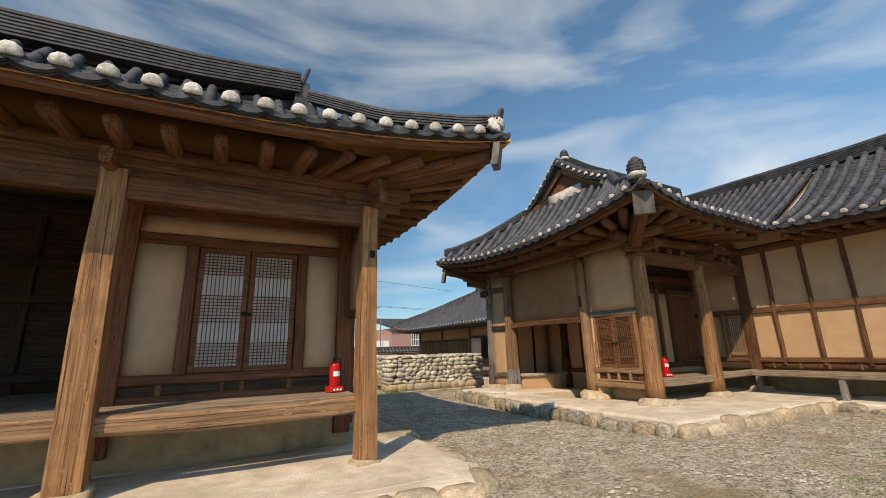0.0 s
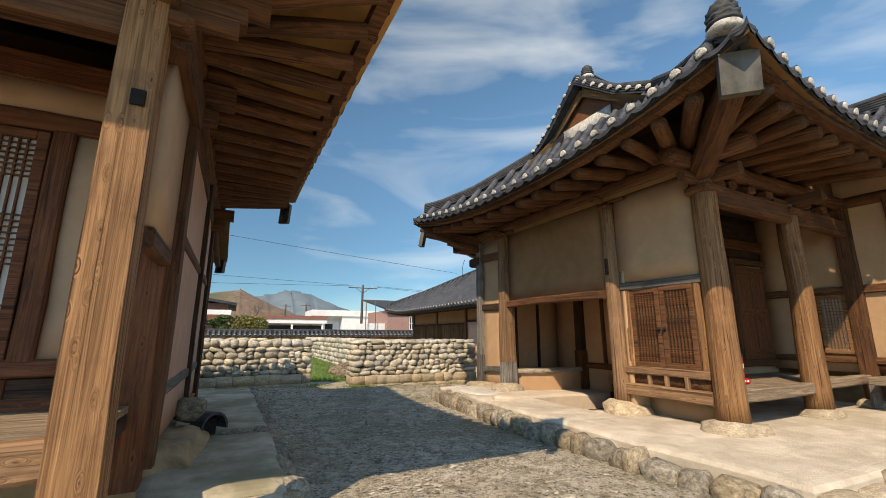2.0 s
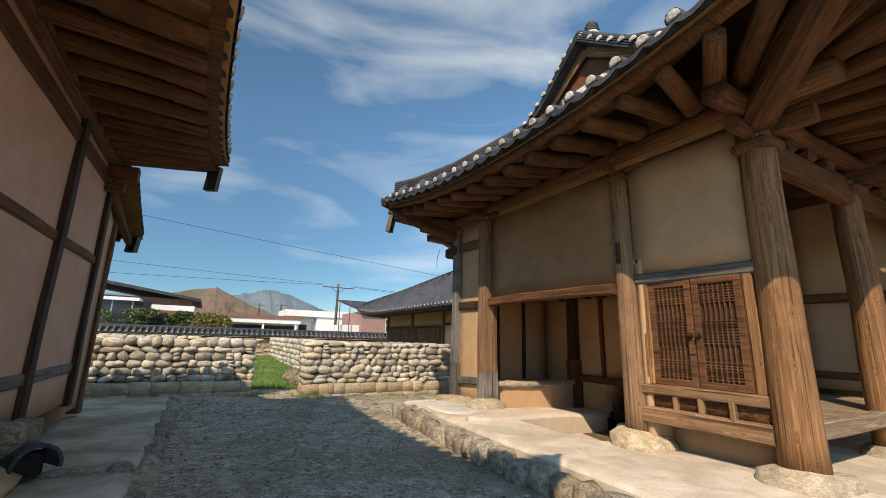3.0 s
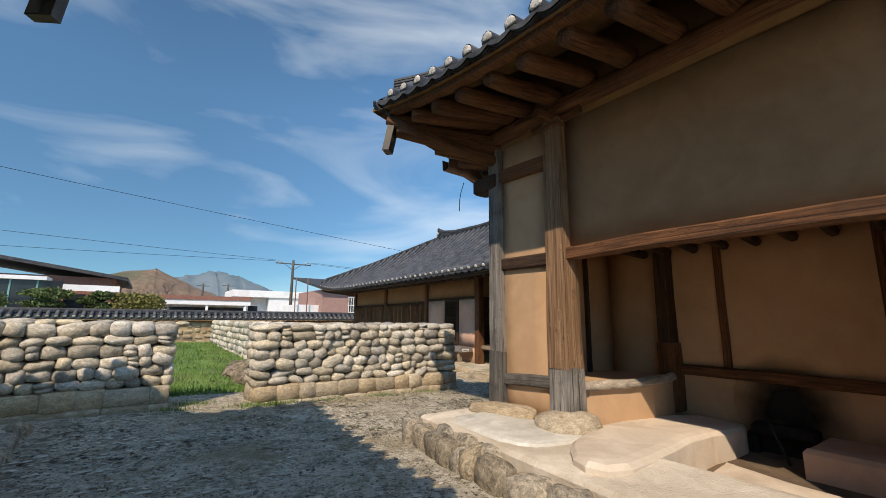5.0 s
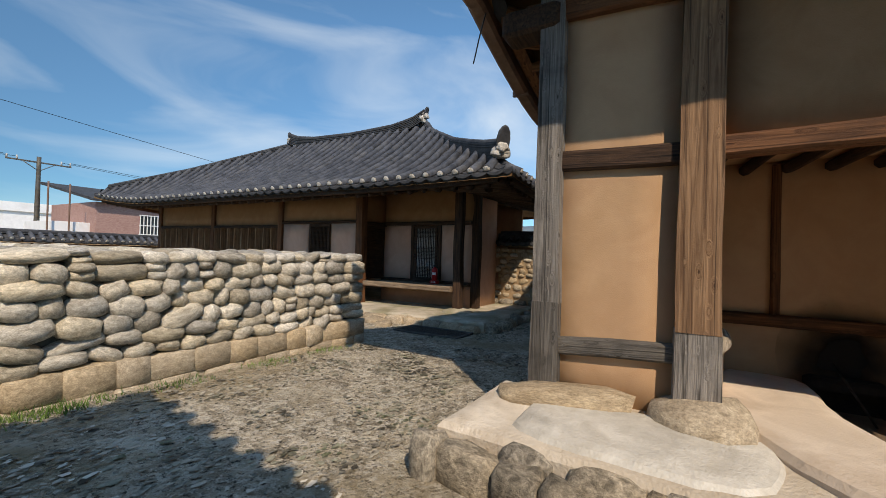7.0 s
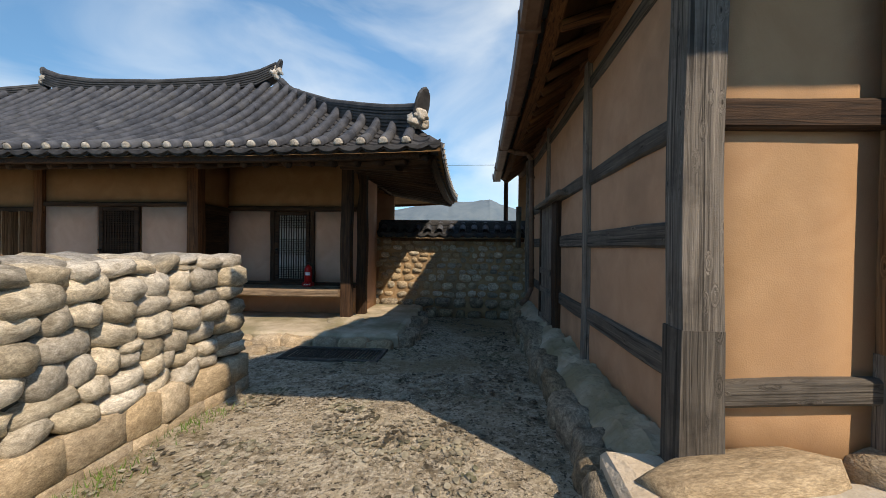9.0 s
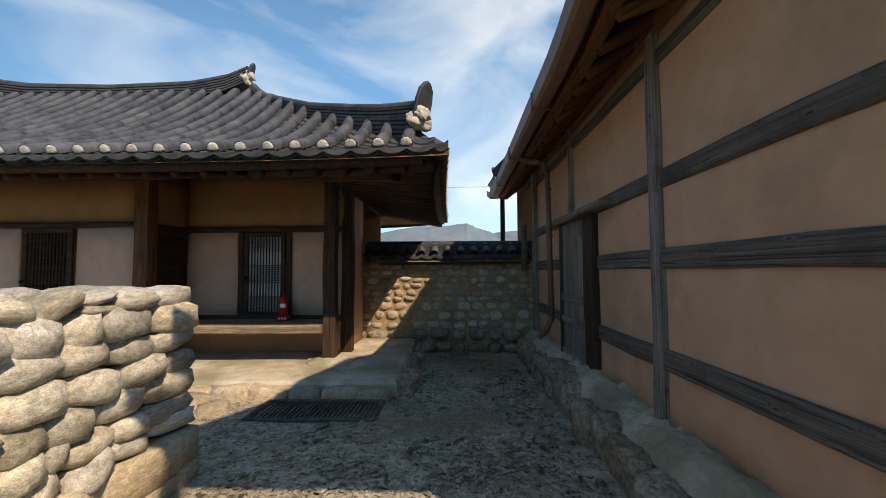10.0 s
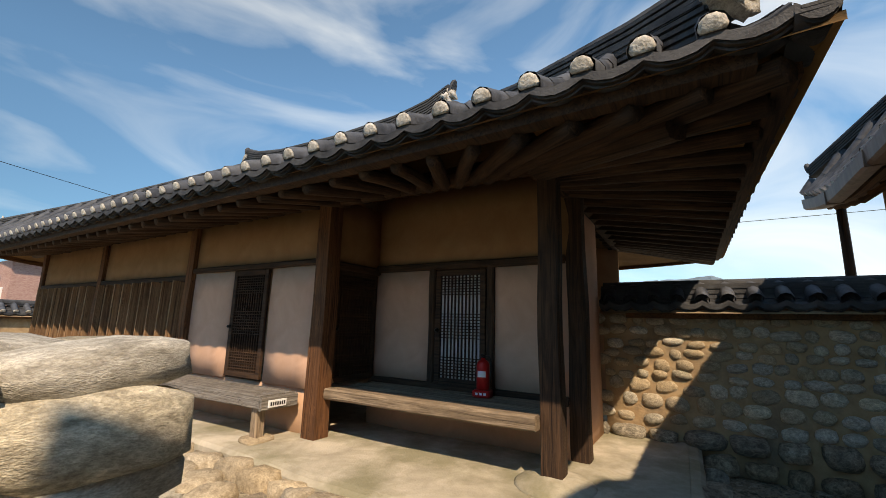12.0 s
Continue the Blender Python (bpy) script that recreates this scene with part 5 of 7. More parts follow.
log("purlin", (12.4, 15.2, 2.95), (17.6, 15.2, 2.95), 0.11, 0.11, WOOD_DARK, NH)
rings = [[(13.2 + math.cos(a) * r, 15.2 + math.sin(a) * r * 0.9, 0.0 + h) for a in [2 * math.pi * i / 20 for i in range(20)]] for r, h in ((0.42, 0.0), (0.36, 0.04), (0.2, 0.085), (0.08, 0.095))]
mesh("column_foot", *sweep_vf(rings), CLAY_GREY, NH, "low round cement foot", True)
# recessed bay with a back wall
BX = 14.0
panel(NH, (BX, 15.2), (BX, 18.05), 2.18, 3.2, PLASTER_SHADED)
panel(NH, (BX, 15.2), (BX, 16.18), 0.62, 2.12, PLASTER_ROSE)
panel(NH, (BX, 17.0), (BX, 18.05), 0.62, 2.12, PLASTER_ROSE)
timber("lintel", (BX - 0.03, 15.25, 2.14), (BX - 0.03, 18.0, 2.14), 0.12, 0.10, WOOD_DARK, NH)
timber("jamb", (BX - 0.03, 16.16, 0.6), (BX - 0.03, 16.16, 2.1), 0.12, 0.10, WOOD_DARK, NH)
timber("jamb", (BX - 0.03, 17.0, 0.6), (BX - 0.03, 17.0, 2.1), 0.12, 0.10, WOOD_DARK, NH)
lattice_door(NH, (BX - 0.05, 16.95), (BX - 0.05, 16.22), 0.64, 2.08, (-1, 0), 1, WOOD_DARK)
timber("beam", (BX - 0.04, 15.25, 0.60), (BX - 0.04, 18.0, 0.60), 0.12, 0.10, WOOD_DARK, NH)
panel(NH, (13.05, 18.0), (BX, 18.0), 2.1, 3.0, PLASTER_SHADED, name="side_wall")
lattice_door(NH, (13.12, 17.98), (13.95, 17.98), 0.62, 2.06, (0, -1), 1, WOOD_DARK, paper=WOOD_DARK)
timber("lintel", (13.05, 17.97, 2.1), (BX, 17.97, 2.1), 0.1, 0.1, WOOD_DARK, NH)
panel(NH, (14.15, 15.22), (15.4, 15.22), 0.0, 3.0, PLASTER_ROSE, name="south_wall")
panel(NH, (BX, 15.2), (BX, 18.05), -0.1, 0.6, PLASTER_PINK, name="plinth_wall")
timber("floor_edge", (13.06, 15.3, 0.53), (13.06, 17.9, 0.53), 0.14, 0.13, WOOD_MARU, NH)
planks(NH, 13.13, 15.32, BX - 0.08, 17.92, 0.58, 0.045, "y", 0.22, WOOD_MARU, seed=31)
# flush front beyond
panel(NH, (13.02, 18.1), (13.02, 21.0), 2.16, 3.0, PLASTER_SHADED)
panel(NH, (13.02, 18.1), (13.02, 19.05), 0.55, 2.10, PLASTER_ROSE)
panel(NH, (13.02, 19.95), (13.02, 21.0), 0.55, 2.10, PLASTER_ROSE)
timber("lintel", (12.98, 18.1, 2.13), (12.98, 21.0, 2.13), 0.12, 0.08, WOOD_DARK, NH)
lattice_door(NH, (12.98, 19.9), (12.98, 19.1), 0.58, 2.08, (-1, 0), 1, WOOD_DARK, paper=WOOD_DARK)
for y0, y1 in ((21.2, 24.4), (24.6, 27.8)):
    panel(NH, (13.02, y0), (13.02, y1), 2.05, 3.0, PLASTER_SHADED)
    n = 9
    for i in range(n):
        a, b = lerp(y0, y1, i / n) + 0.001, lerp(y0, y1, (i + 1) / n) - 0.001
        timber("wall_board", (13.0, (a + b) / 2, 0.3), (13.0, (a + b) / 2, 1.98), b - a, 0.03, WOOD_TAN, NH, wob=0.001, c=0.003)
    timber("lintel", (12.98, y0, 2.02), (12.98, y1, 2.02), 0.12, 0.10, WOOD_DARK, NH)
panel(NH, (13.06, 18.05), (13.06, 28), -0.1, 0.55, PLASTER_PINK, name="plinth_wall")
panel(NH, (15.4, 15.2), (15.4, 17), 0, 3, PLASTER_PINK, name="inner_wall")
panel(NH, (13.0, 28), (17.6, 28), 0, 3, PLASTER_PINK, name="end_wall")
panel(NH, (17.6, 15.2), (17.6, 28), 0, 3, PLASTER_PINK, name="end_wall")

# ---- fence at the end of the alley ----
FENCE = thing("fence_wall", 15.7, 13.2, 0, "earth-mortared stone fence wall with a small tiled cap", "wall")
panel(FENCE, (15.7, 11.4), (15.7, 15.15), -0.4, 1.72, MORTAR, 0.34, "wall_body")

# ---- dry stone walls ----
def oval(parent, meshes, x, y, z, sx, sy, sz, roll, rnd):
    """A field stone bedded in the face of a wall that runs along x, rolled in the face's plane."""
    m = pose(x, y, z, rnd.uniform(-8, 8), roll, rnd.uniform(-8, 8)) @ Matrix.Diagonal((sx, sy, sz, 1))
    return put("stone", rnd.choice(meshes), m, parent)


def dry_wall(label, x0, x1, y0, thick, h, seed, ends=(True, True)):
    W = thing("stone_wall", (x0 + x1) / 2, y0, 0, label, "wall", "dry stone walls")
    rnd = random.Random(seed)
    box("core", x0 + 0.14, y0 + 0.13, -0.3, x1 - 0.14, y0 + thick - 0.13, h - 0.14, RUBBLE, W)
    z = ground_z((x0 + x1) / 2, y0) - 0.10
    # two courses of cut blocks
    for rh in (0.17, 0.25):
        for face in (0, 1):
            x = x0 + 0.01
            while x < x1 - 0.08:
                w = rnd.uniform(0.28, 0.56)
                if x1 - x - w < 0.22:
                    w = x1 - x
                d, k = rnd.uniform(0.24, 0.32), rnd.uniform(0.93, 1.04)
                yy = y0 + d / 2 - 0.02 if face == 0 else y0 + thick - d / 2 + 0.02
                stone("block", BLOCK, x + w / 2, yy, z + rh / 2, w * 1.07, d * 1.1, rh * k * 1.08, W, rnd, tilt=1.5)
                x += w
        for e, xe in ((0, x0 + 0.11), (1, x1 - 0.11)):
            if ends[e]:
                stone("block", BLOCK, xe, y0 + thick / 2, z + rh / 2, 0.28, thick * 0.5, rh * 1.06, W, rnd, tilt=1.5)
        z += rh
    # field stones, bedded course on course
    while z < h - 0.05:
        rh = min(rnd.uniform(0.125, 0.185), max(0.11, h - z))
        for face in (0, 1):
            x = x0 - 0.02
            while x < x1 - 0.06:
                t = (x - x0) / (x1 - x0)
                w = min(rnd.choice((rnd.uniform(0.16, 0.24), rnd.uniform(0.24, 0.34), rnd.uniform(0.34, 0.46))) * (1 - 0.22 * t), x1 - x + 0.05)
                if t > 0.8 and x0 > 5:
                    w = rnd.uniform(0.26, 0.40)
                    w = w if x1 - x - w > 0.14 else x1 - x + 0.03
                d = rnd.uniform(0.24, 0.34)
                yy = (y0 + d / 2 + rnd.uniform(-0.03, 0.035)) if face == 0 else (y0 + thick - d / 2 + rnd.uniform(-0.03, 0.03))
                hh = rh * rnd.uniform(0.98, 1.26)
                if w < 0.2 and rnd.random() < 0.35:      # two small ones in the height of a course
                    for q in (0.26, 0.76):
                        oval(W, ROUND, x + w / 2, yy, z + rh * q, w * 1.08, d, hh * 0.56, rnd.gauss(0, 8), rnd)
                else:
                    oval(W, ROUND, x + w / 2, yy, z + rh / 2 + rnd.uniform(-0.015, 0.015), w * 1.08, d * 1.08, hh * 1.04, rnd.gauss(0, 3 if t > 0.8 and x0 > 5 else (9 if w > 0.3 else 16)), rnd)
                x += w * 0.985
        for e, xe in ((0, x0), (1, x1)):
            if ends[e]:
                y = y0 + 0.17
                while y < y0 + thick - 0.15:
                    w = rnd.uniform(0.18, 0.32)
                    stone("stone", ROUND, xe + (0.11 if e == 0 else -0.11), y + w / 2, z + rh / 2, 0.3, w * 1.1, rh * 1.15, W, rnd, tilt=8)
                    y += w
        z += rh * 0.97
    x = x0
    while x < x1 - (0.45 if ends[1] and x0 > 5 else 0):
        w = rnd.uniform(0.16, 0.36)
        stone("stone", ROUND, x + w / 2, y0 + thick / 2 + rnd.uniform(-0.12, 0.12), h - 0.03, w * 1.1, rnd.uniform(0.28, 0.45), rnd.uniform(0.08, 0.15), W, rnd, tilt=9)
        x += w
    return W


dry_wall("dry stone wall of rounded field stones on cut blocks", 5.75, 10.0, 15.28, 0.75, 1.28, 41)
dry_wall("dry stone wall of rounded field stones beside a grass gap", -3.0, 4.55, 15.35, 0.75, 1.32, 42)
log("hip_rafter", (12.2, 14.05, 2.70), (13.0, 15.2, 2.9), 0.10, 0.13, WOOD_DARK, nroof, square=0.8)
# verge boards and plugs of the west gable
for s in (-1, 1):
    y1 = 9.0 + s * 1.9
    timber("verge_board", (9.22, 9.0, 7.0), (9.22, y1, 5.72), 0.05, 0.24, WOOD_WARM, rroof)
    for i in range(9):
        t = (i + 0.5) / 9
        pv, pf, up = tile_end_vf(Vector((0, 0, 0)), Vector((1, 0, 0)), Vector((0, 1, 0)), 0.075)
        put("plaster_plug", build("plaster_plug", pv, pf, LIME, True), Matrix.Translation((9.0, lerp(9.05, y1, t), lerp(7.28, 5.95, t) - 0.12 * math.sin(math.pi * t))), rroof, "white lime plug")


def finial(roof, x, y, z, k):
    """A bulging dark end tile on a lime collar."""
    prof = [(0.5, 0.0), (0.66, 0.06), (0.66, 0.2), (0.56, 0.28), (0.4, 0.3)]
    rings = [[(x + math.cos(a) * r * k * 0.62 * (1 + 0.12 * noise.noise((math.cos(a) * 1.5, math.sin(a) * 1.5, h * 4))), y + math.sin(a) * r * k * 0.62, z + h * k) for a in [2 * math.pi * i / 18 for i in range(18)]] for r, h in prof]
    mesh("finial_collar", *sweep_vf(rings), LIME, roof, "white lime collar", True)
    prof = [(0.40, 0.26), (0.62, 0.30), (0.64, 0.36), (0.52, 0.40), (0.60, 0.45), (0.62, 0.52), (0.50, 0.56), (0.57, 0.61), (0.57, 0.70), (0.46, 0.74), (0.50, 0.79), (0.44, 0.87), (0.30, 0.94), (0.28, 0.98), (0.14, 1.05), (0.03, 1.07)]
    rings = []
    for i, (r, h) in enumerate(prof):
        ring = []
        for q in range(32):
            a = 2 * math.pi * q / 32
            rr = r * k * 0.62 * (1 + 0.10 * math.cos(8 * a + (math.pi if i % 4 > 1 else 0)) * (1 if 0.4 < h < 0.9 else 0.2))
            ring.append((x + math.cos(a) * rr, y + math.sin(a) * rr, z + h * k))
        rings.append(ring)
    mesh("finial", *sweep_vf(rings), TILE_DARK, roof, "carved dark ridge finial", True)


finial(rroof, 7.0, 4.86, 4.66, 0.44)
finial(rroof, 9.40, 8.98, 7.34, 0.36)


# ---- kerbs ----
def kerb(parent, pts, z_top, meshes, seed, size=(0.3, 0.5), depth=0.3, height=0.34, name="kerb_stone"):
    rnd = random.Random(seed)
    pts = [Vector((*p, 0)) for p in pts]
    for a, b in zip(pts, pts[1:]):
        L, d = (b - a).length, (b - a).normalized()
        rz = math.degrees(math.atan2(d.y, d.x))
        s = 0.0
        while s < L:
            w = min(rnd.uniform(*size), max(0.2, L - s))
            p = a + d * (s + w / 2)
            stone(name, meshes, p.x + rnd.uniform(-0.03, 0.03), p.y + rnd.uniform(-0.03, 0.03), z_top - height / 2 + rnd.uniform(-0.04, 0.02), w * 1.08, depth * rnd.uniform(0.85, 1.2), height * rnd.uniform(0.9, 1.15), parent, rnd, rz, 5)
            s += w


kerb(R_PLAT, [(6.75, 4.75), (6.70, 6.6), (6.76, 9.0), (6.88, 10.8), (7.0, 12.1)], 0.18, KERB, 51, (0.2, 0.5), 0.3, 0.32)
kerb(R_PLAT, [(6.8, 4.58), (9.5, 4.42), (12.4, 4.34)], 0.20, KERB_LIGHT, 52, (0.28, 0.58), 0.26, 0.30)
kerb(R_PLAT, [(11.75, 4.3), (11.7, 1.0)], 0.2, KERB, 53, (0.35, 0.6), 0.3, 0.36)
kerb(R_PLAT, [(7.2, 12.1), (8.3, 12.0), (14.8, 11.92)], 0.15, KERB, 54, (0.22, 0.6), 0.34, 0.44)
rk = random.Random(5)
stone("foot_stone", KERB_LIGHT, 7.86, 11.5, 0.25, 1.0, 0.34, 0.26, R_PLAT, rk, 96, 2)
platform("cement_slab", [(7.02, 10.42), (7.55, 10.2), (7.98, 10.35), (8.0, 11.62), (7.5, 11.72), (7.12, 11.7)], 0.275, CEMENT, "pale cracked cement slab", R_PLAT, 0.1, 0.09, 0.1, 0.0, 2)
for _x, _y, _w in ((7.02, 10.66, 0.34), (7.05, 11.06, 0.42), (7.1, 11.5, 0.36)):
    stone("kerb_stone", KERB, _x, _y, 0.07, 0.34, _w, 0.32, R_PLAT, rk, 0, 6)
# cracked, uneven cement along the foot of the side wall
_v, _f, _nx, _ny = [], [], 150, 9
for i in range(_nx + 1):
    for j in range(_ny + 1):
        x, y = lerp(8.15, 14.8, i / _nx), lerp(11.64, 11.97, j / _ny)
        q = Vector((x, y, 0))
        z = 0.275 + 0.035 * noise.noise(q * 2.1) + 0.045 * noise.noise(q * 6.5) + 0.03 * noise.noise(q * 17) - 0.17 * (j / _ny) ** 3
        _v.append((x, y + 0.05 * noise.noise(q * 3.3) * (j / _ny), z))
for i in range(_nx):
    for j in range(_ny):
        k = i * (_ny + 1) + j
        _f.append((k, k + _ny + 1, k + _ny + 2, k + 1))
mesh("cement_ledge", _v, _f, CLAY_GREY, R_PLAT, "rough cracked grey cement")
L_PLAT = thing("platform", 1, 6, 0, "pale clay platform with a cracked cement ledge along the side wall", "platform")
platform("surface", [(-7, 4.5), (0.5, 4.42), (1.7, 4.35), (2.6, 4.2), (2.95, 4.9), (3.0, 6.9), (-7, 6.9)], 0.12, CLAY, "worn pale clay", L_PLAT)
platform("side_ledge", [(1.8, 6.92), (3.02, 6.92), (3.06, 8.2), (3.05, 12), (3.02, 14.7), (1.2, 14.7), (1.2, 11.9), (1.8, 11.8)], 0.15, CLAY_GREY, "cracked grey cement", L_PLAT)
kerb(L_PLAT, [(-7, 4.42), (0.5, 4.34), (1.7, 4.26), (2.6, 4.1)], 0.12, KERB_LIGHT, 55, (0.35, 0.6), 0.3, 0.3)
kerb(L_PLAT, [(2.7, 4.15), (3.02, 4.9), (3.06, 7.0)], 0.10, KERB_LIGHT, 56, (0.3, 0.55), 0.3, 0.28)
kerb(L_PLAT, [(3.08, 7.0), (3.1, 9.0), (3.08, 14.7)], 0.15, KERB, 57, (0.4, 0.75), 0.28, 0.3)
kerb(L_PLAT, [(1.95, 9.35), (3.0, 9.3)], 0.24, KERB, 58, (0.3, 0.5), 0.3, 0.24)
kerb(N_PLAT, [(12.02, 14.08), (12.0, 17.0), (12.08, 18.4), (12.05, 24)], -0.02, KERB_LIGHT, 59, (0.35, 0.6), 0.32, 0.34)
kerb(N_PLAT, [(12.15, 13.98), (14.8, 14.02)], -0.02, KERB, 60, (0.35, 0.65), 0.32, 0.34)
for i in range(7):
    stone("kerb_stone", KERB_LIGHT, 11.68 + rk.uniform(-0.2, 0.12), 16.0 + i * 0.42, -0.17, 0.42, 0.36, 0.22, N_PLAT, rk, rk.uniform(0, 90), 5)


# ---- kitchen hearth ----
HEARTH = thing("hearth", 9.3, 9.6, 0.03, "clay kitchen hearth with a sooty fire mouth", "hearth")
platform("clay_step", [(7.0, 9.75), (7.1, 9.42), (7.9, 9.5), (9.0, 9.7), (9.76, 9.58), (10.22, 9.7), (10.22, 10.45), (8.5, 10.5), (7.9, 10.3), (7.4, 10.12)], 0.258, CLAY_PINK, "smooth pale clay step", HEARTH, 0.5, 0.02, 0.06, -0.045, 1)
platform("clay_block", [(9.42, 7.66), (10.22, 7.66), (10.22, 8.98), (9.44, 9.0)], 0.2, PLASTER_PINK, "rosy clay block", HEARTH, 0.45, 0.015, 0.1, 0.0, 0)
platform("pit_floor", [(7.85, 7.8), (9.1, 7.8), (9.15, 9.0), (9.3, 9.62), (7.85, 9.5)], -0.05, CLAY_PINK, "pale clay pit floor", HEARTH, 0.15, 0.02, 0.1)
platform("hearth_bench", [(8.2, 10.62), (8.9, 10.42), (9.5, 10.34), (10.2, 10.5), (10.2, 11.45), (8.2, 11.45)], 0.66, PLASTER, "clay bench", HEARTH, 0.66, 0.02, 0.1, 0.0, 1)
rings = []
for q in range(13):
    t = q / 12
    px, py = lerp(8.2, 10.16, t), lerp(10.60, 10.50, t) - 0.17 * math.sin(math.pi * t)
    rings.append([(px, py + math.cos(a) * 0.062 * (1 + 0.12 * noise.noise((t * 5, a, 2))), 0.655 + math.sin(a) * 0.058 + 0.012 * noise.noise((t * 4, 0, 6))) for a in [2 * math.pi * (p + 0.5) / 10 for p in range(10)]])
mesh("bench_edge", *sweep_vf(rings), WOOD_PALE, HEARTH, "pale worn curved log along the bench", True)
bm = bmesh.new()
bmesh.ops.create_circle(bm, cap_ends=True, radius=1, segments=24)
for v in bm.verts:
    c = v.co.copy()
    q = 1 + 0.25 * noise.noise(c * 1.6)
    v.co = Vector((0, c.x * 0.62 * q, c.y * 0.7 * q))
me = bpy.data.meshes.new("soot_mark")
bm.to_mesh(me)
bm.free()
sm = bpy.data.materials.new("soot_stain")
sm.use_nodes = True
_n, _l = sm.node_tree.nodes, sm.node_tree.links
_b = _n["Principled BSDF"]
_b.inputs["Base Color"].default_value, _b.inputs["Roughness"].default_value = (0.008, 0.006, 0.005, 1), 0.95
_tc, _g, _r, _no = _n.new("ShaderNodeTexCoord"), _n.new("ShaderNodeVectorMath"), _n.new("ShaderNodeMapRange"), _n.new("ShaderNodeTexNoise")
_g.operation = "LENGTH"
_no.inputs["Scale"].default_value = 4
_mul = _n.new("ShaderNodeMath")
_mul.operation = "MULTIPLY_ADD"
_mul.inputs[1].default_value = 0.25
_l.new(_tc.outputs["Object"], _g.inputs[0])
_l.new(_tc.outputs["Object"], _no.inputs["Vector"])
_l.new(_no.outputs[0], _mul.inputs[0])
_l.new(_g.outputs["Value"], _mul.inputs[2])
_r.inputs["From Min"].default_value, _r.inputs["From Max"].default_value, _r.inputs["To Min"].default_value, _r.inputs["To Max"].default_value = 0.28, 0.72, 1.0, 0.0
_l.new(_mul.outputs[0], _r.inputs["Value"])
_l.new(_r.outputs[0], _b.inputs["Alpha"])
me.materials.append(sm)
put("soot_mark", me, pose(10.245, 9.3, 0.42), HEARTH, "soft black soot mark")
V, F = [], []
for q in ((10.02, 9.02, 0.12, 10.24, 9.62, 0.24), (10.02, 9.56, -0.35, 10.24, 9.70, 0.12), (10.02, 8.92, -0.35, 10.24, 9.04, 0.12)):
    grow(V, F, *box_vf(*q, 0.03))
mesh("fire_mouth", V, F, SOOT, HEARTH, "sooty clay frame of the fire mouth")
box("fire_hole", 10.16, 9.04, -0.35, 10.24, 9.56, 0.12, SOOT, HEARTH, "black fire hole")
log("poker", (9.75, 9.2, -0.08), (9.95, 9.45, 0.42), 0.012, 0.01, IRON, HEARTH, sides=6)


# ---- doors of the right house ----
def plank_door(house, p0, p1, z0, z1, out, mat, label, boards=4, rails=(0.2, 0.55, 0.9), frame=0.09):
    a, b = Vector((*p0, 0)), Vector((*p1, 0))
    d, o = (b - a).normalized(), Vector((*out, 0)).normalized()
    L, H = (b - a).length, z1 - z0
    door = thing_part("door", house, a + Vector((0, 0, z0)), label)
    m = Matrix(((d.x, o.x, 0, a.x), (d.y, o.y, 0, a.y), (0, 0, 1, z0), (0, 0, 0, 1)))
    for i in range(boards):
        x0, x1 = L * i / boards + 0.003, L * (i + 1) / boards - 0.003
        mm = m @ Matrix.Translation(((x0 + x1) / 2, 0, 0)) @ Matrix.Rotation(-math.pi / 2, 4, "Y")
        w = x1 - x0
        v, f = box_vf(0, -0.016, -w / 2, H, 0.016, w / 2, 0.004)
        put("board", build("board", v, f, mat), mm, door)
    for t in rails:
        v, f = box_vf(0, 0.016, t * H - 0.05, L, 0.04, t * H + 0.05, 0.006)
        put("rail", build("rail", v, f, mat), m, door)
    return door


plank_door(RH, (11.5, 7.52), (12.0, 7.52), 1.0, 2.85, (0, -1), WOOD_RED, "red-brown board door leaf", 3, (0.06, 0.5, 0.94))
plank_door(RH, (12.01, 7.52), (12.5, 7.52), 1.0, 2.85, (0, -1), WOOD_RED, "red-brown board door leaf", 3, (0.06, 0.5, 0.94))
timber("jamb", (11.42, 7.52, 0.98), (11.42, 7.52, 2.9), 0.12, 0.12, WOOD, RH)
timber("lintel", (11.3, 7.52, 2.95), (12.6, 7.52, 2.95), 0.12, 0.12, WOOD, RH)
timber("beam", (8.5, 7.52, 0.92), (12.6, 7.52, 0.92), 0.12, 0.14, WOOD, RH)
timber("beam", (8.5, 7.52, 3.3), (12.6, 7.52, 3.3), 0.12, 0.2, WOOD, RH)
timber("stud", (10.9, 7.52, 1.0), (10.9, 7.52, 3.2), 0.1, 0.1, WOOD, RH)
lattice_door(RH, (WX - 0.09, 6.68), (WX - 0.09, 6.22), 1.12, 2.2, (-1, 0), 1, WOOD_WARM, PAPER, "grid", False)
for y in (6.74, 6.16):
    timber("jamb", (WX - 0.08, y, 1.08), (WX - 0.08, y, 2.24), 0.09, 0.1, WOOD_WARM, RH)
timber("leg", (12.45, 6.05, 0.2), (12.45, 6.05, 0.66), 0.14, 0.14, WOOD_GREY, RH)
for y in (4.2, 2.4, 0.5):
    timber("leg", (WX - 0.72, y, 0.15), (WX - 0.72, y, 0.68), 0.12, 0.12, WOOD_GREY, RH)
for y in [5.7 - 0.55 * i for i in range(12)]:
    timber("stud", (WX - 0.07, y, 0.82), (WX - 0.07, y, 0.97), 0.06, 0.06, WOOD, RH)
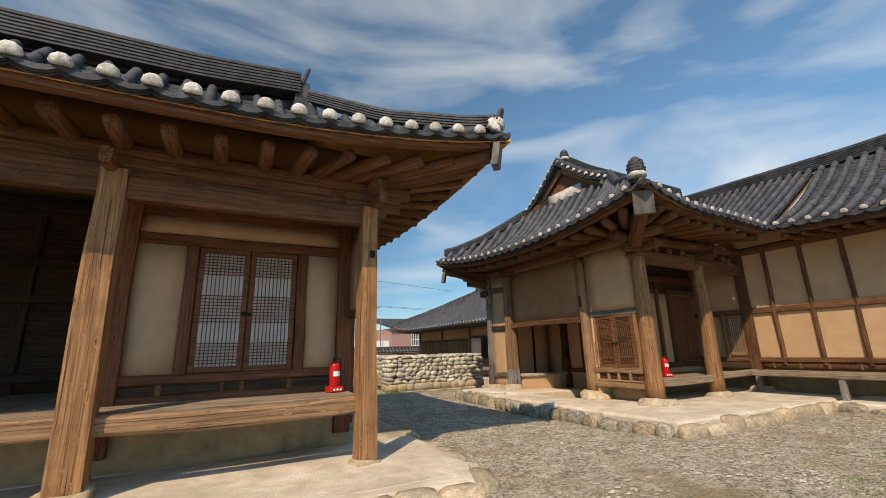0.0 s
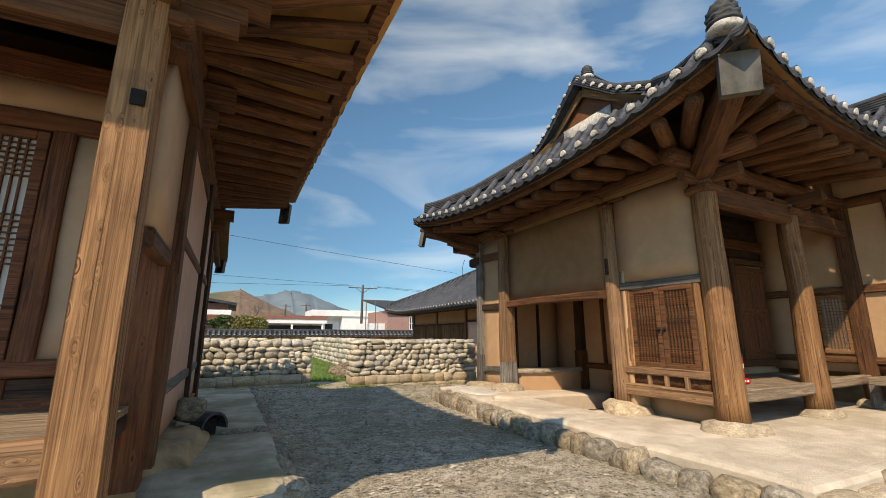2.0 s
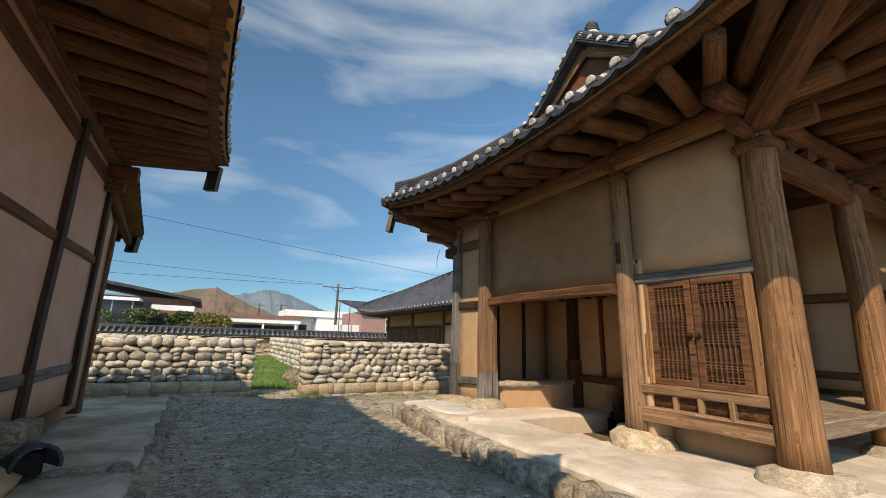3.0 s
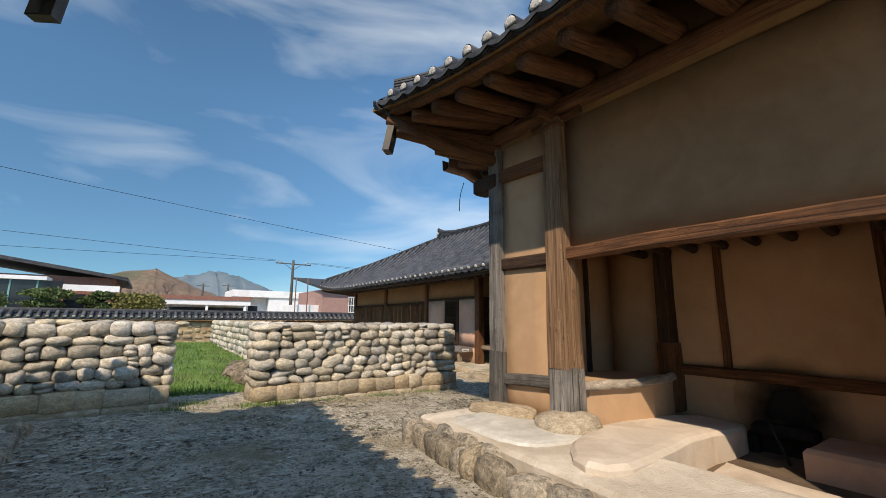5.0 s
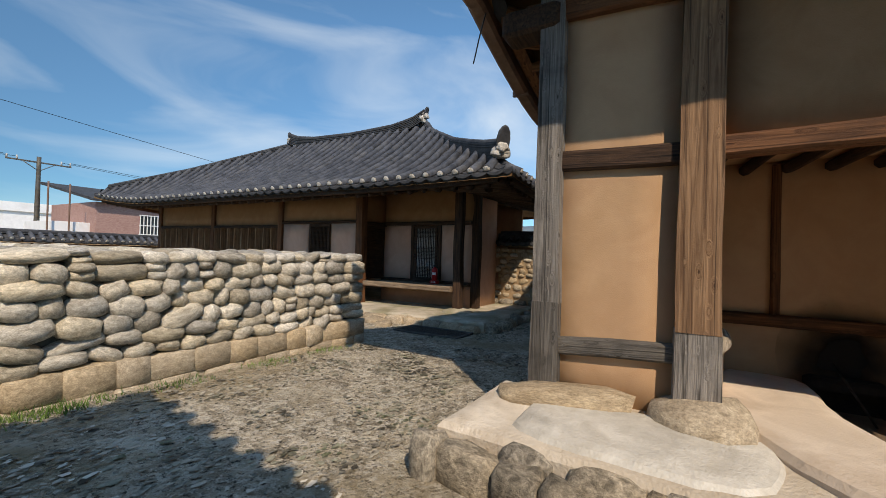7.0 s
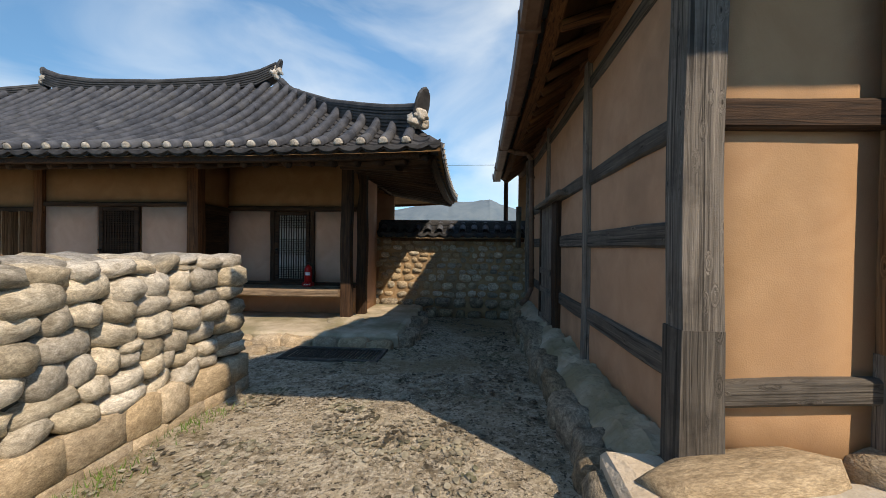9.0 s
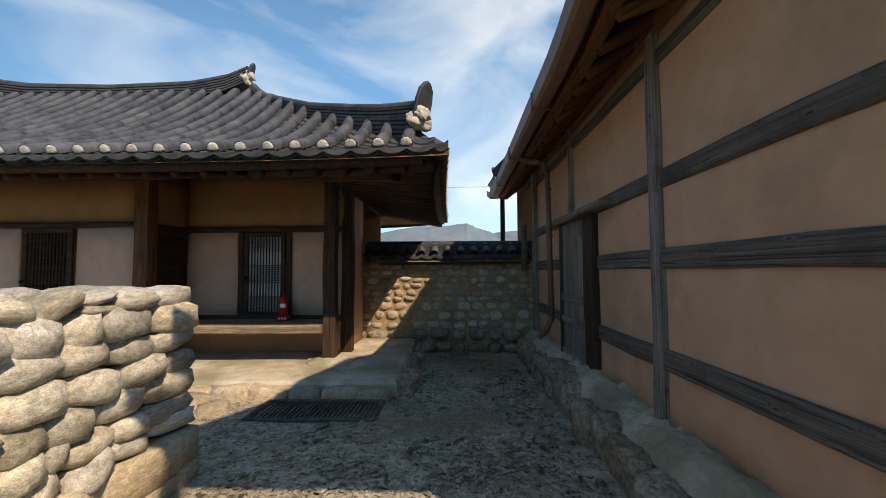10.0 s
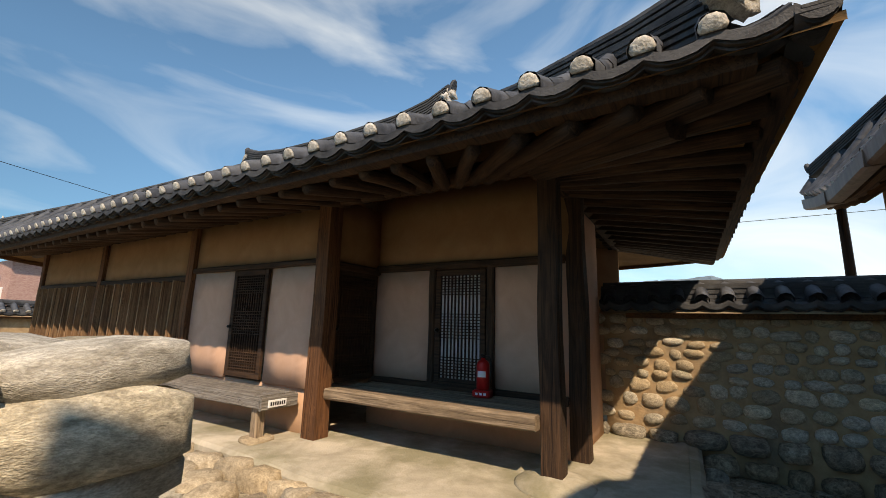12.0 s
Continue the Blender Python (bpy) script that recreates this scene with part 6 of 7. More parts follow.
# heads of the columns: capital blocks and crossing arms
def column_head(house, x, y, z, mat=WOOD, k=1.0):
    box("capital", x - 0.2 * k, y - 0.2 * k, z, x + 0.2 * k, y + 0.2 * k, z + 0.14 * k, mat, house, c=0.04)
    timber("bracket_arm", (x - 0.5 * k, y, z + 0.22 * k), (x + 0.5 * k, y, z + 0.22 * k), 0.13 * k, 0.16 * k, mat, house, c=0.03)
    timber("bracket_arm", (x, y - 0.55 * k, z + 0.24 * k), (x, y + 0.5 * k, z + 0.24 * k), 0.13 * k, 0.2 * k, mat, house, c=0.03)


column_head(RH, 8.36, 6.1, 3.44, k=0.95)
column_head(RH, 10.65, 6.12, 3.40, k=0.95)
column_head(RH, 8.2, 7.7, 3.62, k=0.7)
column_head(RH, 8.04, 10.62, 3.66, k=0.7)
column_head(LH, 1.88, 5.7, 3.42, k=0.85)
column_head(LH, -1.25, 5.8, 3.44, k=0.9)
box("capital", 7.92, 11.6, 3.2, 8.2, 12.1, 3.42, WOOD_DARK, RH, c=0.03)
for x in (-0.75, 0.35, 1.35):
    box("bearing_block", x - 0.11, 5.7, 3.68, x + 0.11, 5.88, 3.80, WOOD, LH, c=0.03)
for x in (9.0, 9.5, 10.0, 11.2, 11.8):
    box("bearing_block", x - 0.09, 6.0, 3.60, x + 0.09, 6.2, 3.74, WOOD, RH, c=0.03)
# black chip on the post's face stands in for the mortise's shaded hollow
box("mortise", 1.79, 5.498, 2.79, 1.865, 5.52, 2.89, SOOT, LH, "dark patch for an empty mortise", 0.003)

# north side door, gutter and downpipe
timber("lintel", (10.95, NY + 0.12, 2.09), (12.95, NY + 0.12, 2.09), 0.2, 0.07, WOOD_GREY, RH)
timber("jamb", (12.82, NY + 0.07, 0.16), (12.82, NY + 0.07, 2.05), 0.12, 0.12, WOOD_DARK, RH)
timber("jamb", (11.65, NY + 0.06, 0.16), (11.65, NY + 0.06, 2.05), 0.36, 0.12, WOOD_DARK, RH, "broad dark door post")
plank_door(RH, (12.74, NY + 0.10), (11.86, NY + 0.10), 0.18, 2.04, (0, 1), WOOD_GREY, "closed grey weathered board door", 5, (0.06, 0.30, 0.46))
stone("doorstep", KERB, 12.2, 11.93, 0.1, 1.3, 0.36, 0.26, R_PLAT, rk, 0, 1)
GUT = thing("gutter", 12, 12.4, 3.1, "brown sheet-metal eave gutter with a downpipe", "gutter")
rings = []
for i in range(28):
    t = i / 27
    x = lerp(7.66, 18.0, t)
    u = (x - 8.0) / 10.6
    e = R_N.eave(max(0.0, min(1, u)))
    z = e.z - 0.13
    y = e.y + 0.05
    rings.append([(x, y + a, z + b) for a, b in ((-0.08, 0.07), (-0.08, -0.07), (-0.05, -0.10), (0.05, -0.10), (0.085, -0.07), (0.095, 0.085), (0.086, 0.085), (0.077, -0.065), (0.046, -0.091), (-0.046, -0.091), (-0.072, -0.065), (-0.072, 0.07))])
mesh("channel", *sweep_vf(rings), COPPER, GUT)
for x in (9.3, 11.1, 13.05, 15.0, 16.6):
    e = R_N.eave((x - 8.0) / 10.6)
    box("bracket", x - 0.02, e.y - 0.04, e.z - 0.24, x + 0.02, e.y + 0.155, e.z - 0.05, COPPER, GUT, c=0.004)
pts = [(13.05, 12.28, 3.12), (13.03, 12.16, 3.06), (13.0, 11.95, 3.03), (12.99, 11.88, 2.92), (12.9, 11.87, 0.72), (12.92, 11.95, 0.52), (12.95, 12.05, 0.42)]
for a, b in zip(pts, pts[1:]):
    log("downpipe", a, b, 0.042, 0.042, COPPER, GUT, wob=0.0, sides=12, n=1)
for z in (1.0, 1.9, 2.6):
    rings = [[(12.99 - (2.8 - z) * 0.043 + math.cos(a) * 0.05, 11.87 + math.sin(a) * 0.05, z + h) for a in [2 * math.pi * i / 12 for i in range(12)]] for h in (0, 0.03)]
    mesh("pipe_clip", *sweep_vf(rings), COPPER, GUT)
log("eave_post", (17.7, 11.98, -0.4), (17.7, 11.98, 3.5), 0.07, 0.06, WOOD_DARK, RH)
log("downpipe", (14.95, 11.9, 1.4), (14.95, 11.9, 2.3), 0.06, 0.06, SHEET, RH)

rings = []
for q in range(13):
    t = q / 12
    px, pz = 7.86 - 0.05 * math.sin(t * 3.0), 3.42 - 0.42 * t
    py = 12.22 + 0.10 * t * t
    rings.append([(px + math.cos(a) * 0.007, py + math.sin(a) * 0.007, pz) for a in (0, 1.57, 3.14, 4.71)])
mesh("cable_end", *sweep_vf(rings), BLACK, RH, "thin loose black cable end")

# ---- fence: stones and tiled cap ----
rf = random.Random(88)
z = -0.3
row = 0
while z < 1.55:
    rh = rf.uniform(0.22, 0.27) if row < 2 else (rf.uniform(0.17, 0.21) if row < 5 else rf.uniform(0.12, 0.16))
    y = 11.45 + rf.uniform(0, 0.1)
    while y < 15.1:
        w = rf.uniform(0.26, 0.46) if row < 2 else (rf.uniform(0.2, 0.34) if row < 5 else rf.uniform(0.15, 0.30))
        grey = rf.random() < (0.75 if y < 13.6 else 0.25)
        stone("stone", KERB if row < 2 else (ROUNDER if grey else ROUNDER_WARM), 15.55 + (0 if row > 1 else -0.03), y + w / 2 + rf.uniform(-0.02, 0.02), z + rh / 2 + rf.uniform(-0.025, 0.025),
              rf.uniform(0.10, 0.16) if row > 1 else 0.3, w * rf.uniform(0.74, 1.02), rh * rf.uniform(0.78, 1.08), FENCE, rf, 0, 8)
        y += w
    z += rh
    row += 1
caps = base_roof(FENCE)
C_W = Slope((15.28, 11.4, 1.72), (15.28, 15.15, 1.72), 1.72, [(0, (15.7, 11.4, 1.92)), (1, (15.7, 15.15, 1.92))], 0.0, 0.0)
C_E = Slope((16.12, 15.15, 1.72), (16.12, 11.4, 1.72), 1.72, [(0, (15.7, 15.15, 1.92)), (1, (15.7, 11.4, 1.92))], 0.0, 0.0)
roof_slope(FENCE, caps, C_W, 0.27, None, rafters=False, seed=61, soffit=MORTAR, plugs=False)
roof_slope(FENCE, caps, C_E, 0.27, None, rafters=False, seed=62, soffit=MORTAR, singles=False, plugs=False)
ridge(caps, [(15.7, 11.4, 1.78), (15.7, 15.15, 1.78)], 0.5, 0.19, 3)


# ---- loose things ----
def extinguisher(x, y, z, k=1.0, rz=0.0, label="red fire extinguisher standing on its red holder on the porch floor"):
    e = thing("fire_extinguisher", 0, 0, 0, label, "fire extinguisher", "fire extinguishers")
    ring = lambda r, h: [(math.cos(a) * r, math.sin(a) * r, h) for a in [2 * math.pi * i / 20 for i in range(20)]]
    mesh("tank", *sweep_vf([ring(r, h) for r, h in ((0.072, 0.085), (0.078, 0.095), (0.078, 0.36), (0.074, 0.385), (0.055, 0.415), (0.026, 0.43), (0.024, 0.45))]), RED, e, "", True)
    mesh("holder", *box_vf(-0.105, -0.105, 0.0, 0.105, 0.105, 0.085, 0.015), RED, e)
    for s in (-0.05, 0.0, 0.05):
        mesh("lettering", *box_vf(s - 0.016, -0.1075, 0.03, s + 0.016, -0.1055, 0.058), WHITE, e, "plain white lettering bar")
    arc = [[(math.cos(a) * r, math.sin(a) * r, h) for a in [math.radians(-130 + 80 * i / 10) for i in range(11)]] for r, h in ((0.0792, 0.23), (0.0792, 0.30))]
    mesh("label", *sweep_vf(arc, False, False), WHITE, e, "white paper label")
    mesh("valve", *box_vf(-0.022, -0.022, 0.445, 0.022, 0.022, 0.485, 0.006), IRON, e)
    mesh("lever", *box_vf(-0.012, -0.11, 0.485, 0.012, 0.03, 0.497, 0.004), BLACK, e)
    mesh("handle", *box_vf(-0.012, -0.10, 0.455, 0.012, -0.02, 0.466, 0.004), BLACK, e)
    hose = [(0.02, 0.0, 0.465), (0.07, 0.0, 0.47), (0.10, 0.0, 0.42), (0.095, 0.0, 0.3), (0.092, 0, 0.16)]
    for a, b in zip(hose, hose[1:]):
        log("hose", a, b, 0.010, 0.010, BLACK, e, wob=0, sides=7, n=1)
    e.matrix_basis = pose(x, y, z, 0, 0, rz) @ Matrix.Scale(k, 4)
    return e


extinguisher(1.58, 6.45, 0.925, 1.0, 12)
extinguisher(9.55, 6.62, 0.725, 1.0, -20)
extinguisher(13.72, 16.15, 0.585, 0.95, -80)

BENCH = thing("bench", 12.7, 19.7, 0.02, "long grey plank bench against the porch wall", "bench")
for i in range(3):
    x = 12.5 + i * 0.17
    timber("seat_board", (x, 18.3, 0.50), (x, 21.2, 0.50), 0.16, 0.05, WOOD_GREY, BENCH, wob=0.003, c=0.006)
timber("apron", (12.44, 18.28, 0.44), (12.44, 21.2, 0.44), 0.05, 0.13, WOOD_GREY, BENCH)
timber("apron", (12.42, 18.28, 0.44), (12.92, 18.28, 0.44), 0.05, 0.15, WOOD_GREY, BENCH)
for y in (18.42, 21.0):
    timber("leg", (12.52, y, 0.02), (12.52, y, 0.42), 0.12, 0.12, WOOD_MARU, BENCH)
    stone("foot_stone", KERB_LIGHT, 12.52, y, 0.03, 0.34, 0.28, 0.08, BENCH, rk, 0, 1)
SIGN = thing("sign", 12.62, 18.24, 0.44, "small white notice plate fixed to the bench end", "sign")
box("plate", 12.50, 18.232, 0.395, 12.74, 18.25, 0.475, WHITE, SIGN, c=0.002)
for i in range(7):
    box("lettering", 12.52 + i * 0.03, 18.2285, 0.415, 12.54 + i * 0.03, 18.2315, 0.455, BLACK, SIGN, "plain dark lettering bar", 0.0008)

RUBBER = material("worn_rubber", (0.035, 0.033, 0.03), (0.11, 0.105, 0.095), (9, 9, 9), 0.8, 0.3, 5, (0.17, 0.155, 0.125), 0.6)
MAT = thing("drain_cover", 11.68, 14.85, -0.19, "dark rubber mesh mat lying over a drain", "drain cover")
mz = ground_z(11.7, 14.8) + 0.015
for q in ((11.18, 14.13, 11.24, 15.55), (11.80, 14.13, 11.86, 15.55), (11.24, 14.13, 11.80, 14.19), (11.24, 15.49, 11.80, 15.55)):
    box("rim", q[0], q[1], mz - 0.02, q[2], q[3], mz + 0.022, RUBBER, MAT, c=0.008)
for i in range(26):
    y = 14.2 + i * 0.05
    for j in range(3):
        x = 11.245 + j * 0.187
        o = 0.02 if i % 2 else 0.0
        box("slat", x + o, y, mz - 0.01, x + o + 0.165, y + 0.022, mz + 0.014 + 0.004 * (i % 2), RUBBER, MAT, c=0.004)

FLUE = thing("flue", 2.2, 9.0, 0.15, "low clay flue with a curved tile mouth at the wall foot", "flue")
bm = bmesh.new()
bmesh.ops.create_icosphere(bm, subdivisions=3, radius=1.0)
for v in bm.verts:
    c = v.co.copy()
    v.co = Vector((c.x * 0.40, c.y * 0.95, c.z * 0.20)) * (1 + 0.3 * noise.noise(c * 1.9))
me = bpy.data.meshes.new("clay_mound")
bm.to_mesh(me)
bm.free()
me.materials.append(MORTAR)
me.polygons.foreach_set("use_smooth", [True] * len(me.polygons))
put("clay_mound", me, Matrix.Translation((1.92, 8.72, 0.17)), FLUE, "grey-brown clay mound")
rings = [[(2.22 + d * 0.6 + math.cos(a) * r * 0.8, 9.36 - d * 0.8 + math.cos(a) * r * 0.6, 0.27 + math.sin(a) * r) for r, aa in ((0.19, 1), (0.16, -1)) for a in [math.radians(q) for q in (range(-10, 191, 20) if aa > 0 else range(190, -11, -20))]] for d in (0.0, 0.25)]
mesh("tile_mouth", *sweep_vf(rings), TILE, FLUE, "curved grey roof tile")
mesh("opening", *box_vf(2.2, 9.12, 0.2, 2.38, 9.3, 0.39), SOOT, FLUE, "black flue opening")
stone("smoked_stone", KERB, 2.06, 9.3, 0.5, 0.36, 0.34, 0.3, FLUE, rk, 10, 5)
stone("stone", KERB, 2.05, 9.75, 0.42, 0.3, 0.5, 0.34, FLUE, rk, 10, 5)

# rear lean-to of the left house
lean = base_roof(LH)
L_R = Slope((2.2, 13.6, 3.25), (-5.0, 13.6, 3.1), 3.12, [(0, (2.2, 12.0, 3.95)), (1, (-5, 12.0, 3.95))], 0.1, 0.0, 0.3)
roof_slope(LH, lean, L_R, 0.33, ((2.1, 12.0, 3.5), (-5, 12.0, 3.5)), seed=71)
panel(LH, (EX, 11.9), (EX, 12.6), 0.3, 3.4, PLASTER_PINK, 0.1, "side_wall")
post(LH, EX + 0.02, 12.62, 0.2, 3.4, 0.16, WOOD)
corner_box(lroof, (3.27, 11.93, 4.0), (0.5, 0.85, 0), 0.2, 0.44)
corner_box(lroof, (2.1, 13.55, 3.0), (0.5, 0.85, 0), 0.18, 0.3)
box("carved_peg", 8.06, 7.66, 2.45, 8.12, 7.74, 2.75, WOOD_DARK, RH, "small carved wooden peg", 0.02)

# ---- beyond the walls ----
FIELD = thing("field_wall", 7, 24, 0, "low dry stone wall between the lawn and the yard", "wall")
fr = random.Random(91)
box("core", 7.15, 17.0, -0.2, 7.55, 32.4, 1.15, RUBBLE, FIELD)
for r in range(6):
    y = 16.6
    while y < 32.5:
        w = fr.uniform(0.25, 0.5)
        stone("stone", ROUND, 7.1 + fr.uniform(-0.04, 0.04), y + w / 2, 0.0 + r * 0.22 + 0.08, 0.36, w * 1.1, 0.26, FIELD, fr, 0, 8)
        y += w
PERIM = thing("perimeter_wall", 5, 33.2, 0, "long ochre perimeter wall of stones with a tiled cap", "wall")
panel(PERIM, (-30, 33.2), (19, 33.2), -0.3, 1.45, MORTAR, 0.4, "wall_body")
for r in range(4):
    x = -2.0
    while x < 9.0:
        w = fr.uniform(0.3, 0.55)
        stone("stone", KERB_LIGHT, x + w / 2, 33.02, 0.15 + r * 0.3 + fr.uniform(-0.05, 0.05), w * fr.uniform(0.6, 0.95), 0.14, fr.uniform(0.14, 0.25), PERIM, fr, 0, 8)
        x += w
pc = base_roof(PERIM)
P_S = Slope((-30, 32.75, 1.42), (19, 32.75, 1.42), 1.42, [(0, (-30, 33.2, 1.68)), (1, (19, 33.2, 1.68))], 0.0, 0.0)
P_N = Slope((19, 33.65, 1.42), (-30, 33.65, 1.42), 1.42, [(0, (19, 33.2, 1.68)), (1, (-30, 33.2, 1.68))], 0.0, 0.0)
roof_slope(PERIM, pc, P_S, 0.30, None, rafters=False, seed=63, soffit=MORTAR)
roof_slope(PERIM, pc, P_N, 0.30, None, rafters=False, seed=64, soffit=MORTAR, singles=False, plugs=False)
ridge(pc, [(-30, 33.2, 1.64), (19, 33.2, 1.64)], 0.24, 0.12, 2)

# lawn in the gap
LV, LF = [], []
gr = random.Random(17)
for i in range(26):
    for j in range(44):
        x, y = -5 + i * 0.48, 16.4 + j * 0.38
        LV.append((x, y, ground_z(x, y) + 0.03 - 0.3 * (j == 0) + 0.04 * noise.noise((x, y, 5)) + (0.012 * (y - 17))))
LF = [(i * 44 + j, (i + 1) * 44 + j, (i + 1) * 44 + j + 1, i * 44 + j + 1) for i in range(25) for j in range(43)]
lawn = mesh("lawn", LV, LF, GRASS, smooth=True, kind="structure", label="short green lawn beyond the gap", category="lawn")
GVV, GFF = [], []


def blade(x, y, z, h, w, rnd, V, F):
    a = rnd.uniform(0, 6.283)
    lean_a, l = rnd.uniform(0, 6.283), h * rnd.uniform(0.2, 0.6)
    k = len(V)
    V += [(x - math.cos(a) * w, y - math.sin(a) * w, z), (x + math.cos(a) * w, y + math.sin(a) * w, z), (x + math.cos(lean_a) * l, y + math.sin(lean_a) * l, z + h)]
    F.append((k, k + 1, k + 2))


for _ in range(16000):
    y = 16.5 + 15 * gr.random() ** 1.6
    x = gr.uniform(0.5, 7.0)
    blade(x, y, ground_z(x, y) + 0.02 + 0.012 * (y - 17), gr.uniform(0.05, 0.13), 0.012, gr, GVV, GFF)
for cx, cy in ((4.6, 15.25), (5.7, 15.2), (5.9, 15.1), (6.2, 15.15), (4.9, 15.7), (7.0, 15.1), (8.1, 15.1), (9.0, 15.15)):
    for _ in range(160):
        x, y = cx + gr.gauss(0, 0.18), cy + gr.gauss(0, 0.08)
        blade(x, y, ground_z(x, y) - 0.01, gr.uniform(0.03, 0.10), 0.006, gr, GVV, GFF)
for _ in range(15000):
    x, y = gr.uniform(3.0, 10), gr.uniform(-1.5, 3.6)
    if noise.noise((x * 0.8, y * 0.8, 1)) + 0.28 * (2.6 - y) > 0.05:
        blade(x, y, ground_z(x, y) - 0.01, gr.uniform(0.015, 0.045), 0.007, gr, GVV, GFF)
mesh("grass", GVV, GFF, GRASS, kind="stuff", label="short green grass blades", category="grass")
LITTER = material("leaf_litter", (0.05, 0.042, 0.03), (0.42, 0.38, 0.30), (6, 6, 6), 0.95, 0.0, 1.5, (0.10, 0.13, 0.05), 0.6, contrast=(0.4, 0.6))
# scattered grit on the trodden earth
PV, PF = [], []
ico = bmesh.new()
bmesh.ops.create_icosphere(ico, subdivisions=1, radius=1.0)
iv, jf = [v.co.copy() for v in ico.verts], [tuple(v.index for v in f.verts) for f in ico.faces]
ico.free()
for _ in range(15000):
    x, y = gr.uniform(2.6, 15.4), gr.uniform(2.0, 15.2)
    if x > 6.6 and 4.4 < y < 12.3:
        continue
    s = 0.006 + 0.022 * gr.random() ** 3
    z = ground_z(x, y) + 0.022 * noise.noise((x * 0.9, y * 0.9, 0)) + 0.012 * noise.noise((x * 2.7, y * 2.7, 3))
    a, q = gr.uniform(0, 6.28), gr.uniform(0.6, 1.2)
    grow(PV, PF, [(x + (c.x * math.cos(a) - c.y * q * math.sin(a)) * s, y + (c.x * math.sin(a) + c.y * q * math.cos(a)) * s, z + c.z * s * 0.55) for c in iv], jf)
mesh("gravel", PV, PF, STONE_GREY, kind="stuff", label="loose grit and pebbles on the earth", category="gravel")
# leaf litter and crumbs along the alley
DV, DF = [], []
for _ in range(9000):
    if gr.random() < 0.7:
        x, y = gr.uniform(8.6, 15.4), gr.uniform(12.2, 15.0)
    else:
        x, y = gr.uniform(3.2, 10.4), gr.uniform(12.5, 15.1)
    if noise.noise((x * 1.4, y * 1.4, 8)) < -0.05:
        continue
    z = ground_z(x, y) + 0.022 * noise.noise((x * 0.9, y * 0.9, 0)) + 0.012 * noise.noise((x * 2.7, y * 2.7, 3)) + 0.006
    s, a = gr.uniform(0.012, 0.05), gr.uniform(0, 6.28)
    k = len(DV)
    for q in range(5):
        b = a + q * 1.2566
        r = s * gr.uniform(0.5, 1.1)
        DV.append((x + math.cos(b) * r, y + math.sin(b) * r * 0.7, z + gr.uniform(0, 0.012)))
    DF.append(tuple(range(k, k + 5)))
mesh("leaf_litter", DV, DF, LITTER, kind="stuff", label="dry leaves and crumbs on shaded earth", category="leaf litter")
# pale dry flakes trodden into the yard
FLAKE = material("dry_flake", (0.40, 0.35, 0.27), (0.66, 0.60, 0.50), (2, 2, 2), 0.95, 0.0, 1.2, (0.30, 0.26, 0.19), 0.5)
FV, FF = [], []
for _ in range(9000):
    x, y = (gr.uniform(1.2, 11.0), gr.uniform(0.6, 4.3)) if gr.random() < 0.6 else (gr.uniform(3.2, 6.5), gr.uniform(4.3, 14.8))
    if noise.noise((x * 0.9, y * 0.9, 21)) + 0.5 * noise.noise((x * 2.6, y * 2.6, 4)) < 0.0:
        continue
    z = ground_z(x, y) + 0.022 * noise.noise((x * 0.9, y * 0.9, 0)) + 0.012 * noise.noise((x * 2.7, y * 2.7, 3)) + 0.006
    s, a = 0.012 + 0.04 * gr.random() ** 2, gr.uniform(0, 6.28)
    k = len(FV)
    for q in range(6):
        b = a + q * 1.0472
        r = s * gr.uniform(0.5, 1.2)
        FV.append((x + math.cos(b) * r, y + math.sin(b) * r * 0.6, z + gr.uniform(0, 0.010)))
    FF.append(tuple(range(k, k + 6)))
mesh("dry_flakes", FV, FF, FLAKE, kind="stuff", label="pale dry flakes trodden into the earth", category="flakes")
# earth heap beside the gap
bm = bmesh.new()
bmesh.ops.create_icosphere(bm, subdivisions=4, radius=1.0)
for v in bm.verts:
    c = v.co.copy()
    v.co = Vector((c.x * 0.7, c.y * 2.2, c.z * 0.42)) * (1 + 0.3 * noise.noise(c * 2.0) + 0.14 * noise.noise(c * 6) + 0.07 * noise.noise(c * 17))
me = bpy.data.meshes.new("earth_mound")
bm.to_mesh(me)
bm.free()
me.materials.append(material("dry_mound", (0.07, 0.052, 0.034), (0.34, 0.26, 0.17), (11, 5, 11), 0.95, 1.0, 2.0, (0.09, 0.10, 0.04), 0.6, dist=0.06, contrast=(0.38, 0.62)))
tagged(put("earth_mound", me, Matrix.Translation((6.5, 18.6, 0.0))), "low mound of earth and dry grass beside the wall", "earth mound")

# ---- the village ----
VB = thing("brick_house", -2, 50, 0, "two-storey brick house with a dark pitched roof", "house")
box("wall", -14, 48, -0.3, 1.8, 58, 4.4, BRICK, VB)
mesh("roof", [(-15, 47.2, 7.0), (2.6, 47.2, 4.2), (2.6, 59, 4.2), (-15, 59, 7.0), (-15, 47.2, 7.25), (2.6, 47.2, 4.45), (2.6, 59, 4.45), (-15, 59, 7.25)], [(0, 1, 2, 3), (7, 6, 5, 4), (0, 4, 5, 1), (1, 5, 6, 2), (2, 6, 7, 3), (3, 7, 4, 0)], TILE_DARK, VB, "dark tiled roof")
box("fascia", -6, 47.1, 3.3, 2.2, 47.25, 3.75, WHITE, VB, c=0.01)
box("window", -1.0, 47.95, 2.0, 0.2, 47.99, 3.1, DARK_GLASS, VB)
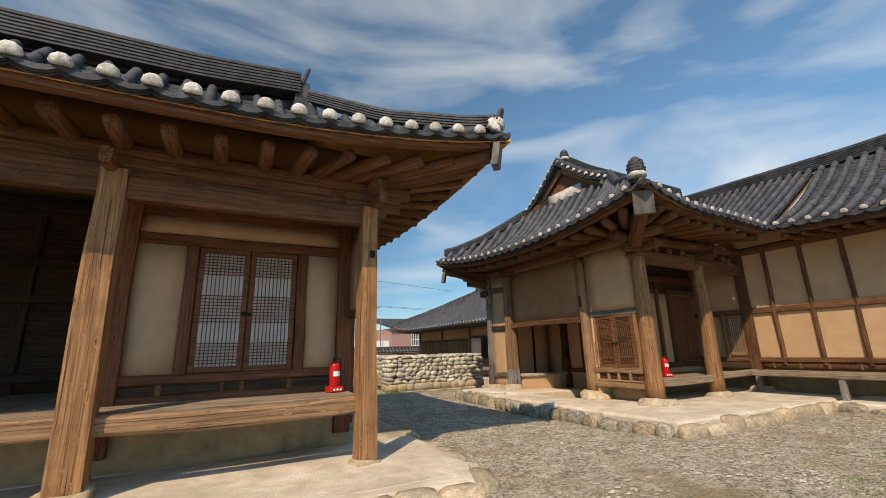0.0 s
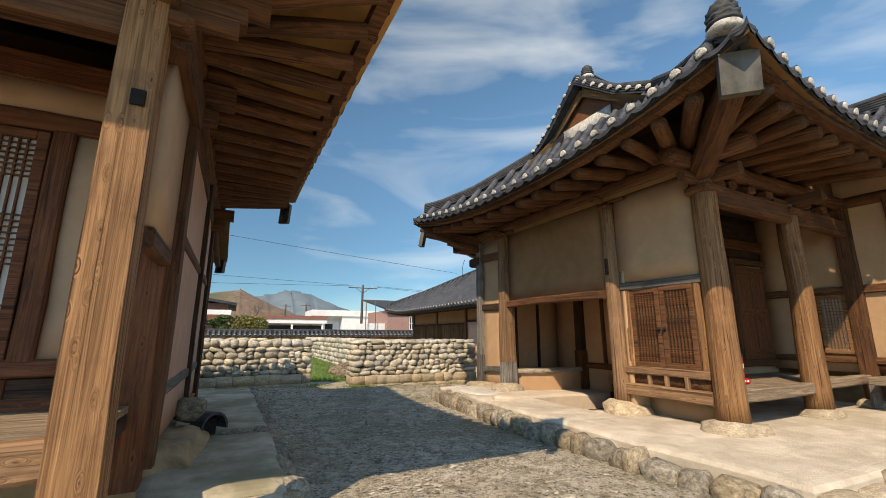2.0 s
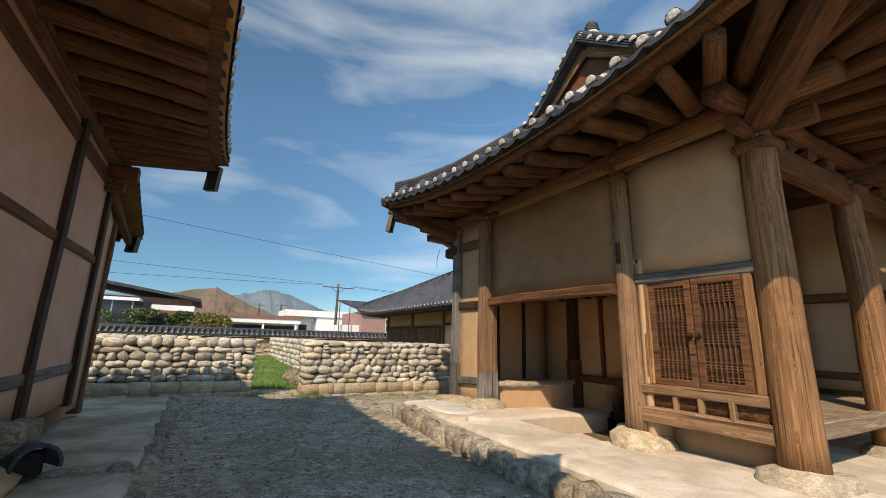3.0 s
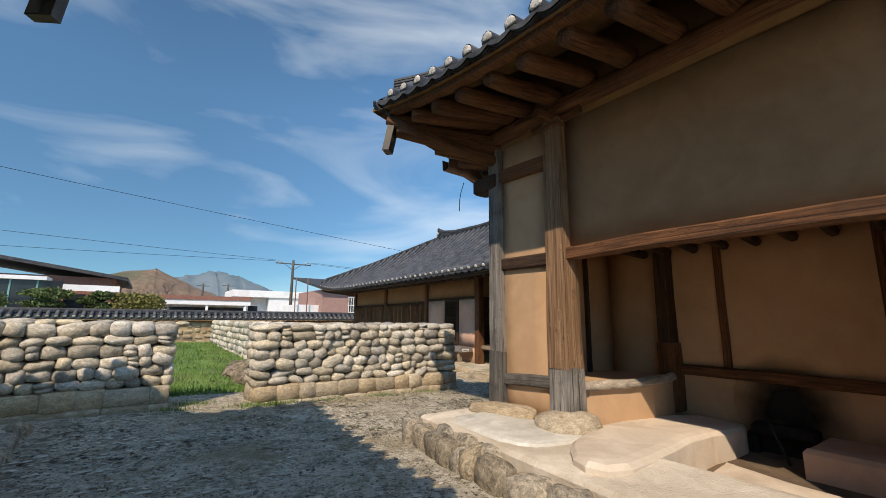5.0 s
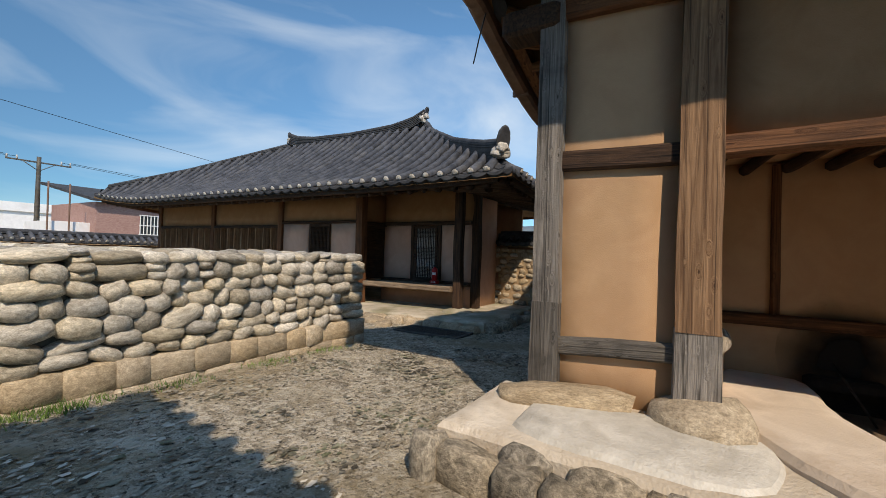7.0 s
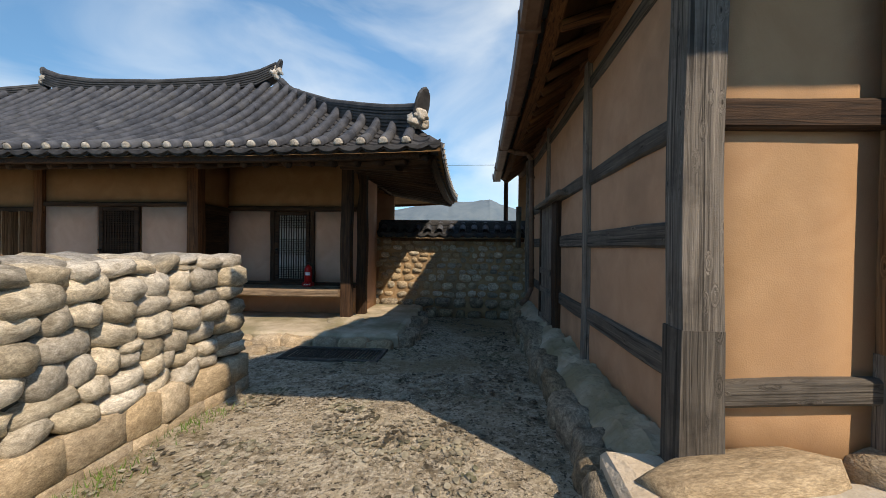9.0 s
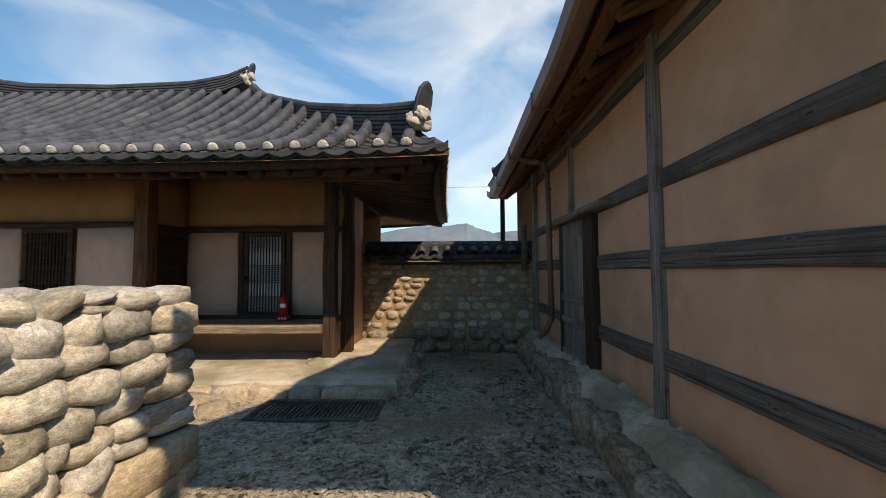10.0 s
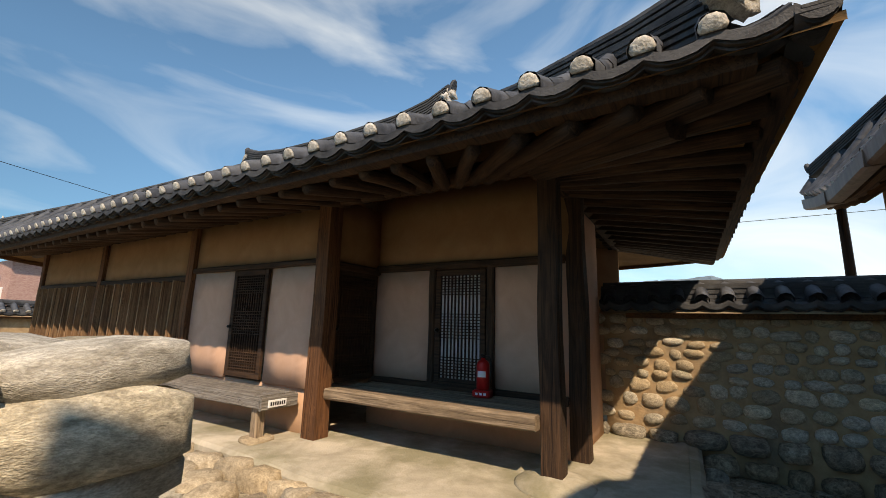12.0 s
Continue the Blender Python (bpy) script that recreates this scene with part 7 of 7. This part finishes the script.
GL = thing("glass_porch", -4, 46, 0, "pale green glazed porch with a flat roof", "porch")
box("roof", -9, 45.2, 3.85, -1.6, 47.0, 4.1, WHITE, GL)
for i in range(6):
    x = -8.6 + i * 1.3
    box("mullion", x, 45.4, -0.2, x + 0.1, 45.5, 3.85, material("green_paint", (0.12, 0.30, 0.26), (0.16, 0.36, 0.31), (3, 3, 3), 0.5, 0) if i == 0 else bpy.data.materials["green_paint"], GL)
    box("pane", x + 0.1, 45.44, -0.2, x + 1.3, 45.46, 3.85, DARK_GLASS, GL, c=0.001)
LOW = thing("shed", 9.5, 62, 0, "low white-fronted shed with a brown roof", "shed")
box("wall", 5, 63.5, -0.3, 14, 68, 3.0, WHITE, LOW)
box("front", 6, 63.3, 1.2, 13.6, 63.48, 2.7, DARK_GLASS, LOW)
box("fascia", 4.9, 61.9, 2.95, 14.1, 62.1, 3.5, WHITE, LOW)
box("roof", 4.8, 61.8, 3.5, 14.1, 69, 3.95, BRICK, LOW, "brown roof")
for x in (5.3, 9.4, 13.4):
    box("post", x, 62.0, -0.3, x + 0.25, 62.2, 2.95, WHITE, LOW)
WB = thing("white_building", 18, 66, 0, "flat-roofed white building with small windows", "building")
box("wall", 16.6, 64, -0.3, 22, 70, 4.2, WHITE, WB)
box("wall", 12.6, 65.5, -0.3, 16.6, 70, 4.1, WHITE, WB)
box("parapet", 12.3, 63.8, 4.1, 22.2, 70.2, 4.95, WHITE, WB)
for x in (14.2, 19.4):
    w = thing_part("window", WB, (x, 63.9, 2), "dark framed window")
    box("pane", x, 63.93, 2.0, x + 1.1, 63.99, 3.0, DARK_GLASS, w)
    box("frame", x - 0.06, 63.9, 1.92, x + 1.16, 63.94, 2.0, WHITE, w)
BR = thing("brick_building", 17, 39, 0, "pink brick building with a barred window", "building")
box("wall", 14.6, 38, -0.3, 22, 44, 3.6, material("pink_brick", (0.30, 0.17, 0.14), (0.42, 0.27, 0.23), (8, 8, 22), 0.9, 0.1, 2, (0.24, 0.13, 0.11), 0.4), BR)
box("annex", 12.9, 38.6, -0.3, 14.6, 42, 2.45, WHITE, BR)
mesh("roof", [(14.3, 37.6, 3.6), (23, 37.6, 3.6), (23, 45, 4.9), (14.3, 45, 4.9), (14.3, 37.6, 3.75), (23, 37.6, 3.75), (23, 45, 5.05), (14.3, 45, 5.05)], [(3, 2, 1, 0), (4, 5, 6, 7), (0, 1, 5, 4), (1, 2, 6, 5), (2, 3, 7, 6), (3, 0, 4, 7)], TILE_DARK, BR)
bw = thing_part("window", BR, (16.7, 37.95, 2), "white barred window")
box("pane", 16.7, 37.96, 1.95, 18.2, 37.99, 3.05, DARK_GLASS, bw)
for i in range(9):
    box("bar", 16.68 + i * 0.185, 37.9, 1.95, 16.72 + i * 0.185, 37.94, 3.05, WHITE, bw, c=0.004)
for z in (1.92, 2.45, 3.03):
    box("bar", 16.64, 37.89, z, 18.22, 37.93, z + 0.05, WHITE, bw, c=0.004)
for x, y in ((12.75, 38.3), (13.6, 38.3)):
    log("scaffold_pole", (x, y, -0.2), (x, y, 4.4), 0.04, 0.04, COPPER, BR, sides=6)


def cloud_shrub(name, x, y, z0, pads, mat, label):
    t = thing(name, x, y, 0, label, "shrub")
    log("trunk", (x, y, -0.3), (x + 0.1, y, max(p[2] for p in pads)), 0.08, 0.05, WOOD_DARK, t)
    for px, py, pz, rx, rz in pads:
        rnd = random.Random(px * 7 + pz)
        V, F = [], []
        for _ in range(900):
            d = Vector((rnd.gauss(0, 1), rnd.gauss(0, 1), rnd.gauss(0, 1))).normalized()
            q = rnd.uniform(0.72, 1.06) * (1 + 0.25 * noise.noise(d * 2 + Vector((px, py, pz))))
            c = Vector((px + d.x * rx * q, py + d.y * rx * q, pz + d.z * rz * q))
            s = rnd.uniform(0.05, 0.11)
            u, v = Vector((rnd.gauss(0, 1), rnd.gauss(0, 1), rnd.gauss(0, 1))).normalized() * s, Vector((rnd.gauss(0, 1), rnd.gauss(0, 1), rnd.gauss(0, 1))).normalized() * s
            k = len(V)
            V += [c - u, c + v, c + u, c - v]
            F.append((k, k + 1, k + 2, k + 3))
        mesh("crown", V, F, mat, t)
    return t


cloud_shrub("shrub", -0.6, 40, 0, [(-0.6, 40, 2.75, 1.1, 0.32), (-0.8, 40, 2.15, 0.85, 0.28), (-0.1, 40.2, 1.6, 0.9, 0.35)], LEAF, "clipped green shrub in rounded tiers")
cloud_shrub("shrub", 1.5, 40, 0, [(1.75, 40, 2.7, 0.6, 0.26), (1.2, 40, 2.4, 0.6, 0.22), (1.7, 40, 2.05, 0.6, 0.25)], LEAF, "clipped green shrub in rounded tiers")
cloud_shrub("shrub", -3.4, 40, 0, [(-3.4, 40, 2.3, 1.3, 0.6)], LEAF, "clipped green shrub in rounded tiers")
cloud_shrub("bush", 3.6, 40, 0, [(2.9, 40, 2.3, 0.8, 0.6), (3.6, 40, 2.3, 0.8, 0.65), (4.3, 40, 2.25, 0.75, 0.6)], LEAF_YELLOW, "rounded yellow-green bush behind the wall")


def bare_tree(x, y, h, seed, label="bare grey winter tree"):
    t = thing("tree", x, y, 0, label, "tree")
    rnd = random.Random(seed)
    V, F = [], []

    def limb(p, d, L, r, depth):
        q = p + d * L
        m = axis(p, q)
        rr = [[m @ Vector((l, math.cos(a) * k, math.sin(a) * k)) for a in (0, 2.09, 4.19)] for l, k in ((0, r), (L, r * 0.65))]
        grow(V, F, *sweep_vf(rr, True, False))
        if depth:
            for _ in range(3):
                e = (d + Vector((rnd.gauss(0, 0.5), rnd.gauss(0, 0.5), rnd.gauss(0.1, 0.3)))).normalized()
                limb(q, e, L * rnd.uniform(0.6, 0.8), r * 0.6, depth - 1)
    limb(Vector((x, y, 0)), Vector((0, 0, 1)), h * 0.3, h * 0.025, 6)
    mesh("trunk", V, F, BARK, t)
    return t


BARK = material("grey_bark", (0.12, 0.09, 0.075), (0.22, 0.17, 0.14), (3, 3, 3), 0.9, 0.2)
bare_tree(6.0, 85, 7.5, 4)
bare_tree(2.5, 90, 7.0, 5)

POLE = thing("utility_pole", 14.5, 46, 0, "grey utility pole with a crossarm and insulators", "utility pole")
log("pole", (14.5, 46, -0.3), (14.5, 46, 6.7), 0.16, 0.11, SHEET, POLE, wob=0.0)
timber("crossarm", (13.0, 46, 6.35), (16.1, 46, 6.35), 0.09, 0.09, SHEET, POLE, wob=0)
for x in (13.05, 13.5, 15.6, 16.05):
    log("insulator", (x, 46, 6.4), (x, 46, 6.62), 0.05, 0.035, LIME, POLE, wob=0, n=1)
log("brace", (14.5, 45.95, 5.8), (13.7, 45.95, 6.35), 0.025, 0.025, SHEET, POLE, wob=0)
log("brace", (14.5, 45.95, 5.8), (15.3, 45.95, 6.35), 0.025, 0.025, SHEET, POLE, wob=0)
for x, y, h in ((11.4, 90, 7.4), (15.3, 90, 7.6)):
    p2 = thing("utility_pole", x, y, 0, "distant grey utility pole", "utility pole")
    log("pole", (x, y, -0.3), (x, y, h), 0.2, 0.15, SHEET, p2, wob=0.0)
    timber("crossarm", (x - 1.0, y, h - 0.4), (x + 1.0, y, h - 0.4), 0.12, 0.12, SHEET, p2, wob=0)


def wire(a, b, sag, r=0.02, holder=POLE):
    a, b = Vector(a), Vector(b)
    rings = []
    d = (b - a).normalized()
    s = d.cross(Vector((0, 0, 1))).normalized()
    for i in range(21):
        t = i / 20
        p = a.lerp(b, t) - Vector((0, 0, sag * 4 * t * (1 - t)))
        rings.append([p + s * (math.cos(q) * r) + Vector((0, 0, math.sin(q) * r)) for q in (0.5, 2.6, 4.7)])
    return mesh("wire", *sweep_vf(rings), BLACK, holder, "thin black overhead wire")


wire((-12, 46, 12.0), (26, 46, 8.7), 0.1)
wire((-30, 46, 8.2), (13.05, 46, 6.6), 0.2, 0.016)
wire((-30, 46, 5.9), (13.5, 46, 6.55), 0.25, 0.016)
wire((15.6, 46, 6.55), (45, 46, 6.0), 0.3, 0.016)
wire((16.05, 46, 6.6), (45, 47, 6.6), 0.3, 0.016)
EP = thing("utility_pole", 40, 45, 0, "distant grey utility pole beyond the fence", "utility pole")
log("pole", (40, 45, -0.5), (40, 45, 8.8), 0.16, 0.11, SHEET, EP, wob=0.0)
wire((40, -20, 8.4), (40, 45, 8.3), 0.2, 0.02, EP)


def hills(name, pts, depth, mat, label, seed, along="x"):
    """A wooded ridge: crest heights along a line, falling to the plain in front and behind."""
    V, F = [], []
    n = 90
    for i in range(n + 1):
        t = i / n * (len(pts) - 1)
        k = min(int(t), len(pts) - 2)
        f = t - k
        f = f * f * (3 - 2 * f)
        p = [lerp(pts[k][j], pts[k + 1][j], f) for j in range(3)]
        for j in range(9):
            s = j / 8
            hh = p[2] * math.sin(math.pi * (0.03 + 0.94 * s)) + p[2] * 0.05 * noise.noise((i * 0.21, j * 0.6, seed)) + p[2] * 0.025 * noise.noise((i * 0.9, j, seed))
            off = (s - 0.5) * depth
            V.append((p[0], p[1] + off, max(-3, hh)) if along == "x" else (p[0] + off, p[1], max(-3, hh)))
    F = [(i * 9 + j, (i + 1) * 9 + j, (i + 1) * 9 + j + 1, i * 9 + j + 1) for i in range(n) for j in range(8)]
    return mesh(name, V, F, mat, None, label, True, "structure", "hill")


hills("backdrop_hill_near", [(-260, 350, 8), (-120, 350, 14), (-50, 350, 20), (-15, 350, 31), (5, 350, 35), (24, 350, 26), (45, 350, 17), (90, 350, 12), (200, 350, 10)], 120, HILL_NEAR, "low brown hill of bare woods", 3)
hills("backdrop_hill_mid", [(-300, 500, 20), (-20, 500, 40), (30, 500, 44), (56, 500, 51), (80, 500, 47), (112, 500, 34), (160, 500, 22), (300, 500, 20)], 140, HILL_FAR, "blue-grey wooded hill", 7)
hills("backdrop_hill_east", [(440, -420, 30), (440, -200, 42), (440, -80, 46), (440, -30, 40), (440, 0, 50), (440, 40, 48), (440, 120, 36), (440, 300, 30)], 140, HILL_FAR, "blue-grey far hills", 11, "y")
